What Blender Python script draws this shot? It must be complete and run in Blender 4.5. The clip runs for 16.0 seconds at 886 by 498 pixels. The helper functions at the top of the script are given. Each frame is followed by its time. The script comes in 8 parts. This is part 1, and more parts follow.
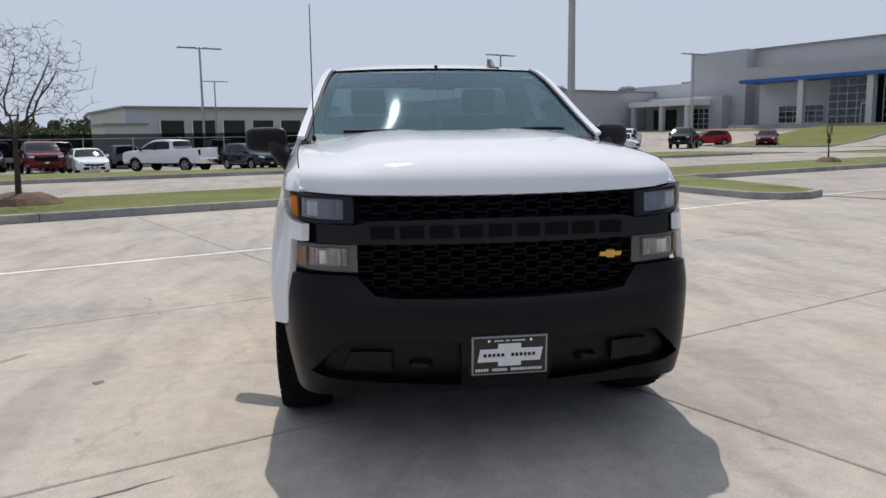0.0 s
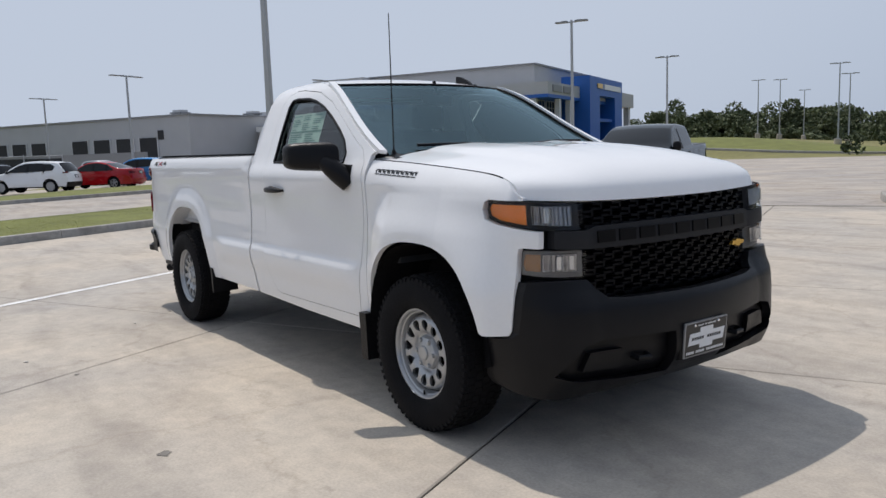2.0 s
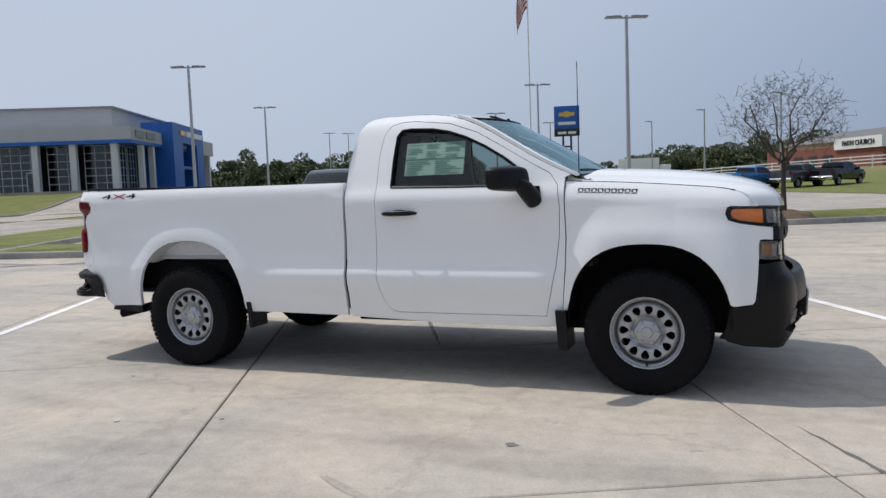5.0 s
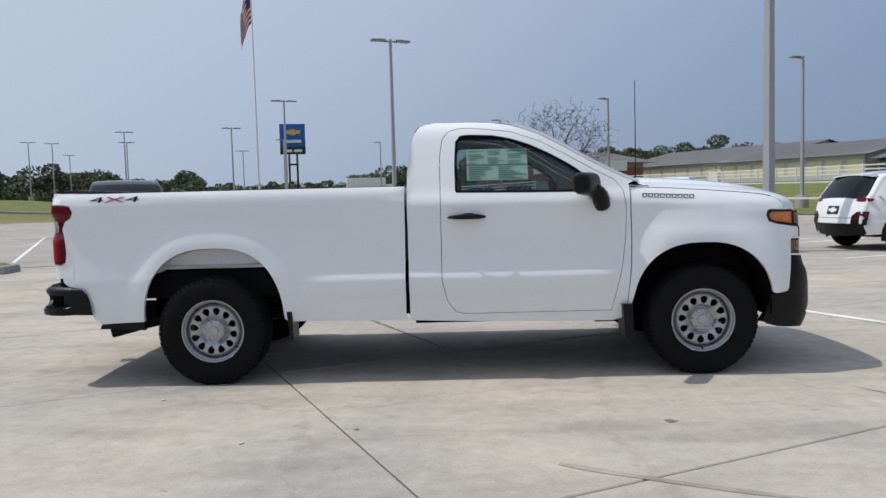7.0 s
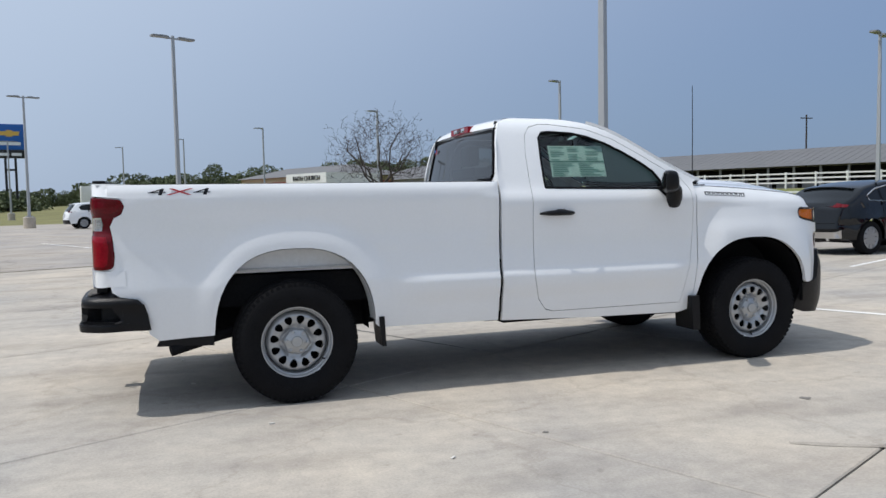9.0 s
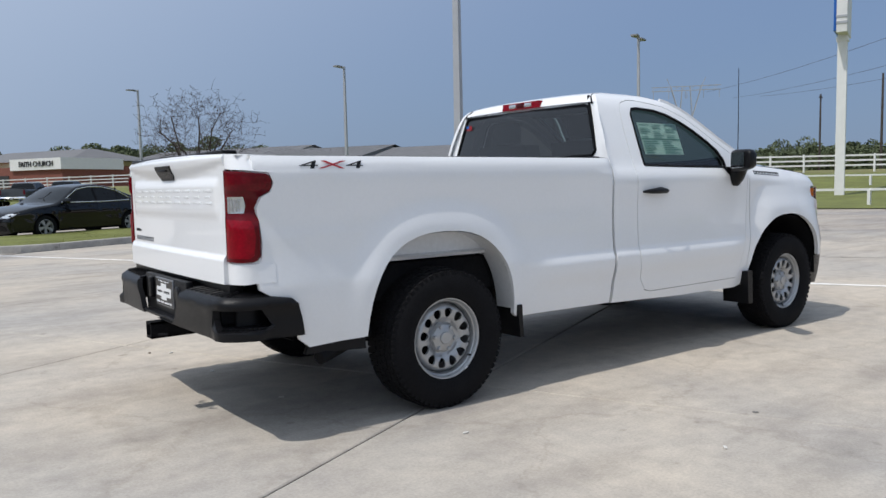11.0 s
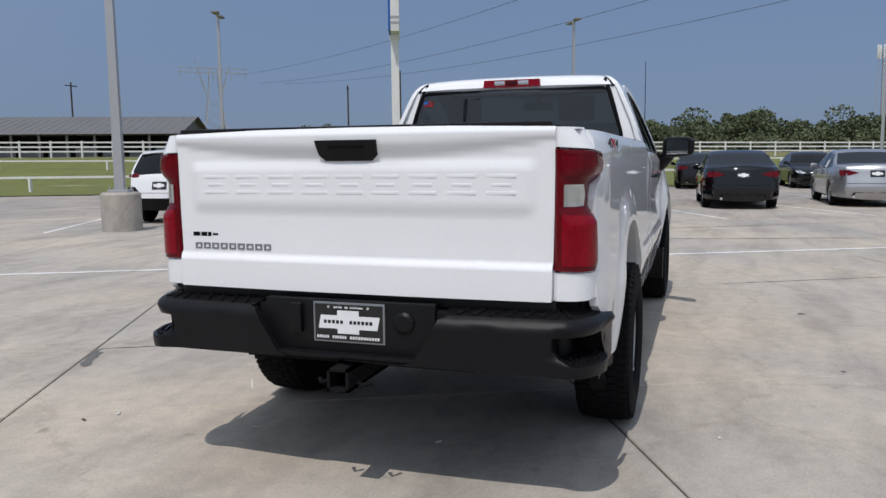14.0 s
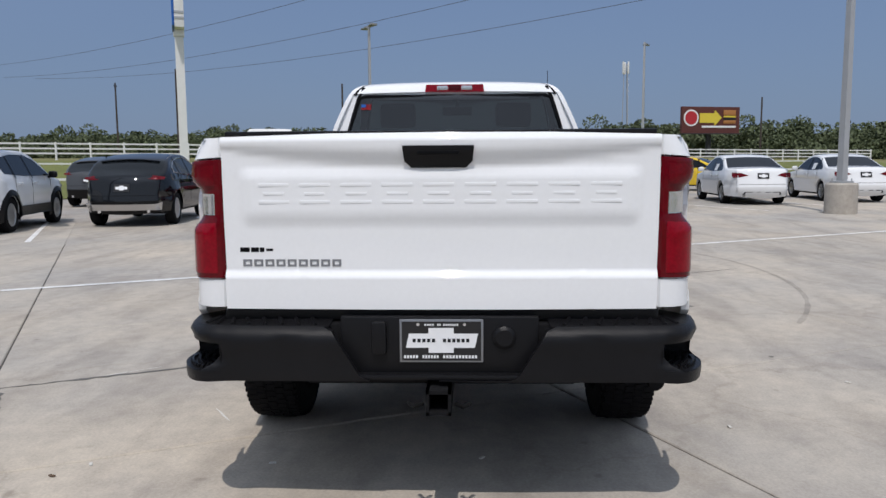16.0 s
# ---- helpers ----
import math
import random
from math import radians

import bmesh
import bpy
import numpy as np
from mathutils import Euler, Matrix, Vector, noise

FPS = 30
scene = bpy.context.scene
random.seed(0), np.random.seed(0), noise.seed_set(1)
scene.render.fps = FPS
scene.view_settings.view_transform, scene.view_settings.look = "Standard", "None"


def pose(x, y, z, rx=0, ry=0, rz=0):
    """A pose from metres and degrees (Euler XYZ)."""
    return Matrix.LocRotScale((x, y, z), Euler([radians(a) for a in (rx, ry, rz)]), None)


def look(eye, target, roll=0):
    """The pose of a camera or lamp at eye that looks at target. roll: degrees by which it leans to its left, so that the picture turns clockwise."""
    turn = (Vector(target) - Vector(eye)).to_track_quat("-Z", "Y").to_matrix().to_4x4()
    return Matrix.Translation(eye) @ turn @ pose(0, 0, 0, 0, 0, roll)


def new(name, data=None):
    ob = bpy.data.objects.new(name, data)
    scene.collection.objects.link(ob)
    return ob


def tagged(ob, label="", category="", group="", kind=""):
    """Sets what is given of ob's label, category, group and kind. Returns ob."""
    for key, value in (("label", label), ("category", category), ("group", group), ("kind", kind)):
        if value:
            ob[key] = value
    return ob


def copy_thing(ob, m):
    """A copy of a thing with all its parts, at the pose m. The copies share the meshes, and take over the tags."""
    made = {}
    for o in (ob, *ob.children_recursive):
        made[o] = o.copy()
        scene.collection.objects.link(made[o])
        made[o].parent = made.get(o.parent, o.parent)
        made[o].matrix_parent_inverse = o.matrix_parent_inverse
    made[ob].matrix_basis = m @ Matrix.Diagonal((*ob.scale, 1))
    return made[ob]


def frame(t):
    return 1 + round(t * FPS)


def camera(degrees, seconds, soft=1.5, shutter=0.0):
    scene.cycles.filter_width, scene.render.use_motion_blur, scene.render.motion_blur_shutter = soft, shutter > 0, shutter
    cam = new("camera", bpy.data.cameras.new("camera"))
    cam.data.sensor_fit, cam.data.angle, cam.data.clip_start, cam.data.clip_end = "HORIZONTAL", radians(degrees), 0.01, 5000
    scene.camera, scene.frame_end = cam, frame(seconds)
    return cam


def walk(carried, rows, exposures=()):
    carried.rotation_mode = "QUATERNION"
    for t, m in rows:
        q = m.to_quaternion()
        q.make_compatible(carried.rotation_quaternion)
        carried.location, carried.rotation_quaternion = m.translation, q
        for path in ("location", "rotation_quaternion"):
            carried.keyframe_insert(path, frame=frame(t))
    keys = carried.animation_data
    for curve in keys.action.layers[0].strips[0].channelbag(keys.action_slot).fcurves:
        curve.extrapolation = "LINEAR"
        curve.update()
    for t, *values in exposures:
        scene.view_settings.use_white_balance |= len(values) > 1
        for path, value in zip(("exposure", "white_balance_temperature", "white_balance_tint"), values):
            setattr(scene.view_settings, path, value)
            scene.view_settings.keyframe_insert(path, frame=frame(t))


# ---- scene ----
cam = camera(59.9, 16.0)
PATH = [
    (0, (5.799, -0.709, 1.397), (3.84, -0.429, 1.107), -0.8),
    (0.5, (5.632, -1.334, 1.39), (3.725, -0.806, 1.102), -1.2),
    (1, (5.42, -1.931, 1.383), (3.592, -1.171, 1.101), -1.7),
    (1.5, (5.124, -2.502, 1.389), (3.401, -1.524, 1.121), -1.9),
    (2, (4.882, -3.081, 1.391), (3.279, -1.911, 1.14), -1.9),
    (2.5, (4.58, -3.654, 1.391), (3.102, -2.327, 1.157), -2.1),
    (3, (4.278, -4.208, 1.393), (2.929, -2.748, 1.174), -2.2),
    (3.5, (3.878, -4.699, 1.398), (2.664, -3.123, 1.194), -2.1),
    (4, (3.436, -5.138, 1.385), (2.371, -3.456, 1.197), -2.1),
    (6.5, (0.592, -6.428, 1.343), (0.375, -4.445, 1.198), -1.7),
    (7, (-0.003, -6.477, 1.336), (-0.033, -4.482, 1.196), -1.5),
    (7.5, (-0.628, -6.461, 1.33), (-0.472, -4.471, 1.195), -1.4),
    (8, (-1.226, -6.357, 1.313), (-0.895, -4.389, 1.181), -1.3),
    (8.5, (-1.847, -6.191, 1.298), (-1.36, -4.256, 1.173), -1.1),
    (9, (-2.408, -5.901, 1.278), (-1.782, -4.006, 1.153), -1.1),
    (9.5, (-2.947, -5.557, 1.278), (-2.19, -3.711, 1.148), -1.0),
    (12, (-4.984, -3.406, 1.243), (-3.507, -2.072, 1.038), -1.0),
    (12.5, (-5.221, -2.876, 1.258), (-3.621, -1.696, 1.038), -0.7),
    (13, (-5.441, -2.369, 1.278), (-3.733, -1.355, 1.052), -0.6),
    (13.5, (-5.575, -1.817, 1.286), (-3.769, -0.987, 1.06), -0.4),
    (14, (-5.676, -1.286, 1.308), (-3.793, -0.653, 1.076), -0.6),
    (14.5, (-5.662, -0.748, 1.313), (-3.722, -0.322, 1.08), -0.6),
    (15, (-5.702, -0.352, 1.319), (-3.733, -0.094, 1.084), -0.6),
    (15.5, (-5.667, -0.167, 1.32), (-3.685, -0.026, 1.09), -0.5),
    (16, (-5.745, -0.12, 1.328), (-3.759, -0.044, 1.101), -0.4),
]
walk(cam, [(t, look(eye, target, roll)) for t, eye, target, roll in PATH],
     [(0, -0.34, 6660, 14), (3, -0.35, 6600, 14), (7, -0.36, 6400, 12), (9.5, -0.21, 6320, 11), (12, -0.35, 6360, 13), (15, -0.55, 6360, 14), (16, -0.49, 6360, 14)])

# ---------------- light ----------------
SUN = Vector((-0.55, 0.03, 1.0)).normalized()
world = bpy.data.worlds.new("sky")
scene.world = world
world.use_nodes = True
wn = world.node_tree.nodes
sky = wn.new("ShaderNodeTexSky")
sky.sky_type = "NISHITA"
sky.sun_disc = False
sky.sun_elevation = math.asin(SUN.z)
sky.sun_rotation = math.atan2(SUN.x, SUN.y)
sky.air_density, sky.dust_density, sky.ozone_density, sky.altitude = 1.0, 0.8, 3.0, 200
# summer haze: the sky whitens towards the sun's side
wl_ = world.node_tree.links
coord = wn.new("ShaderNodeTexCoord")
toward = wn.new("ShaderNodeVectorMath")
toward.operation = "DOT_PRODUCT"
toward.inputs[1].default_value = SUN
wl_.new(coord.outputs["Generated"], toward.inputs[0])
hazy = wn.new("ShaderNodeMapRange")
hazy.interpolation_type = "SMOOTHSTEP"
hazy.inputs["From Min"].default_value, hazy.inputs["From Max"].default_value = -0.32, 0.52
hazy.inputs["To Min"].default_value, hazy.inputs["To Max"].default_value = 0.06, 0.90
wl_.new(toward.outputs["Value"], hazy.inputs["Value"])
veil = wn.new("ShaderNodeMix")
veil.data_type = "RGBA"
veil.inputs["B"].default_value = (6.5, 7.55, 8.9, 1)
# the bright ring of haze round the sun itself
ring = wn.new("ShaderNodeMapRange")
ring.interpolation_type = "SMOOTHERSTEP"
ring.inputs["From Min"].default_value, ring.inputs["From Max"].default_value = 0.84, 1.0
ring.inputs["To Min"].default_value, ring.inputs["To Max"].default_value = 1.0, 1.7
wl_.new(toward.outputs["Value"], ring.inputs["Value"])
glow = wn.new("ShaderNodeVectorMath")
glow.operation = "SCALE"
wl_.new(ring.outputs[0], glow.inputs["Scale"])
wl_.new(hazy.outputs[0], veil.inputs["Factor"])
tinge = wn.new("ShaderNodeVectorMath")
tinge.operation = "MULTIPLY"
tinge.inputs[1].default_value = (0.78, 0.82, 0.92)
# the clear side of the sky is deepest low down
part_z = wn.new("ShaderNodeSeparateXYZ")
wl_.new(coord.outputs["Generated"], part_z.inputs[0])
deep = wn.new("ShaderNodeMapRange")
deep.inputs["From Min"].default_value, deep.inputs["From Max"].default_value = 0.0, 0.28
deep.inputs["To Min"].default_value, deep.inputs["To Max"].default_value = 0.72, 1.18
wl_.new(part_z.outputs["Z"], deep.inputs["Value"])
low_sky = wn.new("ShaderNodeVectorMath")
low_sky.operation = "SCALE"
wl_.new(sky.outputs["Color"], low_sky.inputs[0])
wl_.new(deep.outputs[0], low_sky.inputs["Scale"])
wl_.new(low_sky.outputs[0], tinge.inputs[0])
# the low clear sky takes the blue-grey of distant haze
low_haze = wn.new("ShaderNodeMapRange")
low_haze.inputs["From Min"].default_value, low_haze.inputs["From Max"].default_value = 0.02, 0.40
low_haze.inputs["To Min"].default_value, low_haze.inputs["To Max"].default_value = 0.75, 0.15
wl_.new(part_z.outputs["Z"], low_haze.inputs["Value"])
distance = wn.new("ShaderNodeMix")
distance.data_type = "RGBA"
distance.inputs["B"].default_value = (2.1, 3.15, 5.05, 1)
wl_.new(low_haze.outputs[0], distance.inputs["Factor"])
wl_.new(tinge.outputs[0], distance.inputs["A"])
wl_.new(distance.outputs["Result"], veil.inputs["A"])
wl_.new(veil.outputs["Result"], glow.inputs[0])
wl_.new(glow.outputs[0], wn["Background"].inputs["Color"])
wn["Background"].inputs["Strength"].default_value = 0.104
sun = new("sun", bpy.data.lights.new("sun", "SUN"))
sun.data.energy, sun.data.angle, sun.data.color = 3.45, radians(0.53), (1.0, 0.955, 0.875)
sun.matrix_world = look((0, 0, 30), Vector((0, 0, 30)) - SUN)
scene.view_settings.exposure = 0.0


# ---------------- materials ----------------
def mat(name, color, rough=0.6, metal=0.0, vary=0.12, scale=3.0, fine=40.0, bump=0.0, coat=0.0, island=0.0, spec=0.5, trans=0.0, rand=0.0):
    """A principled surface whose colour varies at two scales, with fine relief."""
    m = bpy.data.materials.new(name)
    m.use_nodes = True
    nt = m.node_tree
    b = nt.nodes["Principled BSDF"]
    b.inputs["Roughness"].default_value = rough
    b.inputs["Metallic"].default_value = metal
    b.inputs["Coat Weight"].default_value = coat
    b.inputs["Coat Roughness"].default_value = 0.04
    b.inputs["Specular IOR Level"].default_value = spec
    b.inputs["Transmission Weight"].default_value = trans
    b.inputs["Base Color"].default_value = (*color, 1)
    if vary or rand or island:
        tc = nt.nodes.new("ShaderNodeTexCoord")
        n1 = nt.nodes.new("ShaderNodeTexNoise")
        n1.inputs["Scale"].default_value, n1.inputs["Detail"].default_value = scale, 5
        n2 = nt.nodes.new("ShaderNodeTexNoise")
        n2.inputs["Scale"].default_value, n2.inputs["Detail"].default_value = fine, 3
        nt.links.new(tc.outputs["Object"], n1.inputs["Vector"])
        nt.links.new(tc.outputs["Object"], n2.inputs["Vector"])
        add = nt.nodes.new("ShaderNodeMath")
        add.operation = "ADD"
        nt.links.new(n1.outputs["Fac"], add.inputs[0])
        nt.links.new(n2.outputs["Fac"], add.inputs[1])
        last = add
        if rand or island:
            src = nt.nodes.new("ShaderNodeObjectInfo" if rand else "ShaderNodeNewGeometry")
            mul = nt.nodes.new("ShaderNodeMath")
            mul.operation = "MULTIPLY_ADD"
            nt.links.new(src.outputs["Random" if rand else "Random Per Island"], mul.inputs[0])
            mul.inputs[1].default_value = rand or island
            nt.links.new(add.outputs[0], mul.inputs[2])
            last = mul
        mr = nt.nodes.new("ShaderNodeMapRange")
        mr.inputs["From Min"].default_value, mr.inputs["From Max"].default_value = 0.6, 1.4 + (rand or island)
        mr.inputs["To Min"].default_value, mr.inputs["To Max"].default_value = 1 - vary, 1 + vary
        nt.links.new(last.outputs[0], mr.inputs["Value"])
        mx = nt.nodes.new("ShaderNodeVectorMath")
        mx.operation = "SCALE"
        mx.inputs[0].default_value = color
        nt.links.new(mr.outputs[0], mx.inputs["Scale"])
        nt.links.new(mx.outputs[0], b.inputs["Base Color"])
        if bump:
            bp = nt.nodes.new("ShaderNodeBump")
            bp.inputs["Strength"].default_value, bp.inputs["Distance"].default_value = bump, 0.01
            nt.links.new(n2.outputs["Fac"], bp.inputs["Height"])
            nt.links.new(bp.outputs[0], b.inputs["Normal"])
    return m


def paint(name, color, metal=0.0):
    return mat(name, color, 0.38, metal, 0.02, 2.0, 60, 0, coat=1.0, spec=0.0)


WHITE = paint("white_paint", (0.80, 0.81, 0.82))
CUP = paint("handle_cup_paint", (0.80, 0.81, 0.82))
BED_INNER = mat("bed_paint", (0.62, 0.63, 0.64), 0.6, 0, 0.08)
BLACK = mat("black_plastic", (0.0078, 0.0078, 0.009), 0.35, 0, 0.2, 6, 300, 0.15, spec=0.19)
DARKBAR = mat("charcoal_plastic", (0.016, 0.017, 0.020), 0.5, 0, 0.1, spec=0.2)
BADGE_GREY = mat("dark_badge", (0.10, 0.105, 0.11), 0.4, 0.5, 0.05)
GLOSS_BLACK = mat("gloss_black", (0.004, 0.004, 0.005), 0.38, 0, 0.05, spec=0.10)
RUBBER = mat("tyre_rubber", (0.0095, 0.0095, 0.0105), 0.85, 0, 0.25, 8, 90, 0.3, spec=0.10)
STEEL = mat("painted_steel_wheel", (0.40, 0.41, 0.42), 0.36, 0.6, 0.08, 9, 120, 0.05)
CHROME = mat("chrome", (0.75, 0.76, 0.78), 0.12, 1.0, 0.03)
DULL = mat("brushed_badge", (0.30, 0.31, 0.33), 0.4, 0.8, 0.05)
UNDER = mat("underbody", (0.010, 0.010, 0.011), 0.8, 0, 0.3, 5, 50, 0.3, spec=0.08)
LINING = mat("cabin_lining", (0.055, 0.058, 0.062), 0.8, 0, 0.1, 6, 200, 0.2)
LAMP_BEZEL = mat("lamp_bezel", (0.16, 0.16, 0.16), 0.35, 0.2, 0.1)
CLOTH = mat("seat_cloth", (0.05, 0.05, 0.054), 0.9, 0, 0.2, 6, 200, 0.3)
GOLD = mat("gold_badge", (0.75, 0.46, 0.10), 0.3, 0.6, 0.05)
RED_LENS = mat("red_lens", (0.105, 0.001, 0.005), 0.07, 0, 0.22, 22, 90, 0.03, spec=0.26)
BRIGHT_RED = mat("bright_red_lens", (0.21, 0.001, 0.009), 0.06, 0, 0.3, 16, 90, 0.08, spec=0.25)
DEEP_RED = mat("deep_red_lens", (0.12, 0.001, 0.006), 0.06, 0, 0.3, 16, 90, 0.08, spec=0.25)
DARK_RED = mat("dark_red_lens", (0.05, 0.001, 0.003), 0.14, 0, 0.2, 22, 90, 0.05, spec=0.28)
AMBER = mat("amber_lens", (0.75, 0.20, 0.02), 0.15, 0, 0.1, 20, 80, 0.1, coat=1.0)
CLEAR = mat("clear_reflector", (0.62, 0.63, 0.64), 0.14, 0.75, 0.05, 30, 60)
REFLECT = mat("lamp_reflector", (0.36, 0.36, 0.375), 0.18, 0.9, 0.3, 40, 160, 0.1)
AMBER_PALE = mat("pale_amber_lens", (0.34, 0.17, 0.075), 0.15, 0, 0.1, 20, 80, 0.1, coat=1.0)
PLATE_W = mat("plate_white", (0.78, 0.79, 0.80), 0.4, 0, 0.04)
PLATE_B = mat("plate_black", (0.012, 0.012, 0.013), 0.35, 0, 0.05)
STICKER = mat("sticker_paper", (0.66, 0.80, 0.74), 0.7, 0, 0.05)
STICKER_G = mat("sticker_print", (0.24, 0.42, 0.36), 0.7, 0, 0.05)
BADGE_RED = mat("badge_red", (0.45, 0.02, 0.03), 0.4, 0, 0.05)
BLUE = mat("brand_blue", (0.012, 0.11, 0.42), 0.45, 0, 0.05)


def glass_mat(name, tint, keep, ior=1.75, sheen=(1, 1, 1)):
    """Thin tinted glazing: mirror gloss over a clear sheet of that tint."""
    m = bpy.data.materials.new(name)
    m.use_nodes = True
    nt = m.node_tree
    nt.nodes.remove(nt.nodes["Principled BSDF"])
    out = nt.nodes["Material Output"]
    tr = nt.nodes.new("ShaderNodeBsdfTransparent")
    tr.inputs["Color"].default_value = (*[c * keep for c in tint], 1)
    gl = nt.nodes.new("ShaderNodeBsdfGlossy")
    gl.inputs["Roughness"].default_value = 0.02
    gl.inputs["Color"].default_value = (*sheen, 1)
    fr = nt.nodes.new("ShaderNodeFresnel")
    fr.inputs["IOR"].default_value = ior
    mx = nt.nodes.new("ShaderNodeMixShader")
    nt.links.new(fr.outputs[0], mx.inputs[0])
    nt.links.new(tr.outputs[0], mx.inputs[1])
    nt.links.new(gl.outputs[0], mx.inputs[2])
    nt.links.new(mx.outputs[0], out.inputs["Surface"])
    return m


GLASS = glass_mat("side_glass", (0.80, 0.95, 0.93), 0.66, 1.5)
SCREEN_GLASS = glass_mat("windscreen_glass", (0.62, 0.88, 0.93), 0.72, 1.75, (0.66, 0.92, 1.0))
DARK_GLASS = glass_mat("privacy_glass", (0.85, 0.92, 0.95), 0.22)
MESH = glass_mat("fence_screen_fabric", (0.9, 0.92, 0.95), 0.5, 1.01)
LENS = glass_mat("lamp_cover", (1, 1, 1), 0.95, 1.35)


# ---------------- mesh tools ----------------
def to_mesh(name, bm, material, smooth=True, recalc=True):
    if recalc:
        bmesh.ops.recalc_face_normals(bm, faces=bm.faces)
    me = bpy.data.meshes.new(name)
    bm.to_mesh(me)
    bm.free()
    for m in (material if isinstance(material, (list, tuple)) else [material]):
        me.materials.append(m)
    if smooth:
        me.shade_smooth()
        me.set_sharp_from_angle(angle=radians(32))
    return me


def part(name, bm, material, parent=None, label="", smooth=True):
    ob = new(name, to_mesh(name, bm, material, smooth))
    ob.parent = parent
    if label:
        tagged(ob, label)
    return ob


def thing(name, label, category, m=None, group="", kind=""):
    ob = new(name)
    ob.empty_display_size = 0.1
    if m is not None:
        ob.matrix_world = m
    return tagged(ob, label, category, group, kind)


def box(bm, x0, x1, y0, y1, z0, z1, bevel=0.0, m=None, mi=0):
    r = bmesh.ops.create_cube(bm, size=1)
    vs = r["verts"]
    for v in vs:
        v.co = ((x0 + x1) / 2 + v.co.x * (x1 - x0), (y0 + y1) / 2 + v.co.y * (y1 - y0), (z0 + z1) / 2 + v.co.z * (z1 - z0))
    fs = {f for v in vs for f in v.link_faces}
    if bevel:
        es = list({e for v in vs for e in v.link_edges})
        rb = bmesh.ops.bevel(bm, geom=es, offset=bevel, segments=2, affect="EDGES", profile=0.6)
        vs = list({v for f in rb["faces"] for v in f.verts} | {v for v in vs if v.is_valid})
        fs = {f for v in vs for f in v.link_faces}
    for f in fs:
        f.material_index = mi
    if m is not None:
        bmesh.ops.transform(bm, matrix=m, verts=vs)
    return vs


def boxed(*a, **k):
    bm = bmesh.new()
    box(bm, *a, **k)
    return bm


def tube(bm, pts, r, n=8, caps=True, mi=0):
    """A round bar along the points; r may be a list of radii."""
    pts = [Vector(p) for p in pts]
    rs = r if isinstance(r, (list, tuple)) else [r] * len(pts)
    rings = []
    side = None
    for i, p in enumerate(pts):
        d = (pts[min(i + 1, len(pts) - 1)] - pts[max(i - 1, 0)]).normalized()
        if side is None:
            side = d.orthogonal().normalized()
        side = (side - d * side.dot(d)).normalized()
        up = d.cross(side)
        rings.append([bm.verts.new(p + rs[i] * (math.cos(2 * math.pi * k / n) * side + math.sin(2 * math.pi * k / n) * up)) for k in range(n)])
    for a, b in zip(rings, rings[1:]):
        for k in range(n):
            bm.faces.new((a[k], a[(k + 1) % n], b[(k + 1) % n], b[k])).material_index = mi
    if caps:
        bm.faces.new(rings[0][::-1]).material_index = mi
        bm.faces.new(rings[-1]).material_index = mi
    return rings


def lathe(bm, prof, n=48, axis="y", mi=0, closed=False):
    """Turns (radius, offset along the axis) points round the axis."""
    rings = []
    for r, h in prof:
        ring = []
        for k in range(n):
            a = 2 * math.pi * k / n
            c, s = r * math.cos(a), r * math.sin(a)
            ring.append(bm.verts.new((c, h, s) if axis == "y" else (c, s, h)))
        rings.append(ring)
    pairs = list(zip(rings, rings[1:])) + ([(rings[-1], rings[0])] if closed else [])
    for a, b in pairs:
        for k in range(n):
            bm.faces.new((a[k], a[(k + 1) % n], b[(k + 1) % n], b[k])).material_index = mi
    return rings


def prism(bm, pts, w0, w1, axis="y", mi=0):
    """A flat outline given a thickness along one axis: pts are (u, v) in the other two axes."""
    def put(u, v, w):
        return {"x": (w, u, v), "y": (u, w, v), "z": (u, v, w)}[axis]
    a = [bm.verts.new(put(u, v, w0)) for u, v in pts]
    b = [bm.verts.new(put(u, v, w1)) for u, v in pts]
    n = len(pts)
    fs = [bm.faces.new(a[::-1]), bm.faces.new(b)] + [bm.faces.new((a[i], a[(i + 1) % n], b[(i + 1) % n], b[i])) for i in range(n)]
    for f in fs:
        f.material_index = mi
    return a + b


def curve_fn(pts):
    xs, ys = zip(*pts)
    n = len(xs)
    d = [(ys[i + 1] - ys[i]) / (xs[i + 1] - xs[i]) for i in range(n - 1)]
    t = [d[0]] + [(d[i - 1] + d[i]) / 2 if d[i - 1] * d[i] > 0 else 0.0 for i in range(1, n - 1)] + [d[-1]]

    def f(x):
        if x <= xs[0]:
            return ys[0] + t[0] * (x - xs[0])
        if x >= xs[-1]:
            return ys[-1] + t[-1] * (x - xs[-1])
        i = max(k for k in range(n - 1) if xs[k] <= x)
        h = xs[i + 1] - xs[i]
        s = (x - xs[i]) / h
        return ys[i] * (1 + 2 * s) * (1 - s) ** 2 + h * t[i] * s * (1 - s) ** 2 + ys[i + 1] * s * s * (3 - 2 * s) + h * t[i + 1] * s * s * (s - 1)
    return f


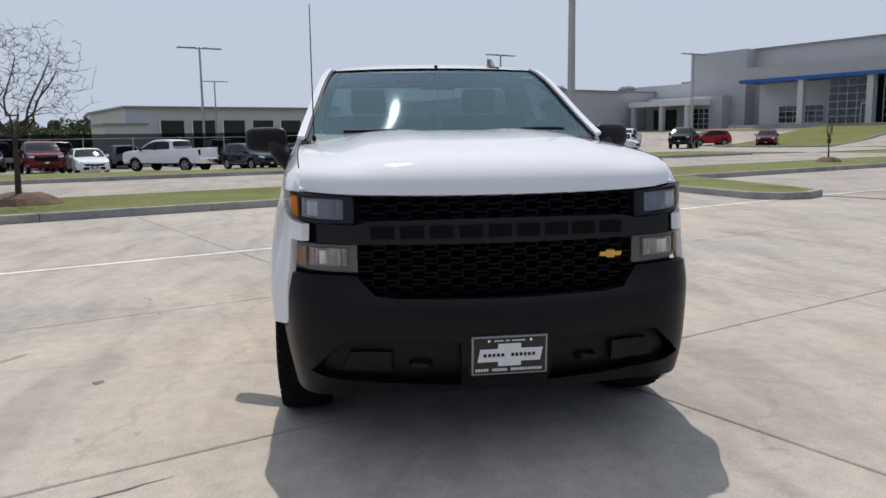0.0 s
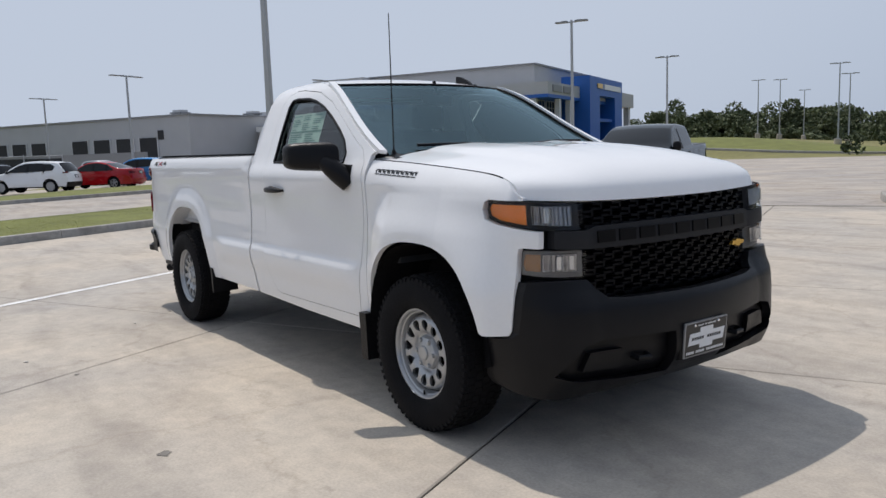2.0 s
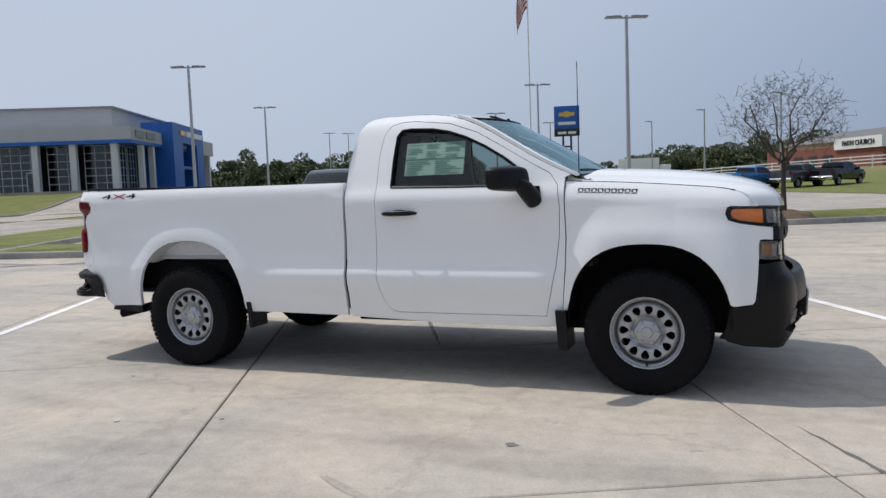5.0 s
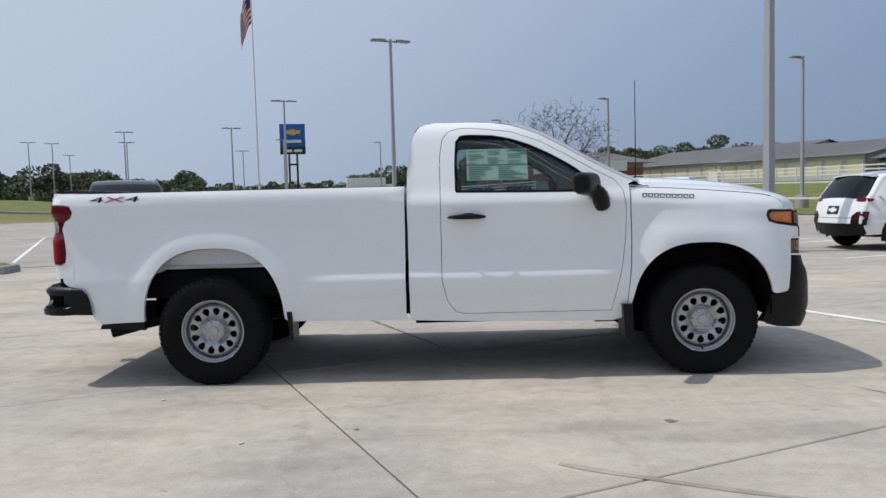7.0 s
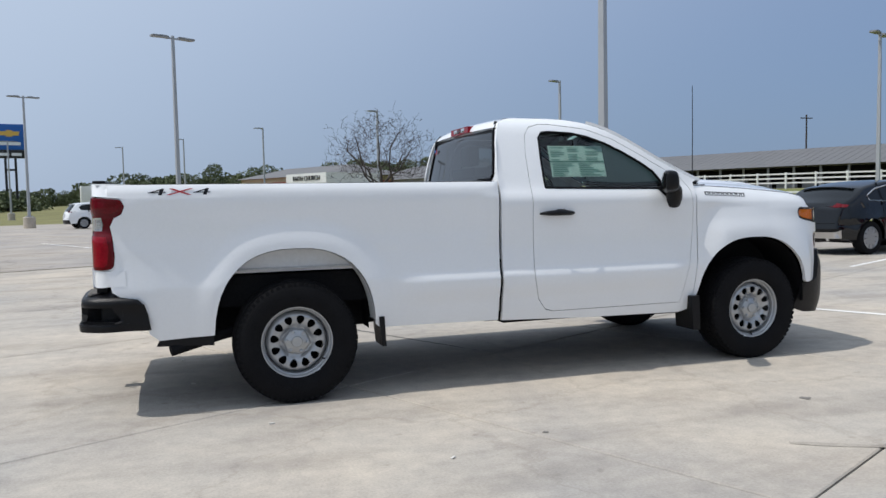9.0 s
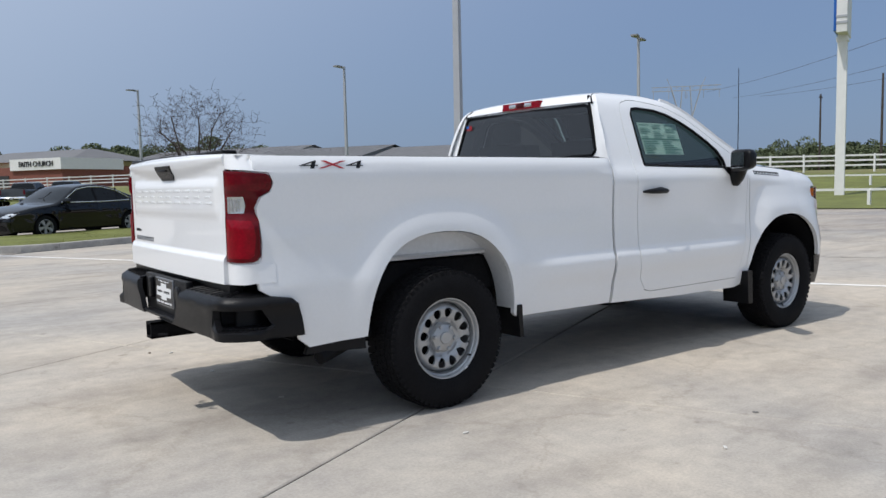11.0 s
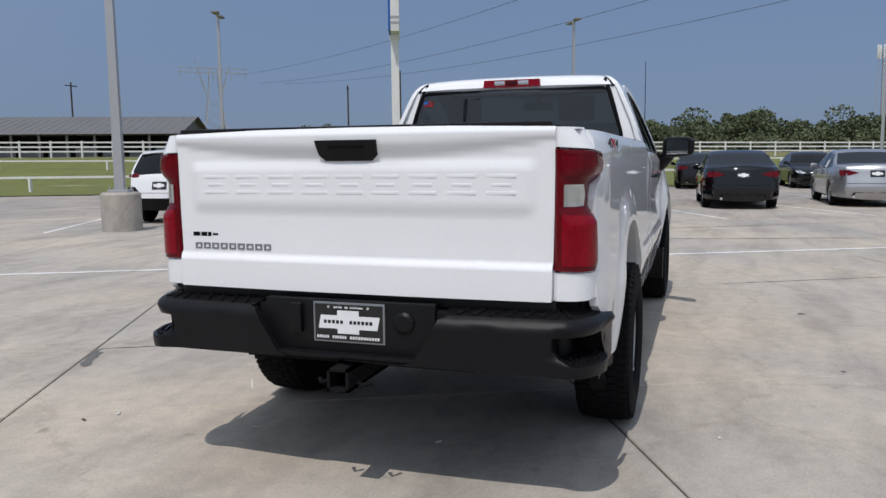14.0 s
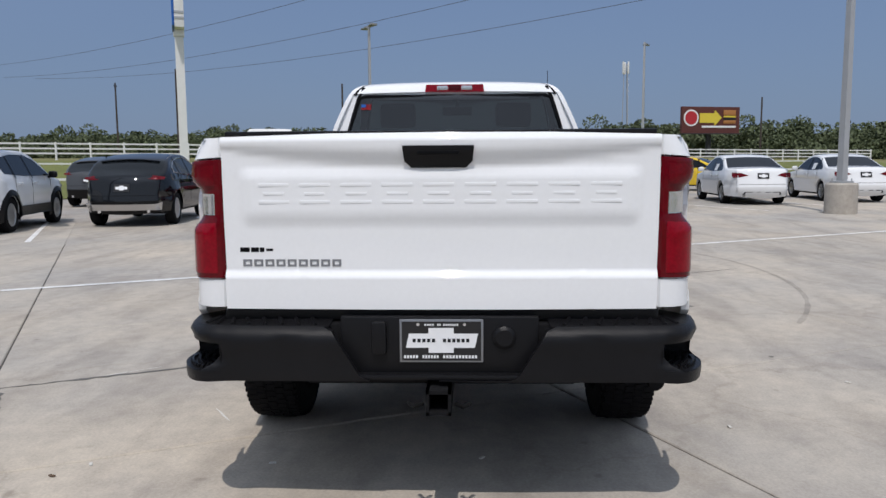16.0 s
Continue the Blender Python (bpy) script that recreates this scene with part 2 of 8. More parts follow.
def skin(name, outline, surf, material, parent, holes=(), step=0.06, lip=0.03, inward=(0, 1, 0), label="", mirror=False, mi_of=None):
    """A pressed panel: the outline (u, v), cut on a fine grid, laid on surf(u, v) with true normals, its edge turned in by lip."""
    bm = bmesh.new()
    loops = []
    for loop in (outline, *holes):
        vs = [bm.verts.new((u, v, 0)) for u, v in loop]
        loops.append([bm.edges.new((vs[i], vs[(i + 1) % len(vs)])) for i in range(len(vs))])
    bmesh.ops.triangle_fill(bm, edges=[e for l in loops for e in l], use_beauty=True)
    us, vs_ = [p[0] for p in outline], [p[1] for p in outline]
    for axis, lo, hi in ((0, min(us), max(us)), (1, min(vs_), max(vs_))):
        k = math.ceil(lo / step)
        while k * step < hi:
            co, no = [0, 0, 0], [0, 0, 0]
            co[axis], no[axis] = k * step, 1
            bmesh.ops.bisect_plane(bm, geom=bm.verts[:] + bm.edges[:] + bm.faces[:], plane_co=co, plane_no=no, dist=1e-5)
            k += 1
    rim = [e for e in bm.edges if len(e.link_faces) == 1]
    bm.normal_update()
    for f in bm.faces:
        if f.normal.z < 0:
            f.normal_flip()
        f.smooth = True
    flat = {v: (v.co.x, v.co.y) for v in bm.verts}
    h = 0.004
    nd = {}
    inn = Vector(inward)
    lean = 0.0
    for v, (u, w) in flat.items():
        p = Vector(surf(u, w))
        n = (Vector(surf(u + h, w)) - Vector(surf(u - h, w))).cross(Vector(surf(u, w + h)) - Vector(surf(u, w - h))).normalized()
        lean += n.dot(inn)
        v.co = p
        nd[v] = n
    if lean > 0:
        for v in nd:
            nd[v].negate()
        for f in bm.faces:
            f.normal_flip()
    if lip:
        for e in rim:
            a, b = e.verts
            q = [bm.verts.new(a.co), bm.verts.new(b.co), bm.verts.new(b.co + inn * lip), bm.verts.new(a.co + inn * lip)]
            bm.faces.new(q)
            fn = (q[1].co - q[0].co).cross(q[2].co - q[1].co).normalized()
            for v in q:
                nd[v] = fn
    me = bpy.data.meshes.new(name)
    bm.verts.index_update()
    normals = [nd[v] for v in bm.verts]
    bm.to_mesh(me)
    bm.free()
    me.materials.append(material)
    me.shade_smooth()
    me.normals_split_custom_set_from_vertices([tuple(n) for n in normals])
    ob = new(name, me)
    ob.parent = parent
    if label:
        tagged(ob, label)
    if not mirror:
        return ob
    me2 = me.copy()
    me2.transform(Matrix.Diagonal((1, -1, 1, 1)))
    me2.flip_normals()
    me2.normals_split_custom_set_from_vertices([(n.x, -n.y, n.z) for n in normals])
    o2 = new(name, me2)
    o2.parent = parent
    if label:
        tagged(o2, label)
    return ob, o2


def arc(cx, cz, rx, rz, a0, a1, n):
    return [(cx + rx * math.cos(radians(a0 + (a1 - a0) * i / n)), cz + rz * math.sin(radians(a0 + (a1 - a0) * i / n))) for i in range(n + 1)]


def rounded(x0, x1, z0, z1, r, n=4):
    return arc(x1 - r, z0 + r, r, r, -90, 0, n) + arc(x1 - r, z1 - r, r, r, 0, 90, n) + arc(x0 + r, z1 - r, r, r, 90, 180, n) + arc(x0 + r, z0 + r, r, r, 180, 270, n)


def smooth01(a, b, x):
    t = min(1, max(0, (x - a) / (b - a)))
    return t * t * (3 - 2 * t)


def text_mesh(body, size, depth=0.002):
    """Letters of the built-in font as a mesh in the xy plane, centred."""
    cu = bpy.data.curves.new("letters", "FONT")
    cu.body, cu.size, cu.extrude = body, size, depth
    cu.align_x, cu.align_y = "CENTER", "CENTER"
    ob = bpy.data.objects.new("letters", cu)
    me = bpy.data.meshes.new_from_object(ob)
    bpy.data.objects.remove(ob)
    bpy.data.curves.remove(cu)
    return me


# ---------------- the white pickup ----------------
FA, RA = 1.773, -1.773           # axles
BASE = curve_fn([(0.36, 0.900), (0.47, 0.928), (0.60, 0.948), (0.70, 0.957), (0.765, 0.960), (0.82, 0.956), (0.92, 0.949), (1.05, 0.946), (1.18, 0.950), (1.255, 0.952), (1.31, 0.938), (1.36, 0.912),
                 (1.50, 0.862), (1.70, 0.788), (1.78, 0.752), (1.83, 0.715), (1.87, 0.655), (1.90, 0.56)])
BEDB = curve_fn([(0.36, 0.900), (0.47, 0.928), (0.60, 0.948), (0.70, 0.957), (0.765, 0.960), (0.82, 0.956), (0.92, 0.949), (1.05, 0.946), (1.18, 0.950), (1.30, 0.953), (1.335, 0.946), (1.38, 0.935), (1.41, 0.915)])


def arch_rho(x, z, cx, rx, rz):
    p = 2.5
    return ((abs(x - cx) / rx) ** p + (max(0, z - 0.40) / rz) ** p) ** (1 / p)


def half_width(x, z, flared=True):
    """Half the truck's width at a place along it and a height."""
    bed = smooth01(-0.30, -0.40, x)
    y = BASE(z) * (1 - bed) + BEDB(min(z, 1.45)) * bed
    for cx, rx, rz, far, out in ((FA, 0.500, 0.555, 1.58, 0.056), (RA + 0.01, 0.515, 0.595, 1.32, 0.021)):
        r = arch_rho(x, z, cx, rx, rz)
        f = (1 - smooth01(1.04, far, r)) * (smooth01(1.20, 1.52, x) if cx > 0 else 1)
        y += out * f if flared else 0
    # hollows under the shoulders of the wing and of the bed
    y -= 0.006 * smooth01(1.245, 1.185, z) * smooth01(1.00, 1.12, z) * smooth01(1.28, 1.44, x) * smooth01(2.24, 2.0, x)
    y -= 0.006 * smooth01(1.335, 1.295, z) * smooth01(0.98, 1.2, z) * smooth01(-0.37, -0.5, x)
    # pressed ledge low on the door and the bed, dying out before the wheels
    y += 0.018 * smooth01(0.80, 0.735, z) * smooth01(0.56, 0.70, z) * smooth01(1.26, 1.02, x) * smooth01(-1.2, -0.85, x)
    if x > 1.75:
        y -= 0.02 * smooth01(1.75, 2.2, x) * smooth01(0.72, 1.08, z)
    if x > 1.95:
        t = (x - 1.95) / 0.45
        y -= 0.045 * t * t
    if x < -2.55:
        t = (-2.55 - x) / 0.45
        y -= 0.05 * t * t
    return y


def side(x, z):
    return (x, -half_width(x, z), z)


def arch_pts(cx, rx, rz, z0, n=22, grow=0.0):
    """The wheel opening's edge, from the rear foot over the top to the front foot."""
    out = []
    p = 2.5
    th0 = math.asin(max(0, (z0 - 0.40) / rz) ** (p / 2))
    for i in range(n + 1):
        th = math.pi - th0 - (math.pi - 2 * th0) * i / n
        c, s = math.cos(th), math.sin(th)
        out.append((cx + rx * math.copysign(abs(c) ** (2 / p), c), 0.40 + rz * abs(s) ** (2 / p)))
    return out


ROOF = curve_fn([(-0.345, 1.40), (-0.335, 1.50), (-0.31, 1.68), (-0.275, 1.80), (-0.20, 1.862), (-0.05, 1.876), (0.13, 1.876), (0.42, 1.842), (0.63, 1.768), (0.84, 1.650), (1.01, 1.548), (1.22, 1.438), (1.34, 1.385)])
truck = thing("pickup_truck", "white regular-cab pickup truck with black bumpers, parked on concrete", "pickup truck")

# bed side
bed_out = [(-2.862, 0.80), (-2.855, 0.765), (-2.75, 0.70), (-2.68, 0.60), (-2.655, 0.50), (-2.60, 0.455)] + arch_pts(RA + 0.01, 0.515, 0.595, 0.47) + [(-1.22, 0.445), (-0.365, 0.435), (-0.355, 1.405), (-1.6, 1.407), (-2.862, 1.409), (-2.862, 1.345),
           (-2.79, 1.327), (-2.768, 1.28), (-2.785, 1.235), (-2.83, 1.21), (-2.853, 1.16), (-2.842, 1.10), (-2.832, 0.98), (-2.842, 0.905), (-2.862, 0.893)]
skin("bed_side", bed_out, side, WHITE, truck, mirror=True, step=0.03)
# cab: rear pillar, roof rail and sill
door_top = lambda x: ROOF(x) - 0.052
door_edge = [(-0.095, 0.72), (-0.095, 1.60), (-0.075, 1.74), (-0.03, 1.80), (0.05, 1.822), (0.15, 1.822), (0.42, door_top(0.42)), (0.63, door_top(0.63)), (0.84, door_top(0.84)), (1.01, door_top(1.01)), (1.16, door_top(1.16)),
             (1.215, 1.34), (1.232, 1.20), (1.225, 1.0), (1.20, 0.80), (1.125, 0.475), (0.06, 0.475), (0.0, 0.49), (-0.06, 0.57)]
G = 0.0045


def grown(pts, d):
    """The closed outline moved outwards by d."""
    n = len(pts)
    area = sum(pts[i][0] * pts[(i + 1) % n][1] - pts[(i + 1) % n][0] * pts[i][1] for i in range(n))
    s = 1 if area > 0 else -1
    out = []
    for i in range(n):
        (x0, z0), (x1, z1), (x2, z2) = pts[i - 1], pts[i], pts[(i + 1) % n]
        a, b = Vector((x1 - x0, z1 - z0)).normalized(), Vector((x2 - x1, z2 - z1)).normalized()
        nrm = (Vector((a.y, -a.x)) + Vector((b.y, -b.x))).normalized() * s
        out.append((x1 + nrm.x * d, z1 + nrm.y * d))
    return out


roof_line = [(x, ROOF(x)) for x in (1.30, 1.22, 1.1, 1.01, 0.92, 0.84, 0.74, 0.63, 0.52, 0.42, 0.28, 0.13, 0.04, -0.05, -0.13, -0.20, -0.245, -0.275, -0.295, -0.31, -0.325, -0.335)]
cab_out = [(-0.338, 1.40), (-0.335, 0.43), (0.4, 0.405), (1.13, 0.395), (1.225, 0.42), (1.232, 0.475)] + [(1.262, 0.80), (1.268, 1.0), (1.262, 1.20), (1.262, 1.385)] + roof_line
skin("cab_side", cab_out, side, WHITE, truck, holes=[grown(door_edge, G)[::-1]], mirror=True, step=0.035)
win = [(0.015, 1.352), (0.012, 1.55), (0.022, 1.72), (0.055, 1.765), (0.12, 1.772), (0.30, 1.762), (0.42, 1.738), (0.56, 1.69), (0.70, 1.622), (0.84, 1.54), (0.93, 1.475), (0.985, 1.40), (0.985, 1.345), (0.93, 1.335), (0.5, 1.340)]
doors = skin("door", door_edge, lambda x, z: (x, -half_width(x, z) - 0.001, z), WHITE, truck, holes=[win[::-1]], mirror=True, step=0.03)
for sgn, dr in zip((-1, 1), doors):
    place = lambda x, z, off=0.0: (x, sgn * (half_width(x, z) + off), z)
    inn = (0, -sgn, 0)
    skin("window_glass", grown(win, 0.01), lambda x, z: place(x, z, -0.02), GLASS, dr, lip=0, inward=inn).visible_shadow = False
    bm = bmesh.new()
    tube(bm, [place(x, z, -0.004) for x, z in grown(win, -0.006) + grown(win, -0.006)[:1]], 0.011, 6, caps=False)
    part("window_seal", bm, GLOSS_BLACK, dr)
    # handle with its cup
    bm = bmesh.new()
    y = half_width(0.09, 1.17)
    tube(bm, [(-0.045 + 0.27 * k / 10, sgn * (y + 0.002 + 0.036 * math.sin(math.pi * k / 10) ** 0.5), 1.174 + 0.004 * math.sin(math.pi * k / 10)) for k in range(11)], [0.006, 0.013, 0.017, 0.019, 0.020, 0.020, 0.020, 0.019, 0.018, 0.014, 0.007], 10)
    tube(bm, [(0.06, sgn * (y + 0.034), 1.190), (0.085, sgn * (y + 0.034), 1.196), (0.125, sgn * (y + 0.034), 1.195), (0.15, sgn * (y + 0.034), 1.188)], 0.008, 8)
    part("door_handle", bm, BLACK, dr, "black plastic pull handle")
    skin("handle_cup", [(0.088 + 0.062 * math.cos(k * math.pi / 10), 1.150 + 0.036 * math.sin(k * math.pi / 10)) for k in range(20)], lambda x, z: place(x, z, 0.0015 - 0.010 * max(0, 1 - ((x - 0.088) / 0.062) ** 2 - ((z - 1.15) / 0.036) ** 2)), CUP, dr, lip=0.0, inward=inn, step=0.012)
    # mirror on its stalk
    bm = bmesh.new()
    yb = half_width(1.02, 1.32)
    prism(bm, [(0.93, 1.345), (1.10, 1.335), (1.12, 1.25), (1.09, 1.185), (1.04, 1.185), (1.01, 1.26)], sgn * (yb - 0.02), sgn * (yb + 0.016))
    tube(bm, [(1.065, sgn * (yb + 0.0), 1.235), (1.05, sgn * (yb + 0.04), 1.275), (1.02, sgn * (yb + 0.085), 1.325), (0.985, sgn * (yb + 0.12), 1.36)], [0.058, 0.060, 0.056, 0.04], 14)
    head = bmesh.ops.create_uvsphere(bm, u_segments=28, v_segments=18, radius=1.0)["verts"]
    for v in head:
        p = [math.copysign(abs(c) ** 0.42, c) for c in v.co]
        o = p[1]
        v.co = (1.005 + 0.060 * p[0] - 0.070 * (o + 1) - 0.012 * max(0, p[2]) * max(0, p[0]), sgn * (yb + 0.165 + 0.128 * o), 1.388 + (0.080 - 0.006 * o) * p[2] * (1 - 0.14 * max(0, p[0])) + 0.004 * o)
    mirror_body = part("side_mirror", bm, BLACK, dr, "black plastic door mirror")
    bm = bmesh.new()
    face = [(0.921, yb + 0.075), (0.824, yb + 0.240)]
    vs = [bm.verts.new((face[i][0] + d, sgn * face[i][1], z)) for d in (-0.004, 0.004) for i, z in ((0, 1.328), (1, 1.332), (1, 1.446), (0, 1.448))]
    for q in ((0, 1, 2, 3), (7, 6, 5, 4), (0, 4, 5, 1), (1, 5, 6, 2), (2, 6, 7, 3), (3, 7, 4, 0)):
        bm.faces.new([vs[i] for i in q])
    part("mirror_glass", bm, CHROME, dr)

back = lambda y, z: (-0.345 + 0.155 * max(0, z - 1.40) + 0.02 * (y / 0.8) ** 2 + 0.02 * smooth01(1.78, 1.84, z), y, z)

# roof over the rails
roof_x = [0, 0.02, 0.045, 0.08, 0.14, 0.25, 0.4, 0.55, 0.7, 0.82, 0.92, 1.0]
ROOF_MID = curve_fn([(-0.30, 1.790), (-0.285, 1.825), (-0.255, 1.858), (-0.19, 1.884), (-0.05, 1.898), (0.15, 1.902), (0.35, 1.894), (0.50, 1.873), (0.60, 1.850), (0.66, 1.830)])


def roof_pt(t, s):
    """t runs from the rear edge to the windscreen, s from -1 (right rail) to 1 (left rail)."""
    k = 1 - abs(s) ** 2.6
    xs_, xm = -0.275 + 0.73 * t, -0.292 + 0.952 * t
    z_side = ROOF(xs_)
    x = xs_ + (xm - xs_) * (1 - abs(s) ** 2.2)
    return (x, s * half_width(xs_, z_side), z_side + (ROOF_MID(xm) - z_side) * k)


bm = bmesh.new()
ss = [-1, -0.985, -0.96, -0.9, -0.8, -0.6, -0.3, 0, 0.3, 0.6, 0.8, 0.9, 0.96, 0.985, 1]
rows = [[bm.verts.new(roof_pt(x, s)) for s in ss] for x in roof_x]
for a, b in zip(rows, rows[1:]):
    for i in range(len(ss) - 1):
        bm.faces.new((a[i], b[i], b[i + 1], a[i + 1]))
bm.normal_update()
roof = part("roof", bm, WHITE, truck)
for sgn in (-1, 1):
    bm = bmesh.new()
    tube(bm, [Vector(roof_pt(x, sgn * 0.945)) - Vector((0, 0, 0.0075)) for x in roof_x], 0.009, 6)
    tube(bm, [Vector(back(sgn * y, z)) - Vector((0.002, 0, 0)) for y, z in ((0.640, 1.846), (0.655, 1.812), (0.676, 1.765), (0.715, 1.64), (0.765, 1.46))], 0.013, 6)
    part("roof_channel", bm, GLOSS_BLACK, roof)
# roof fin, third brake lamp
bm = bmesh.new()
fin_p = Vector(roof_pt(0.80, 0.62))
prism(bm, [(fin_p.x - 0.085, fin_p.z - 0.004), (fin_p.x + 0.10, fin_p.z - 0.022), (fin_p.x + 0.06, fin_p.z + 0.012), (fin_p.x - 0.02, fin_p.z + 0.048), (fin_p.x - 0.075, fin_p.z + 0.058)], fin_p.y - 0.011, fin_p.y + 0.011)
prism(bm, [(fin_p.x - 0.10, fin_p.z - 0.02), (fin_p.x + 0.12, fin_p.z - 0.04), (fin_p.x + 0.105, fin_p.z - 0.014), (fin_p.x - 0.09, fin_p.z + 0.012)], fin_p.y - 0.034, fin_p.y + 0.034)
part("antenna_fin", bm, BLACK, roof, "black shark-fin aerial")

# A-pillar inner edges, windscreen


def screen_pt(s, t):
    """The windscreen: s across, t from the roof down to the cowl."""
    xs_ = 0.455 + (1.33 - 0.455) * t
    zs = ROOF(xs_)
    xm = 0.66 + (1.47 - 0.66) * t
    zm = 1.836 + (1.336 - 1.836) * t + 0.026 * t * (1 - t)
    k = 1 - abs(s) ** 2.2
    return (xs_ + (xm - xs_) * k, s * (half_width(xs_, zs) - 0.008), zs + (zm - zs) * k)


def patch(fn, nu, nv, u0=-1, u1=1, v0=0, v1=1, thick=None):
    bm = bmesh.new()
    g = [[bm.verts.new(fn(u0 + (u1 - u0) * i / nu, v0 + (v1 - v0) * j / nv)) for i in range(nu + 1)] for j in range(nv + 1)]
    for j in range(nv):
        for i in range(nu):
            bm.faces.new((g[j][i], g[j][i + 1], g[j + 1][i + 1], g[j + 1][i]))
    if thick:
        bm.normal_update()
        bmesh.ops.solidify(bm, geom=bm.faces[:], thickness=thick)
    return bm


ws = part("windscreen", patch(screen_pt, 16, 10, -0.965, 0.965, 0.0, 1.0), SCREEN_GLASS, truck, "large tinted raked windscreen")
ws.visible_shadow = False
for a, b in ((-1, -0.955), (0.955, 1)):
    part("windscreen_pillar", patch(lambda s, t: Vector(screen_pt(s, t)) + Vector((0, 0, 0.004)), 2, 14, a, b, 0.0, 1.0, 0.02), WHITE, truck)
    mid = 0.95 if a > 0 else -0.95
    bm = bmesh.new()
    tube(bm, [Vector(screen_pt(mid, t / 12)) + Vector((0, 0, 0.004)) for t in range(13)], 0.008, 6)
    part("windscreen_trim", bm, GLOSS_BLACK, ws)
bm = bmesh.new()
tube(bm, [screen_pt(-0.95 + 1.9 * i / 16, 0.005) for i in range(17)], 0.008, 6)
part("windscreen_trim", bm, GLOSS_BLACK, ws)
part("windscreen_band", patch(lambda s, t: Vector(screen_pt(s, t)) - Vector((0, 0, 0.006)), 16, 1, -0.96, 0.96, 0.0, 0.035), GLOSS_BLACK, ws)
part("cowl", patch(lambda s, t: Vector(screen_pt(s, 0.86 + 0.20 * t)) + Vector((0.012 + 0.03 * t, 0, -0.028)), 16, 2, -0.92, 0.92, 0, 1, 0.015), BLACK, truck)
for y0, y1 in ((-0.62, 0.02), (0.08, 0.66)):
    bm = bmesh.new()
    pts = []
    for i in range(8):
        yy = y0 + (y1 - y0) * i / 7
        p = Vector(screen_pt(yy / 0.86, 0.885 - 0.03 * math.sin(i / 7 * 3.1)))
        pts.append(p + Vector((0.01, 0, 0.018)))
    tube(bm, pts, 0.009, 6)
    part("wiper", bm, BLACK, truck)
# whip aerial on the right wing
bm = bmesh.new()
tube(bm, [(1.335, -0.80, 1.35), (1.335, -0.80, 1.41)], [0.018, 0.010], 8)
tube(bm, [(1.335, -0.80, 1.40), (1.336, -0.801, 1.75), (1.335, -0.80, 2.13)], [0.004, 0.0035, 0.0025], 5)
part("whip_antenna", bm, BLACK, truck, "thin black whip aerial")

# cab back with its window
bo = []
for z in (0.86, 1.38, 1.5, 1.6, 1.7, 1.75, 1.79):
    bo.append((half_width(-0.31, z) - 0.006, z))
back_out = [(-y, z) for y, z in bo] + [(-0.5, 1.835), (0.5, 1.835)] + bo[::-1]
rw = [(-0.765, 1.46), (-0.668, 1.768), (-0.63, 1.782), (0.63, 1.782), (0.668, 1.768), (0.765, 1.46), (0.74, 1.43), (-0.74, 1.43)]
skin("cab_back", back_out, back, WHITE, truck, holes=[rw[::-1]], inward=(1, 0, 0))
rg = skin("rear_window", grown(rw, 0.012), lambda y, z: Vector(back(y, z)) + Vector((-0.004, 0, 0)), DARK_GLASS, truck, lip=0, inward=(1, 0, 0), label="dark tinted rear window with a small flag sticker")
rg.visible_shadow = False
bm = bmesh.new()
tube(bm, [Vector(back(y, z)) + Vector((-0.003, 0, 0)) for y, z in rw + rw[:1]], 0.012, 6, caps=False)
part("window_seal", bm, GLOSS_BLACK, rg)
bm = bmesh.new()
for i in range(5):
    box(bm, -0.002, 0.0, -0.035, 0.035, i * 0.008, i * 0.008 + 0.004)
box(bm, -0.003, -0.001, 0.002, 0.035, 0.016, 0.036, mi=1)
fl = part("window_sticker", bm, [BADGE_RED, BLUE], rg)
fl.matrix_local = Matrix.Translation(Vector(back(0.62, 1.69)) + Vector((-0.012, 0, 0)))
bm = bmesh.new()
prism(bm, [(-0.205, 1.808), (-0.198, 1.858), (0.198, 1.858), (0.205, 1.808)], -0.22, -0.303, axis="x")
bl = part("third_brake_lamp", bm, BRIGHT_RED, truck, "red and clear high brake lamp")
for y in (-0.085, 0.085):
    part("clear_lens", boxed(-0.307, -0.295, y - 0.038, y + 0.038, 1.820, 1.850, 0.004), CLEAR, bl)
part("dark_lens", boxed(-0.306, -0.295, -0.042, 0.042, 1.816, 1.852, 0.003), DARK_RED, bl)

# bonnet and wings
HZ = curve_fn([(1.25, 1.425), (1.5, 1.415), (1.8, 1.398), (2.1, 1.368), (2.3, 1.332), (2.42, 1.295), (2.50, 1.25), (2.545, 1.20), (2.56, 1.15)])


def front_x(y):
    a = abs(y)
    return 2.605 - 0.12 * a * a - 2.1 * max(0, a - 0.60) ** 1.65


def hood_pt(s, t):
    """s across, t from the cowl to the lip."""
    y = s * (0.882 - 0.035 * t * t)
    xf = front_x(y * 0.92) - 0.01
    x0 = 1.36 - 0.12 * abs(s) ** 3 + 0.10 * (1 - abs(s) ** 2)
    x = x0 + (xf - x0) * t
    q = 1.25 + (2.56 - 1.25) * ((x - x0) / (xf - x0)) ** 0.93
    z = HZ(min(q, 2.56)) - 0.062 * abs(s) ** 2.4 * (1 - 1.35 * t ** 5)
    z += 0.018 * smooth01(0.72, 0.60, abs(s)) * (1 - t ** 3) - 0.012 * smooth01(0.35, 0.2, abs(s)) * (1 - t) 
    return (x, y, z)


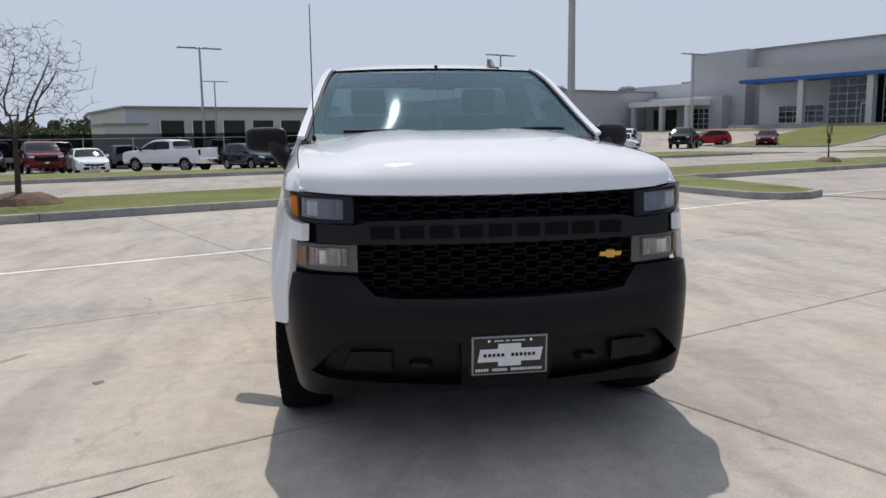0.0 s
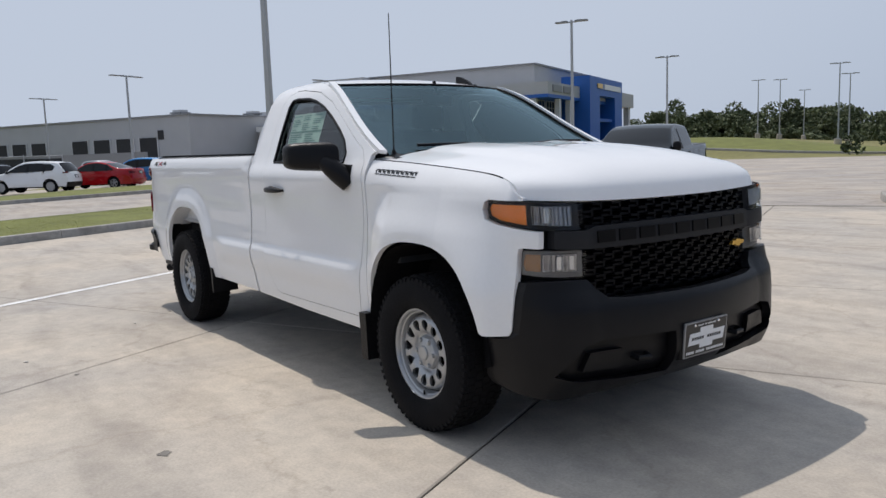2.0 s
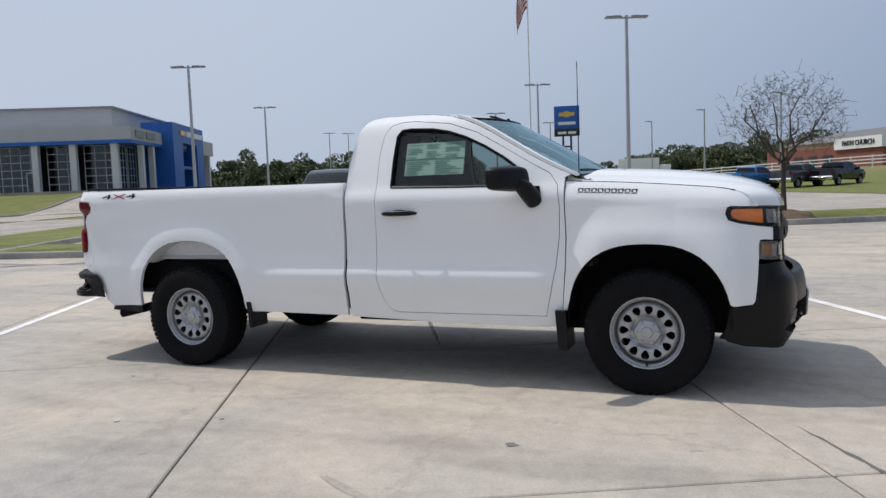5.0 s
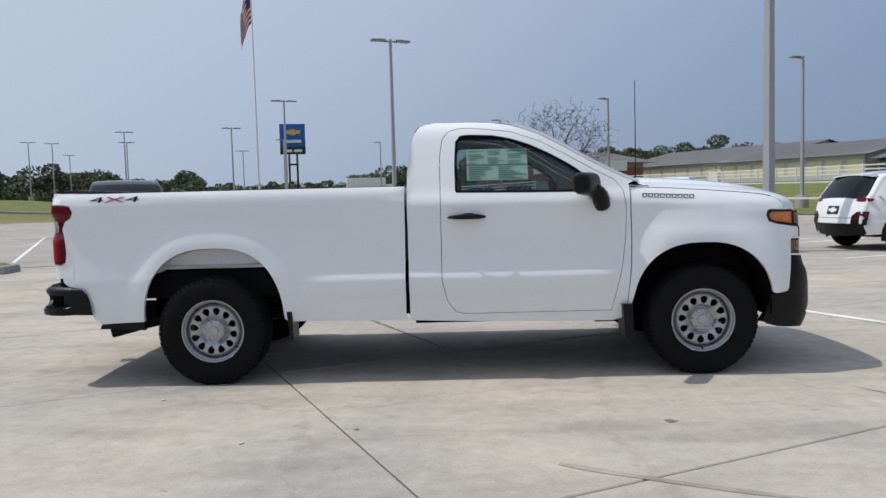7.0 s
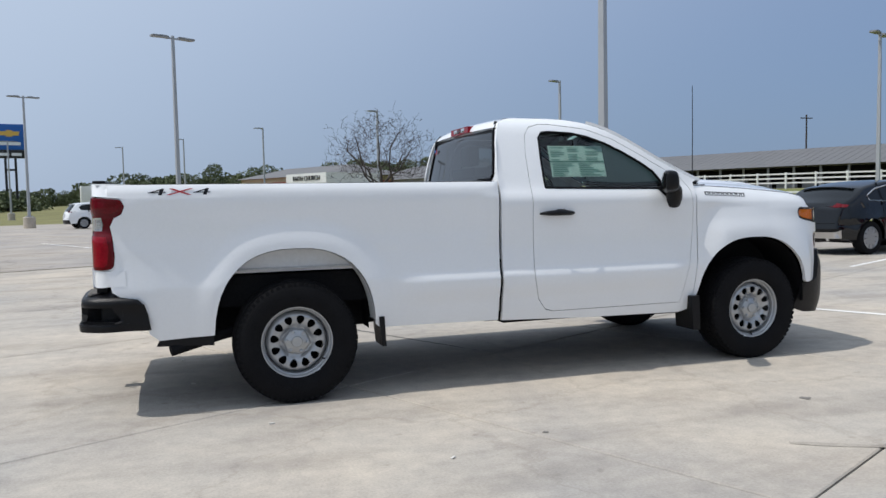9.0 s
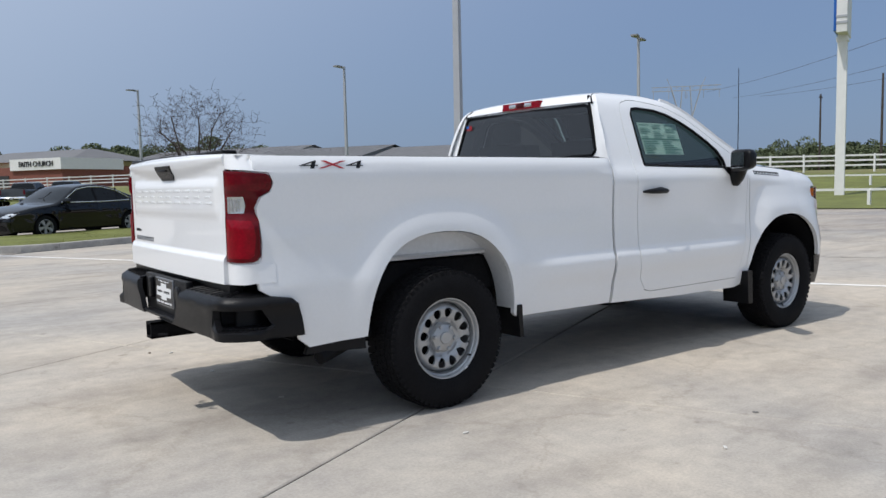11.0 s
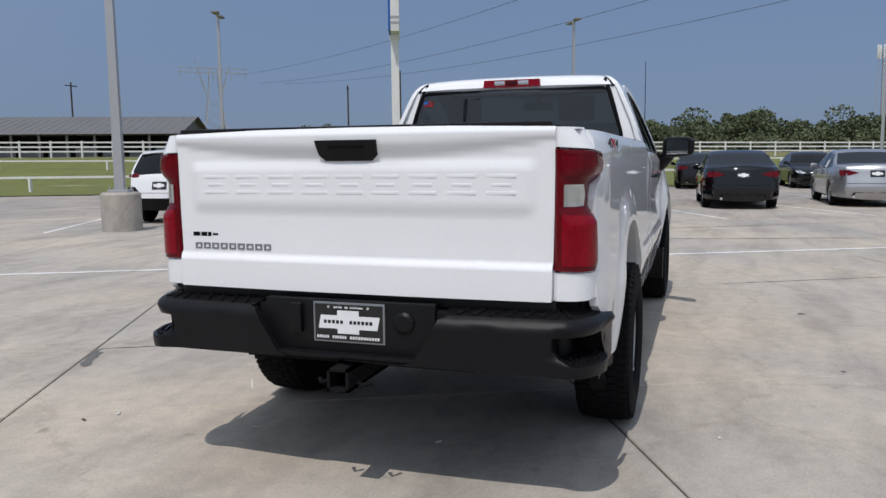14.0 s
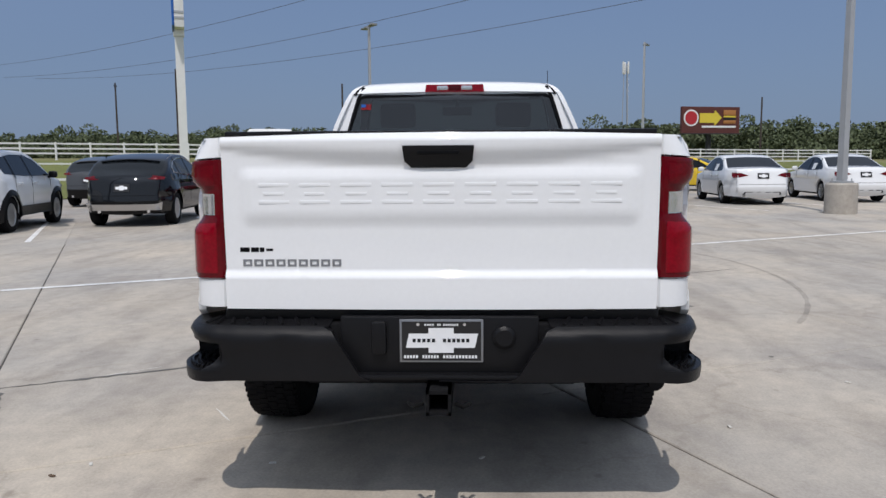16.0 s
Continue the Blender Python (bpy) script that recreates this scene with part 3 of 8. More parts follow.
hood_t = [0, 0.05, 0.15, 0.3, 0.45, 0.6, 0.7, 0.78, 0.84, 0.88, 0.91, 0.94, 0.96, 0.98, 0.99, 1.0]
bm = bmesh.new()
g = [[bm.verts.new(hood_pt(-1 + i / 16, t)) for i in range(33)] for t in hood_t]
g.append([bm.verts.new(v.co + Vector((-0.05, 0, -0.01))) for v in g[-1]])
for j in range(len(g) - 1):
    for i in range(32):
        bm.faces.new((g[j][i], g[j][i + 1], g[j + 1][i + 1], g[j + 1][i]))
for k in (0, 32):
    for j in range(len(hood_t) - 1):
        a, b = g[j][k].co, g[j + 1][k].co
        bm.faces.new([bm.verts.new(p) for p in (a, b, b - Vector((0, 0, 0.03)), a - Vector((0, 0, 0.03)))])
hood = part("bonnet", bm, WHITE, truck, "white bonnet with a raised centre")

# the front's plan: from the middle outwards, round the corner and back along the side
def bez(p, t):
    a, b, c, d = (1 - t) ** 3, 3 * t * (1 - t) ** 2, 3 * t * t * (1 - t), t ** 3
    return tuple(a * p[0][i] + b * p[1][i] + c * p[2][i] + d * p[3][i] for i in (0, 1))


def arc_table(p, n=60):
    """Length along a bend, and the way back from a length to the bend's own measure."""
    pts = [bez(p, i / n) for i in range(n + 1)]
    ls = [0.0]
    for a, b in zip(pts, pts[1:]):
        ls.append(ls[-1] + math.hypot(a[0] - b[0], a[1] - b[1]))
    return ls[-1], lambda s: float(np.interp(s, ls, [i / n for i in range(n + 1)]))


FULL = 1.7
OLD_BEND, _ = arc_table([(2.562, 0.60), (2.52, 0.80), (2.36, 0.935), (1.95, 0.955)])
FRONT_BEND, front_t = arc_table([(2.562, 0.60), (2.52 + 0.03 * FULL, 0.80 + 0.05 * FULL), (2.36 + 0.07 * FULL, 0.935 + 0.015 * FULL), (1.95, 0.955)])
EXTRA = FRONT_BEND - OLD_BEND
U1 = 1.95 + FRONT_BEND


def out(v):
    """Spreads a place along the nose so that its outer end reaches round the corner."""
    return v + math.copysign(EXTRA * min(1, max(0, (abs(v) - 0.64) / 0.38)), v)


def wrap(v, z, bulge=0.0, full=FULL, off=0.0):
    """A point of the front at v along its plan from the middle; bulge pushes the nose out, full fills the corner, off lifts it from the surface."""
    sh = -0.10 * max(0, z - 1.0) + 0.04 * max(0, 0.9 - z)
    y0 = half_width(1.95, z, False)

    def flat(a):
        if a <= 0.6:
            return 2.605 - 0.12 * a * a + sh + bulge * (1 - 0.35 * (a / 0.6) ** 2), a
        s = a - 0.6
        if s > FRONT_BEND:
            x = 1.95 - (s - FRONT_BEND)
            return x, half_width(x, z, False)
        return bez([(2.562 + sh + 0.65 * bulge, 0.60), (2.52 + 0.03 * full + sh + 0.35 * bulge, 0.80 + 0.05 * full), (2.36 + 0.07 * full + 0.1 * bulge, y0 - 0.02 + 0.015 * full), (1.95, y0)], front_t(s))
    a = abs(v)
    x, y = flat(a)
    if off:
        (xa, ya), (xb, yb) = flat(max(0, a - 0.01)), flat(a + 0.01)
        d = math.hypot(xb - xa, yb - ya) or 1
        x, y = x + off * (yb - ya) / d, y - off * (xb - xa) / d
    return (x, math.copysign(y, v), z)


edge_t = [i / 60 for i in range(61)]
edge_p = [hood_pt(1, q) for q in edge_t]
TOP = lambda x: float(np.interp(x, [p[0] for p in edge_p], [p[2] for p in edge_p]))
TOPY = lambda x: float(np.interp(x, [p[0] for p in edge_p], [p[1] for p in edge_p]))


def wing(x, z):
    """The front wing; its nose wraps round between the lamps and its top rolls over to the bonnet."""
    if x <= 1.95:
        px, py = x, half_width(x, min(z, 1.26))
    else:
        px, py, _ = wrap(0.6 + U1 - x, min(z, 1.26), full=FULL + 0.2 * smooth01(1.15, 0.40, z))
        py += 0.056 * (1 - smooth01(1.04, 1.58, arch_rho(px, z, FA, 0.500, 0.555))) * smooth01(2.46, 2.30, px)
    top = TOP(px)
    w = min(1, max(0, (z - top + 0.14) / 0.14)) ** 2
    if px < 2.42:
        py += (TOPY(px) + 0.003 - py) * w
    return (px, -py, z)


fend_out = [(1.236, 0.44), (1.236, 0.475), (1.270, 0.80), (1.276, 1.0), (1.270, 1.20)] \
    + [(x, TOP(x) - 0.003) for x in (1.270, 1.38, 1.5, 1.65, 1.8, 1.92, 2.05, 2.13, 2.20, 2.26, 2.31, 2.35)] + [(2.40, 1.195), (2.432, 1.180), (2.432, 1.169), (2.33, 1.172), (2.275, 1.176), (2.250, 1.165), (2.240, 1.13), (2.256, 1.088)] \
    + [(2.32, 1.068), (2.42, 1.052), (2.53, 1.038), (2.527, 0.965), (2.46, 0.970), (2.437, 0.966), (2.430, 0.94), (2.428, 0.85), (2.415, 0.72), (2.400, 0.605), (2.386, 0.583), (2.278, 0.575)] \
    + arch_pts(FA, 0.500, 0.555, 0.585)[::-1] + [(1.262, 0.50), (1.258, 0.44)]
for sgn in (-1, 1):
    # black cord drawn for the shadow in the bonnet's shut line
    bm = bmesh.new()
    tube(bm, [Vector((p[0], sgn * (p[1] + 0.0015), p[2] - 0.0015)) for p in edge_p[1:56]], 0.0035, 5)
    part("bonnet_gap_shade", bm, UNDER, hood)
wings = skin("front_wing", fend_out, wing, WHITE, truck, mirror=True, step=0.02)


# nose: everything between the lamps is laid on the front's curve
def nose(off):
    return lambda y, z: (front_x(y) + off - 0.10 * max(0, z - 1.0) + 0.04 * max(0, 0.9 - z), y, z)


def nose_out(y0, y1, z0, z1, n=14):
    return [(y0 + (y1 - y0) * i / n, z0) for i in range(n + 1)] + [(y1 - (y1 - y0) * i / n, z1) for i in range(n + 1)]



grille = skin("grille", nose_out(-0.80, 0.80, 0.70, 1.15, 24), nose(-0.085), UNDER, truck, lip=0.02, inward=(-1, 0, 0), label="black honeycomb grille")


def honeycomb(z0, z1, rows, half):
    """Staggered flat cells: a bar above each row and short uprights between the cells."""
    bm = bmesh.new()
    h = (z1 - z0) / rows
    w = 0.11
    f = nose(0)

    def bar(ya, yb, za, zb, d0, d1):
        pts = []
        for y, z in ((ya, za), (yb, za), (yb, zb), (ya, zb)):
            pts.append(Vector(f(y, z)))
        a = [bm.verts.new(p + Vector((d1, 0, 0))) for p in pts]
        b = [bm.verts.new(p + Vector((d0, 0, 0))) for p in pts]
        bm.faces.new(a)
        for i in range(4):
            bm.faces.new((a[i], b[i], b[(i + 1) % 4], a[(i + 1) % 4]))
    for r in range(rows + 1):
        z = z0 + h * r
        n = int(2 * half / (w / 2))
        for i in range(n):
            ya = -half + i * w / 2
            up = 0.0045 if (i + r) % 2 else -0.0045
            bar(ya, ya + w / 2, z - 0.005 + up, z + 0.005 + up, -0.07, -0.012 - 0.012 * ((i + r) % 2))
    for r in range(rows):
        for i in range(int(2 * half / w) + 1):
            y = -half + i * w + (r % 2) * w / 2
            if abs(y) < half:
                bar(y - 0.006, y + 0.006, z0 + h * r + 0.004, z0 + h * (r + 1) - 0.004, -0.07, -0.02)
    return bm


part("grille_mesh", honeycomb(1.050, 1.145, 3, 0.605), GLOSS_BLACK, grille, smooth=False)
part("grille_mesh", honeycomb(0.735, 0.945, 7, 0.605), GLOSS_BLACK, grille, smooth=False)
bar_out = [(-0.785, 0.962), (-0.70, 0.955), (-0.60, 0.948), (-0.3, 0.945), (0, 0.944), (0.3, 0.945), (0.60, 0.948), (0.70, 0.955), (0.785, 0.962), (0.785, 1.04), (0.74, 1.036), (0.62, 1.03), (0.56, 1.045), (0.3, 1.048), (0, 1.05), (-0.3, 1.048), (-0.56, 1.045), (-0.62, 1.03), (-0.74, 1.036), (-0.785, 1.04)]
cross_bar = skin("grille_bar", bar_out, lambda v, z: wrap(v, z, off=0.008 * smooth01(0.78, 0.6, abs(v))), DARKBAR, truck, lip=0.05, inward=(-1, 0, 0), label="charcoal cross bar with dark raised blocks")
for i in range(9):
    bm = bmesh.new()
    ya = -0.555 + i * 0.125
    pts = [Vector(wrap(ya + u, v, off=0.008)) for u, v in ((0, 0.972), (0.098, 0.972), (0.098, 1.024), (0, 1.024))]
    a = [bm.verts.new(p + Vector((0.007, 0, 0))) for p in pts]
    b = [bm.verts.new(p) for p in pts]
    bm.faces.new(a)
    for k in range(4):
        bm.faces.new((a[k], b[k], b[(k + 1) % 4], a[(k + 1) % 4]))
    part("raised_block", bm, GLOSS_BLACK, cross_bar, smooth=False)
bm = bmesh.new()
c = Vector(nose(0)(0.497, 0.875))
prism(bm, [(0.497 + (y - 0.497) * 0.84, 0.876 + (z - 0.876) * 0.74) for y, z in ((0.435, 0.862), (0.475, 0.862), (0.475, 0.852), (0.519, 0.852), (0.519, 0.862), (0.551, 0.862), (0.559, 0.888), (0.519, 0.888), (0.519, 0.898), (0.475, 0.898), (0.475, 0.888), (0.443, 0.888))], c.x - 0.012, c.x + 0.008, axis="x")
part("gold_badge", bm, GOLD, grille, "small gold badge")

for sgn in (-1, 1):
    fl = lambda pts: [(out(y), z) for y, z in pts] if sgn > 0 else [(-out(y), z) for y, z in pts][::-1]
    inn = (-1, 0, 0)
    # upper lamp
    rib = lambda off: lambda v, z: wrap(v, z, off=off + 0.004 * math.sin(abs(v) * 260))
    on = lambda off: lambda v, z: wrap(v, z, off=off)
    up = fl([(0.622, 1.034), (0.78, 1.040), (0.89, 1.055), (0.99, 1.071), (1.052, 1.090), (1.067, 1.13), (1.058, 1.163), (1.035, 1.174), (0.98, 1.170), (0.90, 1.167), (0.75, 1.158), (0.622, 1.148)])
    hl = skin("headlamp", up, on(-0.028), DARKBAR, truck, lip=0.03, inward=inn, label="upper headlamp with amber turn signal")
    skin("amber_signal", fl([(0.868, 1.066), (0.985, 1.086), (1.025, 1.105), (1.035, 1.135), (1.02, 1.155), (0.868, 1.151)]), on(-0.016), AMBER, hl, lip=0.01, inward=inn)
    skin("reflector", fl([(0.665, 1.053), (0.858, 1.069), (0.858, 1.149), (0.665, 1.138)]), rib(-0.018), REFLECT, hl, lip=0.0, inward=inn, step=0.008)
    skin("projector", fl([(0.735, 1.070), (0.80, 1.076), (0.80, 1.138), (0.735, 1.132)]), lambda v, z: wrap(v, z, off=-0.012 - 0.010 * math.cos((abs(v) - 0.7675) * 60)), CLEAR, hl, lip=0.006, inward=inn, step=0.01)
    skin("inner_bezel", fl([(0.850, 1.062), (0.866, 1.064), (0.866, 1.155), (0.850, 1.153)]), on(-0.012), DARKBAR, hl, lip=0.01, inward=inn)
    skin("lamp_cover", up, on(-0.004), LENS, hl, lip=0, inward=inn).visible_shadow = False
    # lower lamp
    lo = fl([(0.612, 0.826), (0.72, 0.834), (0.83, 0.845), (0.893, 0.853), (0.900, 0.90), (0.890, 0.956), (0.83, 0.954), (0.72, 0.949), (0.612, 0.942)])
    ll = skin("lower_headlamp", lo, on(-0.028), LAMP_BEZEL, truck, lip=0.03, inward=inn, label="lower headlamp with clear lens")
    skin("amber_signal", fl([(0.818, 0.866), (0.872, 0.871), (0.880, 0.90), (0.872, 0.942), (0.818, 0.940)]), on(-0.016), AMBER_PALE, ll, lip=0.01, inward=inn)
    skin("reflector", fl([(0.655, 0.855), (0.810, 0.865), (0.810, 0.938), (0.655, 0.931)]), rib(-0.018), REFLECT, ll, lip=0.0, inward=inn, step=0.008)
    skin("projector", fl([(0.675, 0.866), (0.755, 0.871), (0.755, 0.928), (0.675, 0.924)]), lambda v, z: wrap(v, z, off=-0.012 - 0.010 * math.cos((abs(v) - 0.715) * 60)), CLEAR, ll, lip=0.006, inward=inn, step=0.01)
    skin("lamp_cover", lo, on(-0.004), LENS, ll, lip=0, inward=inn).visible_shadow = False
    # dark backing behind the lamps and the slot beside the lower one
    skin("lamp_backing", fl([(0.60, 0.55), (1.06, 0.60), (1.10, 0.97), (1.10, 1.165), (0.60, 1.145)]), lambda v, z: wrap(v, z, off=-0.06), UNDER, truck, lip=0, inward=inn)

# front bumper
BX = curve_fn([(0.27, -0.06), (0.32, 0.01), (0.38, 0.075), (0.45, 0.108), (0.55, 0.115), (0.66, 0.11), (0.72, 0.09), (0.76, 0.04), (0.83, 0.0)])


def bumper(off=0.0):
    return lambda v, z: wrap(v, z, bulge=BX(z), full=FULL, off=off + 0.014 * smooth01(0.7, 0.95, abs(v)))


ins = [(-0.84, 0.415), (-0.70, 0.54), (-0.60, 0.558), (-0.2, 0.545), (-0.19, 0.34), (-0.5, 0.36), (-0.74, 0.385)]
ins_l = [(-y, z) for y, z in ins][::-1]
top_l = [(-1.035, 0.475), (-1.022, 0.560), (-0.955, 0.570), (-0.915, 0.60), (-0.895, 0.72), (-0.868, 0.822), (-0.82, 0.828), (-0.70, 0.822), (-0.62, 0.815), (-0.585, 0.775), (-0.545, 0.735), (-0.45, 0.725), (-0.2, 0.722)]
bot_l = [(-1.055, 0.375), (-1.03, 0.345), (-0.95, 0.318), (-0.80, 0.302), (-0.6, 0.295), (-0.3, 0.292)]
top_l, bot_l = [(out(y), z) for y, z in top_l], [(out(y), z) for y, z in bot_l]
bo = bot_l[::-1] + top_l + [(0, 0.72)] + [(-y, z) for y, z in top_l[::-1]] + [(-y, z) for y, z in bot_l] + [(0, 0.29)]
fb = skin("front_bumper", bo, bumper(), BLACK, truck, holes=[ins[::-1], ins_l[::-1]], lip=0.05, inward=(-1, 0, 0), step=0.045, label="matt black plastic front bumper")
for pts in (ins, ins_l):
    skin("bumper_recess", grown(pts, 0.012), bumper(-0.055), BLACK, fb, lip=0.0, inward=(-1, 0, 0))
for sgn in (-1, 1):
    pp = [(-0.70, 0.42), (-0.66, 0.50), (-0.49, 0.50), (-0.49, 0.41)]
    pp = [(-y, z) for y, z in pp][::-1] if sgn > 0 else pp
    skin("fog_lamp_cover", pp, bumper(-0.025), BLACK, fb, lip=0.03, inward=(-1, 0, 0))
    bm = bmesh.new()
    tube(bm, [Vector(bumper(-0.09)(sgn * 0.42, 0.45)), Vector(bumper(-0.02)(sgn * 0.40, 0.44)), Vector(bumper(-0.02)(sgn * 0.34, 0.44)), Vector(bumper(-0.09)(sgn * 0.32, 0.45))], 0.014, 8)
    part("tow_hook", bm, BLACK, fb)
    skin("arch_front_liner", [(2.20, 0.36), (2.262, 0.47), (2.275, 0.60), (2.36, 0.64), (2.40, 0.45), (2.36, 0.33)], lambda x, z: (x, sgn * (0.90 - 0.25 * max(0, 0.42 - z)), z), UNDER, fb, inward=(0, -sgn, 0))


def number_plate(name, parent):
    """Dealer plate: bright frame, black field, white emblem shape and bars for the writing."""
    bm = bmesh.new()
    box(bm, -0.008, 0.004, -0.163, 0.163, -0.085, 0.085, 0.004)
    pl = part(name, bm, DULL, parent, "black dealer plate in a bright frame")
    part("plate_field", boxed(0.0, 0.0055, -0.154, 0.154, -0.077, 0.077), PLATE_B, pl)
    bm = bmesh.new()
    prism(bm, [(-0.138, -0.026), (-0.05, -0.026), (-0.05, -0.046), (0.048, -0.046), (0.048, -0.026), (0.130, -0.026), (0.142, 0.030), (0.048, 0.030), (0.048, 0.052), (-0.05, 0.052), (-0.05, 0.030), (-0.126, 0.030)], 0.005, 0.0075, axis="x")
    part("plate_emblem", bm, PLATE_W, pl)
    for mm, x0, z0, z1, spans in ((DARKBAR, 0.007, -0.004, 0.010, ((-0.112, -0.018, 5), (0.006, 0.114, 6))), (PLATE_W, 0.005, -0.068, -0.056, ((-0.146, -0.088, 5), (-0.074, -0.008, 6), (0.006, 0.142, 11))), (PLATE_W, 0.005, 0.061, 0.068, ((-0.066, -0.026, 4), (-0.016, 0.0, 2), (0.008, 0.068, 7)))):
        bm = bmesh.new()
        for a, b, k in spans:
            w = (b - a) / k
            for q in range(k):
                box(bm, x0, x0 + 0.0015, a + q * w, a + q * w + 0.68 * w, z0, z1)
        tagged(part("plate_writing", bm, mm, pl), kind="stuff")
    for y in (-0.09, 0.09):
        bm = bmesh.new()
        lathe(bm, [(0.0, 0.009), (0.006, 0.0085), (0.008, 0.004)], 10, "y")
        b = part("plate_screw", bm, CHROME, pl)
        b.matrix_local = pose(0.0, y, 0.066, 0, 0, -90)
    return pl


npf = number_plate("number_plate", truck)
npf.matrix_local = pose(2.735, 0.005, 0.485, 0, 4, 0)
part("plate_bracket", boxed(2.66, 2.728, -0.175, 0.185, 0.39, 0.59, 0.02), BLACK, fb)

# tailgate


def gate(y, z):
    """Rear face of the tailgate with its proud writing field, lower crease and overhanging top."""
    q = min(1.0, (y / 0.78) ** 2)
    x = -2.955 - 0.010 * (1 - q)
    low = 0.020 * smooth01(0.932, 0.914, z)
    field = 0.013 * smooth01(0.745, 0.68, abs(y)) * smooth01(1.085, 1.15, z) * smooth01(1.315, 1.27, z)
    lip = (0.036 - 0.024 * q) * smooth01(1.29 + 0.075 * q, 1.385 + 0.012 * q, z)
    top = 0.03 * smooth01(1.410, 1.432, z)
    return (x - low - field - lip + top, y, z)


gate_out = [(-0.786, 0.792), (-0.3, 0.790), (0.3, 0.790), (0.786, 0.792), (0.792, 1.1), (0.795, 1.42), (0.4, 1.430), (0, 1.432), (-0.4, 1.430), (-0.795, 1.42), (-0.792, 1.1)]
gate_ob = skin("tailgate", gate_out, gate, WHITE, truck, step=0.02, inward=(1, 0, 0), label="white pressed steel tailgate with embossed blocks")
tgh = skin("tailgate_handle", [(-0.098, 1.305), (0.098, 1.305), (0.122, 1.328), (0.128, 1.384), (-0.128, 1.384), (-0.122, 1.328)], lambda y, z: Vector(gate(y, z)) + Vector((-0.008, 0, 0)), BLACK, gate_ob, step=0.012, lip=0.02, inward=(1, 0, 0), label="black plastic tailgate handle")
part("handle_grip", boxed(gate(0, 1.365)[0] - 0.010, gate(0, 1.365)[0], -0.075, 0.075, 1.352, 1.366, 0.004), GLOSS_BLACK, gate_ob)
for i in range(9):
    bm = bmesh.new()
    yy = 0.60 - i * 0.15
    p = gate(yy, 1.215)[0]
    for za, zb, wa in ((1.240, 1.252, 0.112), (1.178, 1.190, 0.112), (1.209, 1.219, 0.075)):
        box(bm, p - 0.0016, p + 0.006, yy - wa / 2, yy + wa / 2, za, zb, 0.001)
    part("embossed_block", bm, WHITE, gate_ob)
for i in range(9):
    yy = 0.725 - i * 0.0415
    bm = bmesh.new()
    for za, zb, wa, wb in ((0.948, 0.954, 0.033, 0.0), (0.967, 0.973, 0.033, 0.0), (0.954, 0.967, 0.008, 0.0), (0.954, 0.967, 0.033, 0.025)):
        box(bm, gate(yy, 0.96)[0] - 0.003, -2.955, yy - wa, yy - wb, za, zb)
    part("badge_block", bm, DULL, gate_ob, "dull silver badge block" if i == 0 else "")
bm = bmesh.new()
for a, b in ((0.735, 0.70), (0.695, 0.665), (0.662, 0.645)):
    box(bm, gate(a, 1.01)[0] - 0.001, -2.955, b, a, 1.000, 1.017)
box(bm, gate(0.62, 1.01)[0] - 0.001, -2.955, 0.612, 0.638, 1.004, 1.013)
part("dealer_decal", bm, GLOSS_BLACK, gate_ob)
part("gate_cap", boxed(-2.955, -2.88, -0.78, 0.78, 1.420, 1.440, 0.008), BLACK, gate_ob)

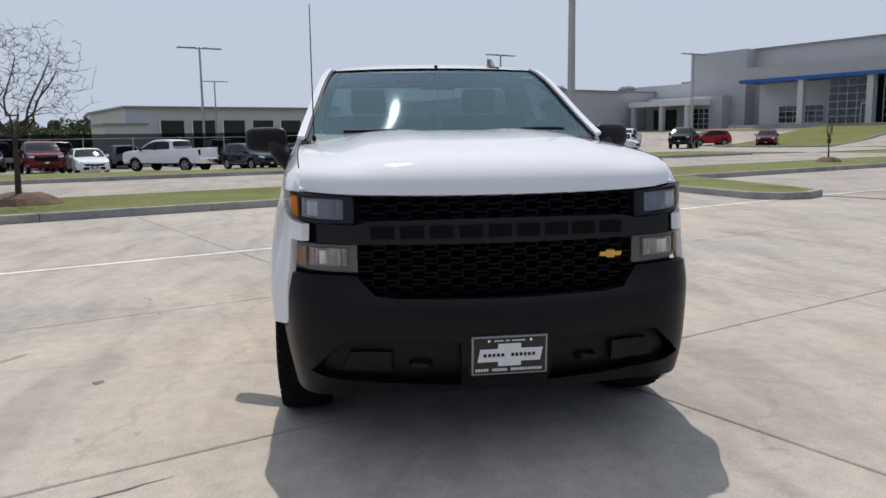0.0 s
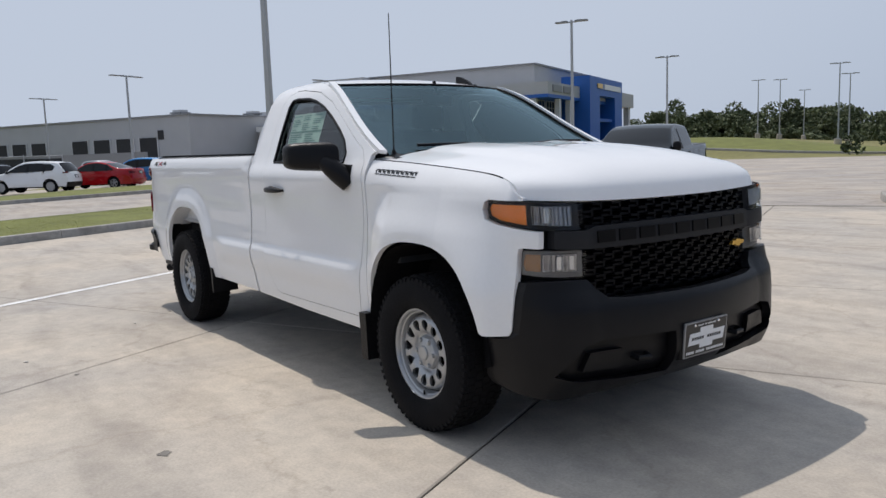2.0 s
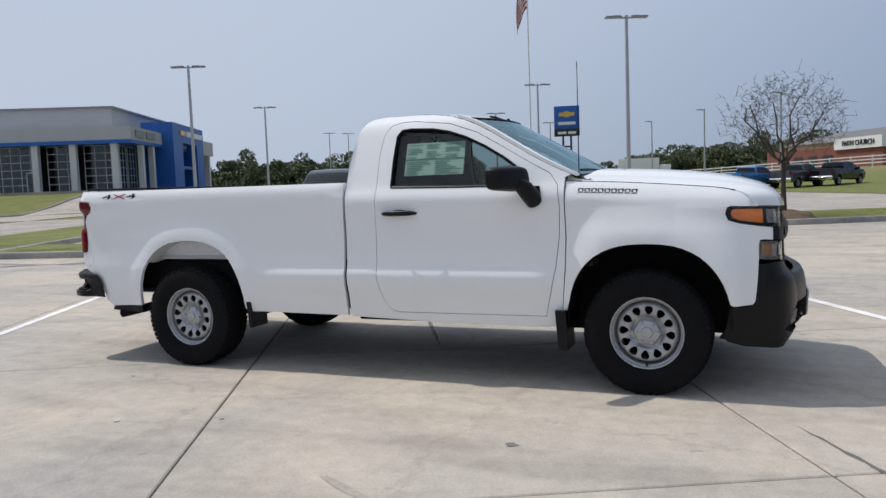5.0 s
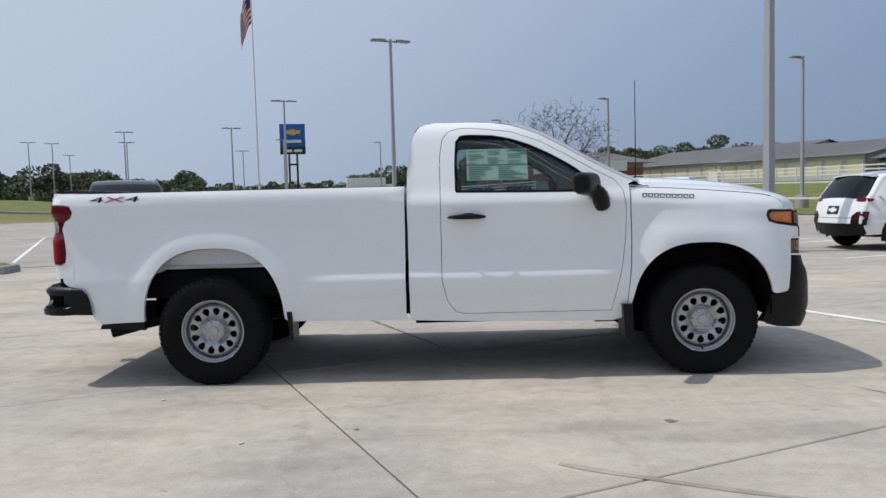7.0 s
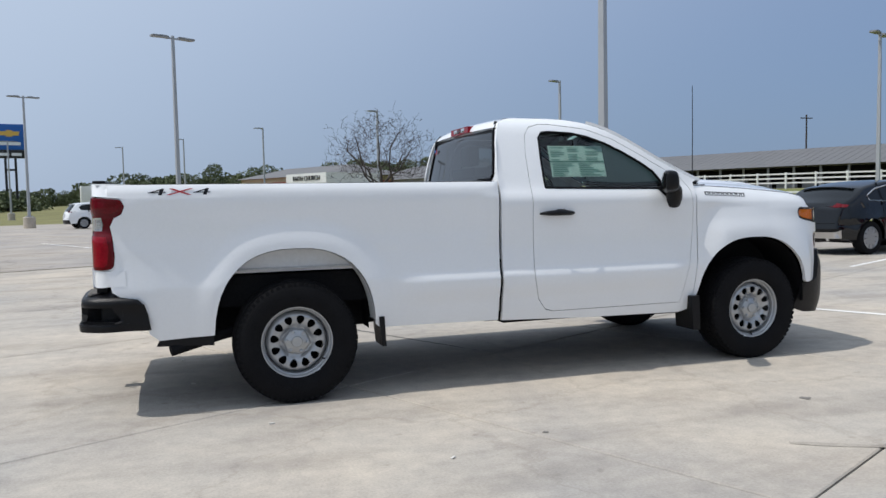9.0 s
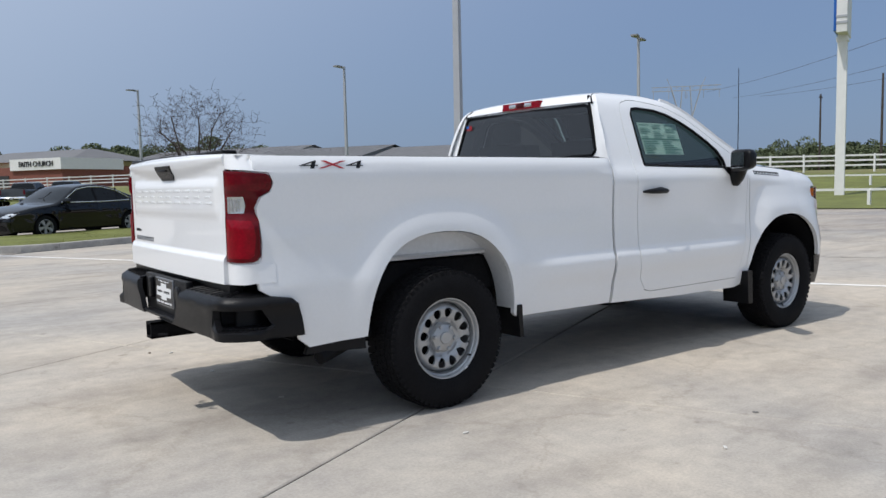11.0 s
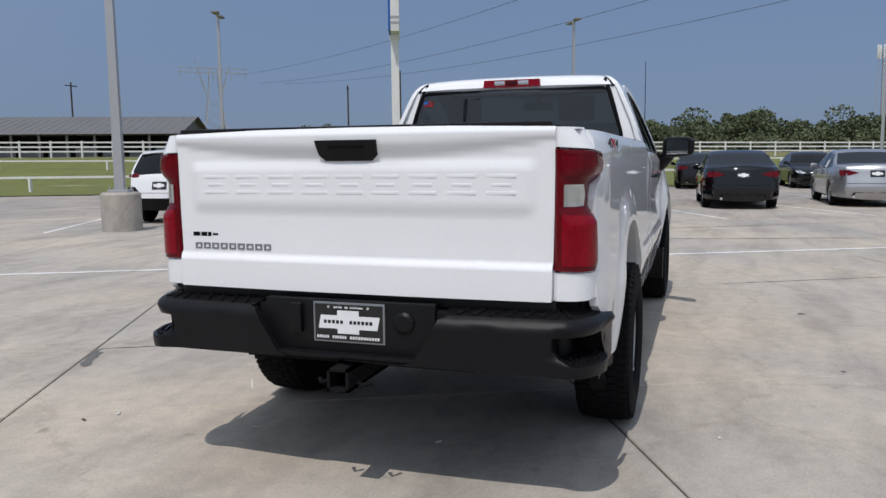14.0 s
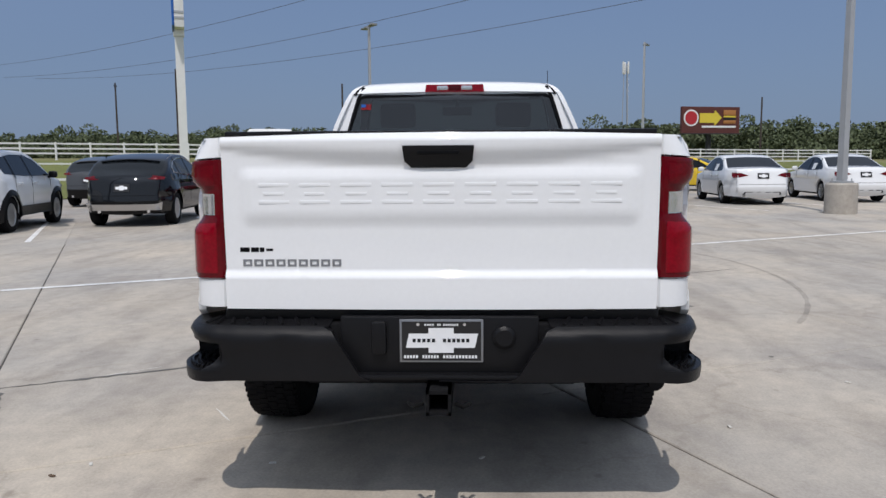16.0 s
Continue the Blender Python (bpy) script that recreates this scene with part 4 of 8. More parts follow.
# tail lamps, wrapping the corners
for sgn in (-1, 1):
    def corner(u, z, off=0.0):
        """u runs from the tailgate's edge outwards, then forwards along the bed side."""
        r = 0.10
        dent = 0.036 * smooth01(1.07, 1.14, z) * smooth01(1.275, 1.21, z) + 0.5 * max(0, z - 1.332)
        yc, xc = 0.924 - r - dent, -2.95 + r - 0.005
        flat = yc - 0.802
        if u < flat:
            return (-2.955 - off, sgn * (0.802 + u), z)
        a = (u - flat) / r
        if a < math.pi / 2 * 0.98:
            return (xc - (r + off) * math.cos(a), sgn * (yc + (r + off) * math.sin(a)), z)
        d = (a - math.pi / 2 * 0.98) * r
        return (xc + d, sgn * (max(half_width(xc + d, z), 0.895) - dent * smooth01(0.16, 0.02, d) + off * 1.0), z)
    lamp_o = [(0.0, 0.905), (0.10, 0.902), (0.15, 0.902), (0.170, 0.91), (0.180, 0.93), (0.185, 1.02), (0.182, 1.07), (0.175, 1.105), (0.168, 1.13), (0.163, 1.17), (0.17, 1.205), (0.195, 1.225), (0.225, 1.24), (0.245, 1.26), (0.248, 1.29), (0.238, 1.312), (0.22, 1.322), (0.17, 1.328), (0.10, 1.334), (0.0, 1.34)]
    inn = (0.67, -0.7 * sgn, 0)
    tl = skin("tail_lamp", lamp_o, lambda u, z: corner(u, z, 0.008), RED_LENS, truck, lip=0.05, inward=inn, step=0.015, label="tall red tail lamp with a clear reversing lens")
    skin("reversing_lens", [(0.022, 1.136), (0.098, 1.136), (0.105, 1.175), (0.098, 1.214), (0.022, 1.214)], lambda u, z: corner(u, z, 0.011), CLEAR, tl, lip=0.01, inward=inn, step=0.03)
    skin("brake_lens", [(0.02, 0.922), (0.14, 0.920), (0.158, 0.935), (0.168, 1.02), (0.160, 1.075), (0.14, 1.100), (0.02, 1.108)], lambda u, z: corner(u, z, 0.011), BRIGHT_RED, tl, lip=0.01, inward=inn, step=0.02)
    skin("upper_lens", [(0.02, 1.243), (0.17, 1.238), (0.215, 1.255), (0.228, 1.28), (0.212, 1.302), (0.02, 1.318)], lambda u, z: corner(u, z, 0.011), DEEP_RED, tl, lip=0.01, inward=inn, step=0.02)
    # white corner post above and below the lamp
    skin("corner_post", [(0.0, 0.795), (0.12, 0.795), (0.16, 0.80), (0.20, 0.80), (0.255, 0.80), (0.255, 0.892), (0.12, 0.895), (0.0, 0.898)], lambda u, z: corner(u, z, 0.002), WHITE, truck, lip=0.03, inward=inn, step=0.03)
    skin("corner_post", [(0.0, 1.347), (0.12, 1.340), (0.255, 1.328), (0.255, 1.411), (0.12, 1.416), (0.0, 1.418)], lambda u, z: corner(u, z, 0.002), WHITE, truck, lip=0.03, inward=inn, step=0.03)
    # black filler drawn for the shade in the tailgate's side gap
    part("gate_gap_shade", boxed(-2.945, -2.90, sgn * 0.794, sgn * 0.804, 0.80, 1.42), UNDER, truck)
    skin("lamp_bucket", [(0.012, 0.89), (0.30, 0.89), (0.31, 1.1), (0.31, 1.335), (0.012, 1.335)], lambda u, z: corner(u, z, -0.008), WHITE, truck, lip=0, inward=inn, step=0.04)

# rear bumper with corner steps
RB = curve_fn([(0.42, 0.06), (0.455, 0.025), (0.54, 0.004), (0.65, 0.0), (0.67, -0.004), (0.70, -0.004), (0.725, 0.008), (0.74, 0.03)])
REAR_BEND, rear_t = arc_table([(-3.0505, 0.70), (-3.045, 0.905), (-3.0, 0.955), (-2.58, 0.975)])


def rwrap(v, z, off=0.0):
    """A point of the rear bumper at v along its plan from the middle, round the corner and forwards."""
    def flat(a):
        if a <= 0.70:
            return -3.075 + 0.05 * a * a, a
        return bez([(-3.0505, 0.70), (-3.045, 0.905), (-3.0, 0.955), (-2.58, 0.975)], rear_t(min(a - 0.70, REAR_BEND)))
    a = abs(v)
    x, y = flat(a)
    (xa, ya), (xb, yb) = flat(max(0, a - 0.01)), flat(a + 0.01)
    d = math.hypot(xb - xa, yb - ya)
    o = off - RB(z) + smooth01(0.76, 0.88, a) * (0.014 * smooth01(0.675, 0.70, z) + 0.040 * smooth01(0.62, 0.575, z) * smooth01(1.12, 1.02, a))
    return (x - o * (yb - ya) / d, math.copysign(y + o * (xb - xa) / d, v), z)


half = [(0.0, 0.545), (0.25, 0.545), (0.285, 0.56), (0.34, 0.65), (0.385, 0.725), (0.42, 0.738), (0.75, 0.738), (0.95, 0.737), (1.08, 0.735), (1.17, 0.722), (1.205, 0.69), (1.225, 0.62), (1.238, 0.53), (1.21, 0.485)]
step_o = [(1.1, 0.500), (0.98, 0.496), (0.90, 0.486), (0.82, 0.466), (0.70, 0.443), (0.4, 0.432), (0.0, 0.430)]
hole = [(0.80, 0.676), (0.80, 0.63), (0.825, 0.60), (0.86, 0.578), (1.06, 0.582), (1.10, 0.60), (1.05, 0.676)]
ro = half + step_o
ro_full = [(-y, z) for y, z in ro[::-1]][1:] + ro[:-1]
rbm = skin("rear_bumper", ro_full[::-1], rwrap, BLACK, truck, holes=[hole, [(-y, z) for y, z in hole][::-1]], lip=0.03, inward=(1, 0, 0), step=0.04, label="matt black rear bumper with corner steps")


def strip(bm, fa, fb_, vs):
    """A ribbon between two edges that run along the same measure."""
    prev = None
    for v in vs:
        cur = (bm.verts.new(fa(v)), bm.verts.new(fb_(v)))
        if prev:
            bm.faces.new((prev[0], cur[0], cur[1], prev[1]))
        prev = cur


for sgn in (-1, 1):
    bm = bmesh.new()
    vs = [0.78 + 0.36 * i / 14 for i in range(15)]
    strip(bm, lambda v: rwrap(sgn * v, 0.580, 0.0), lambda v: rwrap(sgn * v, 0.586, -0.14), vs)
    for i in range(15):
        for j in range(4):
            p, q = Vector(rwrap(sgn * (0.80 + i * 0.021), 0.583, -0.018 - j * 0.026)), Vector(rwrap(sgn * (0.812 + i * 0.021), 0.583, -0.03 - j * 0.026))
            box(bm, min(p.x, q.x), max(p.x, q.x) + 0.004, min(p.y, q.y), max(p.y, q.y) + 0.004, 0.580, 0.592)
    part("corner_step", bm, BLACK, rbm, "ridged black step")
    bm = bmesh.new()
    strip(bm, lambda v: rwrap(sgn * v, 0.57, -0.13), lambda v: rwrap(sgn * v, 0.70, -0.12), vs)
    strip(bm, lambda v: rwrap(sgn * v, 0.676, -0.002), lambda v: rwrap(sgn * v, 0.68, -0.14), vs)
    for v in (0.795, 1.11):
        bm.faces.new([bm.verts.new(rwrap(sgn * v, z, o)) for z, o in ((0.57, -0.002), (0.68, -0.002), (0.68, -0.14), (0.57, -0.14))])
    part("step_pocket", bm, BLACK, rbm)
    # top tread pad
    bm = bmesh.new()
    strip(bm, lambda v: rwrap(sgn * v, 0.738, 0.0), lambda v: Vector(rwrap(sgn * v, 0.738, -0.17)) + Vector((0, 0, 0.026)), [0.40 + 0.70 * i / 20 for i in range(21)])
    part("tread_pad", bm, BLACK, rbm)
    for i in range(8):
        v = 0.45 + i * 0.062
        bm = bmesh.new()
        tube(bm, [Vector(rwrap(sgn * q, 0.738, -o)) + Vector((0, 0, 0.002 + 0.15 * o)) for q, o in ((v, 0.012), (v + 0.014, 0.045), (v + 0.028, 0.075), (v + 0.034, 0.10))], 0.0075, 6)
        part("tread_rib", bm, BLACK, rbm)
    skin("side_skirt_trim", [(-2.62, 0.418), (-2.28, 0.405), (-2.285, 0.462), (-2.60, 0.462)], lambda x, z: (x, sgn * (half_width(x, 0.5) - 0.02), z), BLACK, truck, inward=(0, -sgn, 0))
part("plate_recess", boxed(-3.02, -2.98, -0.36, 0.36, 0.55, 0.77, 0.01), BLACK, rbm)
part("bumper_shelf", boxed(-3.06, -2.99, -0.30, 0.30, 0.545, 0.565, 0.008), BLACK, rbm)
# unseen block added to stop sun leaking through below the tailgate
part("bumper_light_block", boxed(-3.0, -2.80, -0.80, 0.80, 0.60, 0.74, 0.01), UNDER, rbm)
part("gate_sill", boxed(-2.955, -2.89, -0.80, 0.80, 0.745, 0.790, 0.006), BLACK, rbm)
npr = number_plate("number_plate", truck)
npr.matrix_local = pose(-3.024, -0.008, 0.683, 0, 0, 180) @ Matrix.Scale(0.93, 4)
bm = bmesh.new()
lathe(bm, [(0, -0.014), (0.03, -0.014), (0.042, -0.006), (0.044, 0.01)], 24)
o = part("spare_key_plug", bm, BLACK, rbm)
o.matrix_local = pose(-3.022, -0.235, 0.695, 0, 0, -90)
part("trailer_socket", boxed(-3.045, -3.01, 0.19, 0.245, 0.635, 0.755, 0.012), BLACK, rbm)
bm = bmesh.new()
for a, b, c, d in ((-0.045, 0.045, 0.435, 0.447), (-0.045, 0.045, 0.513, 0.525), (-0.045, -0.033, 0.435, 0.525), (0.033, 0.045, 0.435, 0.525)):
    box(bm, -3.12, -2.7, a, b, c, d)
hitch = part("tow_hitch", bm, UNDER, truck, "black tow hitch receiver")
for sgn in (-1, 1):
    bm = bmesh.new()
    tube(bm, [(-3.06, sgn * 0.06, 0.46), (-3.09, sgn * 0.085, 0.46), (-3.05, sgn * 0.11, 0.46)], 0.009, 6)
    part("chain_loop", bm, UNDER, hitch)
part("cross_tube", boxed(-2.95, -2.85, -0.5, 0.5, 0.50, 0.56, 0.01), UNDER, hitch)

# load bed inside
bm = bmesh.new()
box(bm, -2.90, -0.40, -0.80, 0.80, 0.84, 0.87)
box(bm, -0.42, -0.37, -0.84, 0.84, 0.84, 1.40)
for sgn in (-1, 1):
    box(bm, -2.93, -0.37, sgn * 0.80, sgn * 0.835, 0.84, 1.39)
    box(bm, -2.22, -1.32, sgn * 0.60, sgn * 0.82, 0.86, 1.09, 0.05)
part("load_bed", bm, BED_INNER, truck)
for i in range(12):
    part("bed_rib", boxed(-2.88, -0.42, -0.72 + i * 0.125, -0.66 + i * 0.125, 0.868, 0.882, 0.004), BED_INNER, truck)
for sgn in (-1, 1):
    bm = bmesh.new()
    strip(bm, lambda x: (x, sgn * 0.79, 1.408), lambda x: (x, sgn * (half_width(x, 1.40) - 0.012), 1.410), [-2.93 + 2.57 * i / 20 for i in range(21)])
    bmesh.ops.solidify(bm, geom=bm.faces[:], thickness=0.014)
    part("bed_rail_cap", bm, BLACK, truck)
part("bed_front_cap", boxed(-0.425, -0.36, -0.84, 0.84, 1.398, 1.42, 0.008), BLACK, truck)

# wheel housings and underbody
for cx, rx, rz, mt in ((FA, 0.50, 0.54, UNDER), (RA + 0.01, 0.50, 0.58, UNDER)):
    for sgn in (-1, 1):
        bm = bmesh.new()
        pts = arch_pts(cx, rx, rz, 0.42, 18)
        a = [bm.verts.new((x, sgn * (0.96 if cx > 0 else 0.79), z)) for x, z in pts]
        b = [bm.verts.new((x, sgn * 0.60, z)) for x, z in pts]
        for i in range(len(pts) - 1):
            bm.faces.new((a[i], a[i + 1], b[i + 1], b[i]))
        bm.faces.new(b)
        part("wheel_housing", bm, mt, truck)
    if cx < 0:
        for sgn in (-1, 1):
            bm = bmesh.new()
            pts = arch_pts(cx, 0.511, 0.590, 0.50, 24)
            prev = None
            for x, z in pts:
                if z > 0.82 or x > cx + 0.1:
                    cur = (bm.verts.new((x, sgn * 0.955, z)), bm.verts.new((x, sgn * 0.80, z)))
                    if prev:
                        bm.faces.new((prev[0], cur[0], cur[1], prev[1]))
                    prev = cur
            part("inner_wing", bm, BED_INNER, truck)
bm = bmesh.new()
for sgn in (-1, 1):
    box(bm, -2.5, 2.3, sgn * 0.42, sgn * 0.52, 0.42, 0.56, 0.01)
box(bm, -0.3, 1.2, -0.86, 0.86, 0.40, 0.47)
box(bm, -2.8, -0.4, -0.78, 0.78, 0.62, 0.82)
box(bm, 1.1, 2.35, -0.40, 0.40, 0.30, 0.9)
box(bm, -0.2, 0.9, -0.18, 0.18, 0.30, 0.48, 0.04)
tube(bm, [(RA, -0.8, 0.385), (RA, -0.2, 0.385), (RA, 0.2, 0.385), (RA, 0.8, 0.385)], [0.05, 0.055, 0.055, 0.05], 10)
tube(bm, [(RA, -0.12, 0.385), (RA, 0.12, 0.385)], 0.14, 14)
tube(bm, [(FA, -0.8, 0.385), (FA, 0.8, 0.385)], 0.045, 8)
part("chassis", bm, UNDER, truck)
bm = bmesh.new()
tube(bm, [(-1.2, -0.55, 0.50), (-2.0, -0.66, 0.48), (-2.25, -0.82, 0.45), (-2.54, -0.90, 0.385)], 0.036, 14)
part("exhaust_pipe", bm, UNDER, truck)
for sgn in (-1, 1):
    for x0, x1 in ((1.195, 1.275), (-1.232, -1.185)):
        bm = bmesh.new()
        foot = 0.26 if x0 > 0 else 0.32
        prism(bm, [(x0, 0.52), (x1 - 0.01, 0.52), (x1, foot), (x0 + 0.02, foot)], sgn * 0.76, sgn * (0.985 if x0 > 0 else 0.965))
        part("mud_flap", bm, BLACK, truck)


# wheels
def wheel(m):
    """Pressed steel wheel with twelve holes on a knobbly tyre; its outer face looks towards -y."""
    R, W = 0.398, 0.132
    bm = bmesh.new()
    prof = [(0.222, -0.095), (0.235, -0.118), (0.262, -0.132), (0.30, -0.138), (0.345, -0.130), (0.372, -0.122), (0.383, -0.110), (0.3905, -0.06), (0.3915, 0.0), (0.3905, 0.06), (0.383, 0.10), (0.372, 0.118), (0.30, 0.138), (0.25, 0.128), (0.222, 0.095)]
    lathe(bm, prof, 72)
    tyre_bm = bm
    bm = bmesh.new()
    for k in range(64):
        a = 2 * math.pi * k / 64
        for y0, y1, da in ((-0.108, -0.070, 0.0), (-0.064, -0.026, 0.5), (-0.020, 0.020, 0.15), (0.026, 0.064, 0.6), (0.070, 0.108, 0.1)):
            rr = Matrix.Rotation(a + da * 2 * math.pi / 64, 4, "Y")
            sk = 0.006 if k % 2 else -0.006
            vs = box(bm, 0.386, R - (0.0055 if abs(y0 + y1) > 0.12 else 0), y0 + sk * 0.5, y1 + sk * 0.5, -0.0160, 0.0160)
            bmesh.ops.transform(bm, matrix=rr, verts=vs)
        for sg in (-1, 1):
            vs = box(bm, 0.356, 0.3835, sg * 0.110, sg * 0.1255, -0.0125 if k % 2 else -0.007, 0.010)
            bmesh.ops.transform(bm, matrix=Matrix.Rotation(a, 4, "Y"), verts=vs)
    tread_bm = bm
    # rim barrel and lip
    bm = bmesh.new()
    lathe(bm, [(0.195, 0.10), (0.198, 0.02), (0.197, -0.015), (0.202, -0.060), (0.207, -0.080), (0.213, -0.085), (0.216, -0.098), (0.222, -0.105), (0.230, -0.106), (0.235, -0.100), (0.236, -0.087), (0.226, -0.07)], 60)
    rim = part("wheel", bm, STEEL, truck, "silver painted steel wheel on a black all-terrain tyre")
    part("tyre", tyre_bm, RUBBER, rim, "black all-terrain tyre")
    tagged(part("tread", tread_bm, RUBBER, rim), kind="stuff")
    disc_y = curve_fn([(0.03, -0.050), (0.075, -0.050), (0.095, -0.050), (0.106, -0.066), (0.125, -0.079), (0.150, -0.082), (0.176, -0.080), (0.190, -0.062), (0.20, -0.030)])
    holes = []
    for k in range(12):
        a = 2 * math.pi * (k + 0.5) / 12
        holes.append([((0.143 + 0.029 * math.cos(t)) * math.cos(a) - (0.0245 + 0.009 * math.cos(t)) * math.sin(t) * math.sin(a), (0.143 + 0.029 * math.cos(t)) * math.sin(a) + (0.0245 + 0.009 * math.cos(t)) * math.sin(t) * math.cos(a)) for t in [-2 * math.pi * j / 12 for j in range(12)]])
    circ = [(0.199 * math.cos(2 * math.pi * j / 60), 0.199 * math.sin(2 * math.pi * j / 60)) for j in range(60)]

    def face(u, v):
        r = max(0.03, math.hypot(u, v))
        return (u, disc_y(r), v)
    disc = skin("wheel_disc", circ, face, STEEL, rim, holes=holes, step=0.025, lip=0.012, inward=(0, 1, 0))
    bm = bmesh.new()
    lathe(bm, [(0.0, -0.094), (0.032, -0.094), (0.036, -0.090), (0.037, -0.084), (0.052, -0.082), (0.080, -0.072), (0.090, -0.056), (0.091, -0.045)], 48)
    for v in bm.verts:
        rad = math.hypot(v.co.x, v.co.z)
        if rad > 0.045:
            lobe = 1 - 0.10 * (0.5 - 0.5 * math.cos(6 * (math.atan2(v.co.z, v.co.x) - 0.3)))
            v.co.x, v.co.z = v.co.x * lobe, v.co.z * lobe
    hub = part("hub_cap", bm, STEEL, rim)
    for k in range(6):
        a = 2 * math.pi * k / 6 + 0.3
        bm = bmesh.new()
        lathe(bm, [(0.0, -0.089), (0.010, -0.087), (0.0125, -0.080), (0.0125, -0.055)], 8)
        n = part("wheel_nut", bm, STEEL, rim)
        n.location = (0.068 * math.cos(a), 0, 0.068 * math.sin(a))
    bm = bmesh.new()
    lathe(bm, [(0.05, 0.02), (0.15, 0.02), (0.165, 0.03), (0.165, 0.04)], 40)
    part("brake_disc", bm, UNDER, rim)
    bm = bmesh.new()
    lathe(bm, [(0.0, 0.06), (0.19, 0.06)], 24)
    part("brake_shield", bm, UNDER, rim)
    bm = bmesh.new()
    tube(bm, [(0.06, -0.085, -0.185), (0.075, -0.092, -0.20)], 0.006, 6)
    part("valve", bm, BLACK, rim)
    bm = bmesh.new()
    box(bm, -0.012, 0.012, -0.108, -0.098, -0.250, -0.224, 0.003)
    part("balance_tag", bm, PLATE_W, rim, "small white balance tag")
    rim.matrix_local = m
    return rim


first = wheel(pose(FA, -0.868, 0.392, 0, 20, 0))
for m in (pose(RA, -0.868, 0.392, 0, -35, 0), pose(FA, 0.868, 0.392, 0, 10, 180), pose(RA, 0.868, 0.392, 0, 50, 180)):
    copy_thing(first, m)

# cabin
bm = bmesh.new()
box(bm, 0.0, 0.55, -0.72, 0.72, 0.75, 0.98, 0.06)
prism(bm, [(-0.05, 0.95), (0.16, 0.95), (0.02, 1.55), (-0.12, 1.55)], -0.72, -0.14)
prism(bm, [(-0.05, 0.95), (0.16, 0.95), (0.02, 1.55), (-0.12, 1.55)], 0.14, 0.72)
prism(bm, [(-0.05, 0.95), (0.16, 0.95), (0.05, 1.42), (-0.09, 1.42)], -0.13, 0.13)
for y in (-0.42, 0.42):
    box(bm, -0.11, -0.01, y - 0.13, y + 0.13, 1.57, 1.75, 0.04)
part("seat", bm, CLOTH, truck, "dark grey cloth bench seat")
bm = bmesh.new()
prism(bm, [(0.85, 0.8), (0.88, 1.22), (0.95, 1.30), (1.2, 1.35), (1.42, 1.37), (1.42, 0.8)], -0.84, 0.84)
part("dashboard", bm, LINING, truck)
bm = bmesh.new()
rot = pose(0.70, 0.40, 1.20, 0, 62, 0)
ring = [rot @ Vector((0.185 * math.cos(2 * math.pi * k / 24), 0.185 * math.sin(2 * math.pi * k / 24), 0)) for k in range(25)]
tube(bm, ring, 0.016, 8, caps=False)
for a in (0, 120, 240):
    tube(bm, [rot @ Vector((0, 0, 0)), rot @ Vector((0.18 * math.cos(radians(a)), 0.18 * math.sin(radians(a)), 0))], 0.018, 6)
tube(bm, [rot @ Vector((0, 0, 0.02)), rot @ Vector((0, 0, -0.25))], 0.05, 10)
part("steering_wheel", bm, GLOSS_BLACK, truck)
bm = bmesh.new()
tube(bm, [(0.62, 0, 1.86), (0.66, 0, 1.76)], 0.012, 6)
box(bm, 0.64, 0.67, -0.12, 0.12, 1.70, 1.77, 0.012)
part("rear_view_mirror", bm, GLOSS_BLACK, truck)
bm = bmesh.new()
box(bm, -0.34, 1.25, -0.80, 0.80, 0.48, 0.55)
part("cabin_floor", bm, CLOTH, truck)
part("headliner", boxed(-0.24, 0.44, -0.56, 0.56, 1.815, 1.825), LINING, truck)
for sgn in (-1, 1):
    skin("door_lining", [(-0.09, 0.5), (1.2, 0.5), (1.2, 1.33), (-0.09, 1.33)], lambda x, z: (x, sgn * (half_width(x, z) - 0.07), z), CLOTH, truck, lip=0, inward=(0, sgn, 0))

# price sheets inside the right door glass
pane = lambda x, z: (x, -half_width(x, z) + 0.026, z)
sk = skin("price_sheet", [(0.10, 1.435), (0.545, 1.435), (0.545, 1.665), (0.10, 1.665)], pane, STICKER, truck, lip=0, label="pale green printed price sheet")
rnd = random.Random(4)
bm = bmesh.new()


def sheet_bar(x0, x1, z0, z1, mi=0):
    q = [Vector(pane(x, z)) + Vector((0, -0.002, 0)) for x, z in ((x0, z0), (x1, z0), (x1, z1), (x0, z1))]
    f = bm.faces.new([bm.verts.new(p) for p in q])
    f.material_index = mi


for z in (1.545, 1.55):
    sheet_bar(0.10, 0.545, z - 0.003, z + 0.003)
for r in range(8):
    for c0, c1 in ((0.115, 0.235), (0.255, 0.385), (0.40, 0.53)):
        if rnd.random() < 0.85:
            z = 1.56 + r * 0.0125
            sheet_bar(c0, c0 + (c1 - c0) * rnd.uniform(0.5, 1), z, z + 0.005)
for r in range(7):
    for c0, c1 in ((0.115, 0.30), (0.33, 0.53)):
        if rnd.random() < 0.85:
            z = 1.445 + r * 0.0135
            sheet_bar(c0, c0 + (c1 - c0) * rnd.uniform(0.4, 1), z, z + 0.006)
part("printed_lines", bm, STICKER_G, sk, smooth=False)

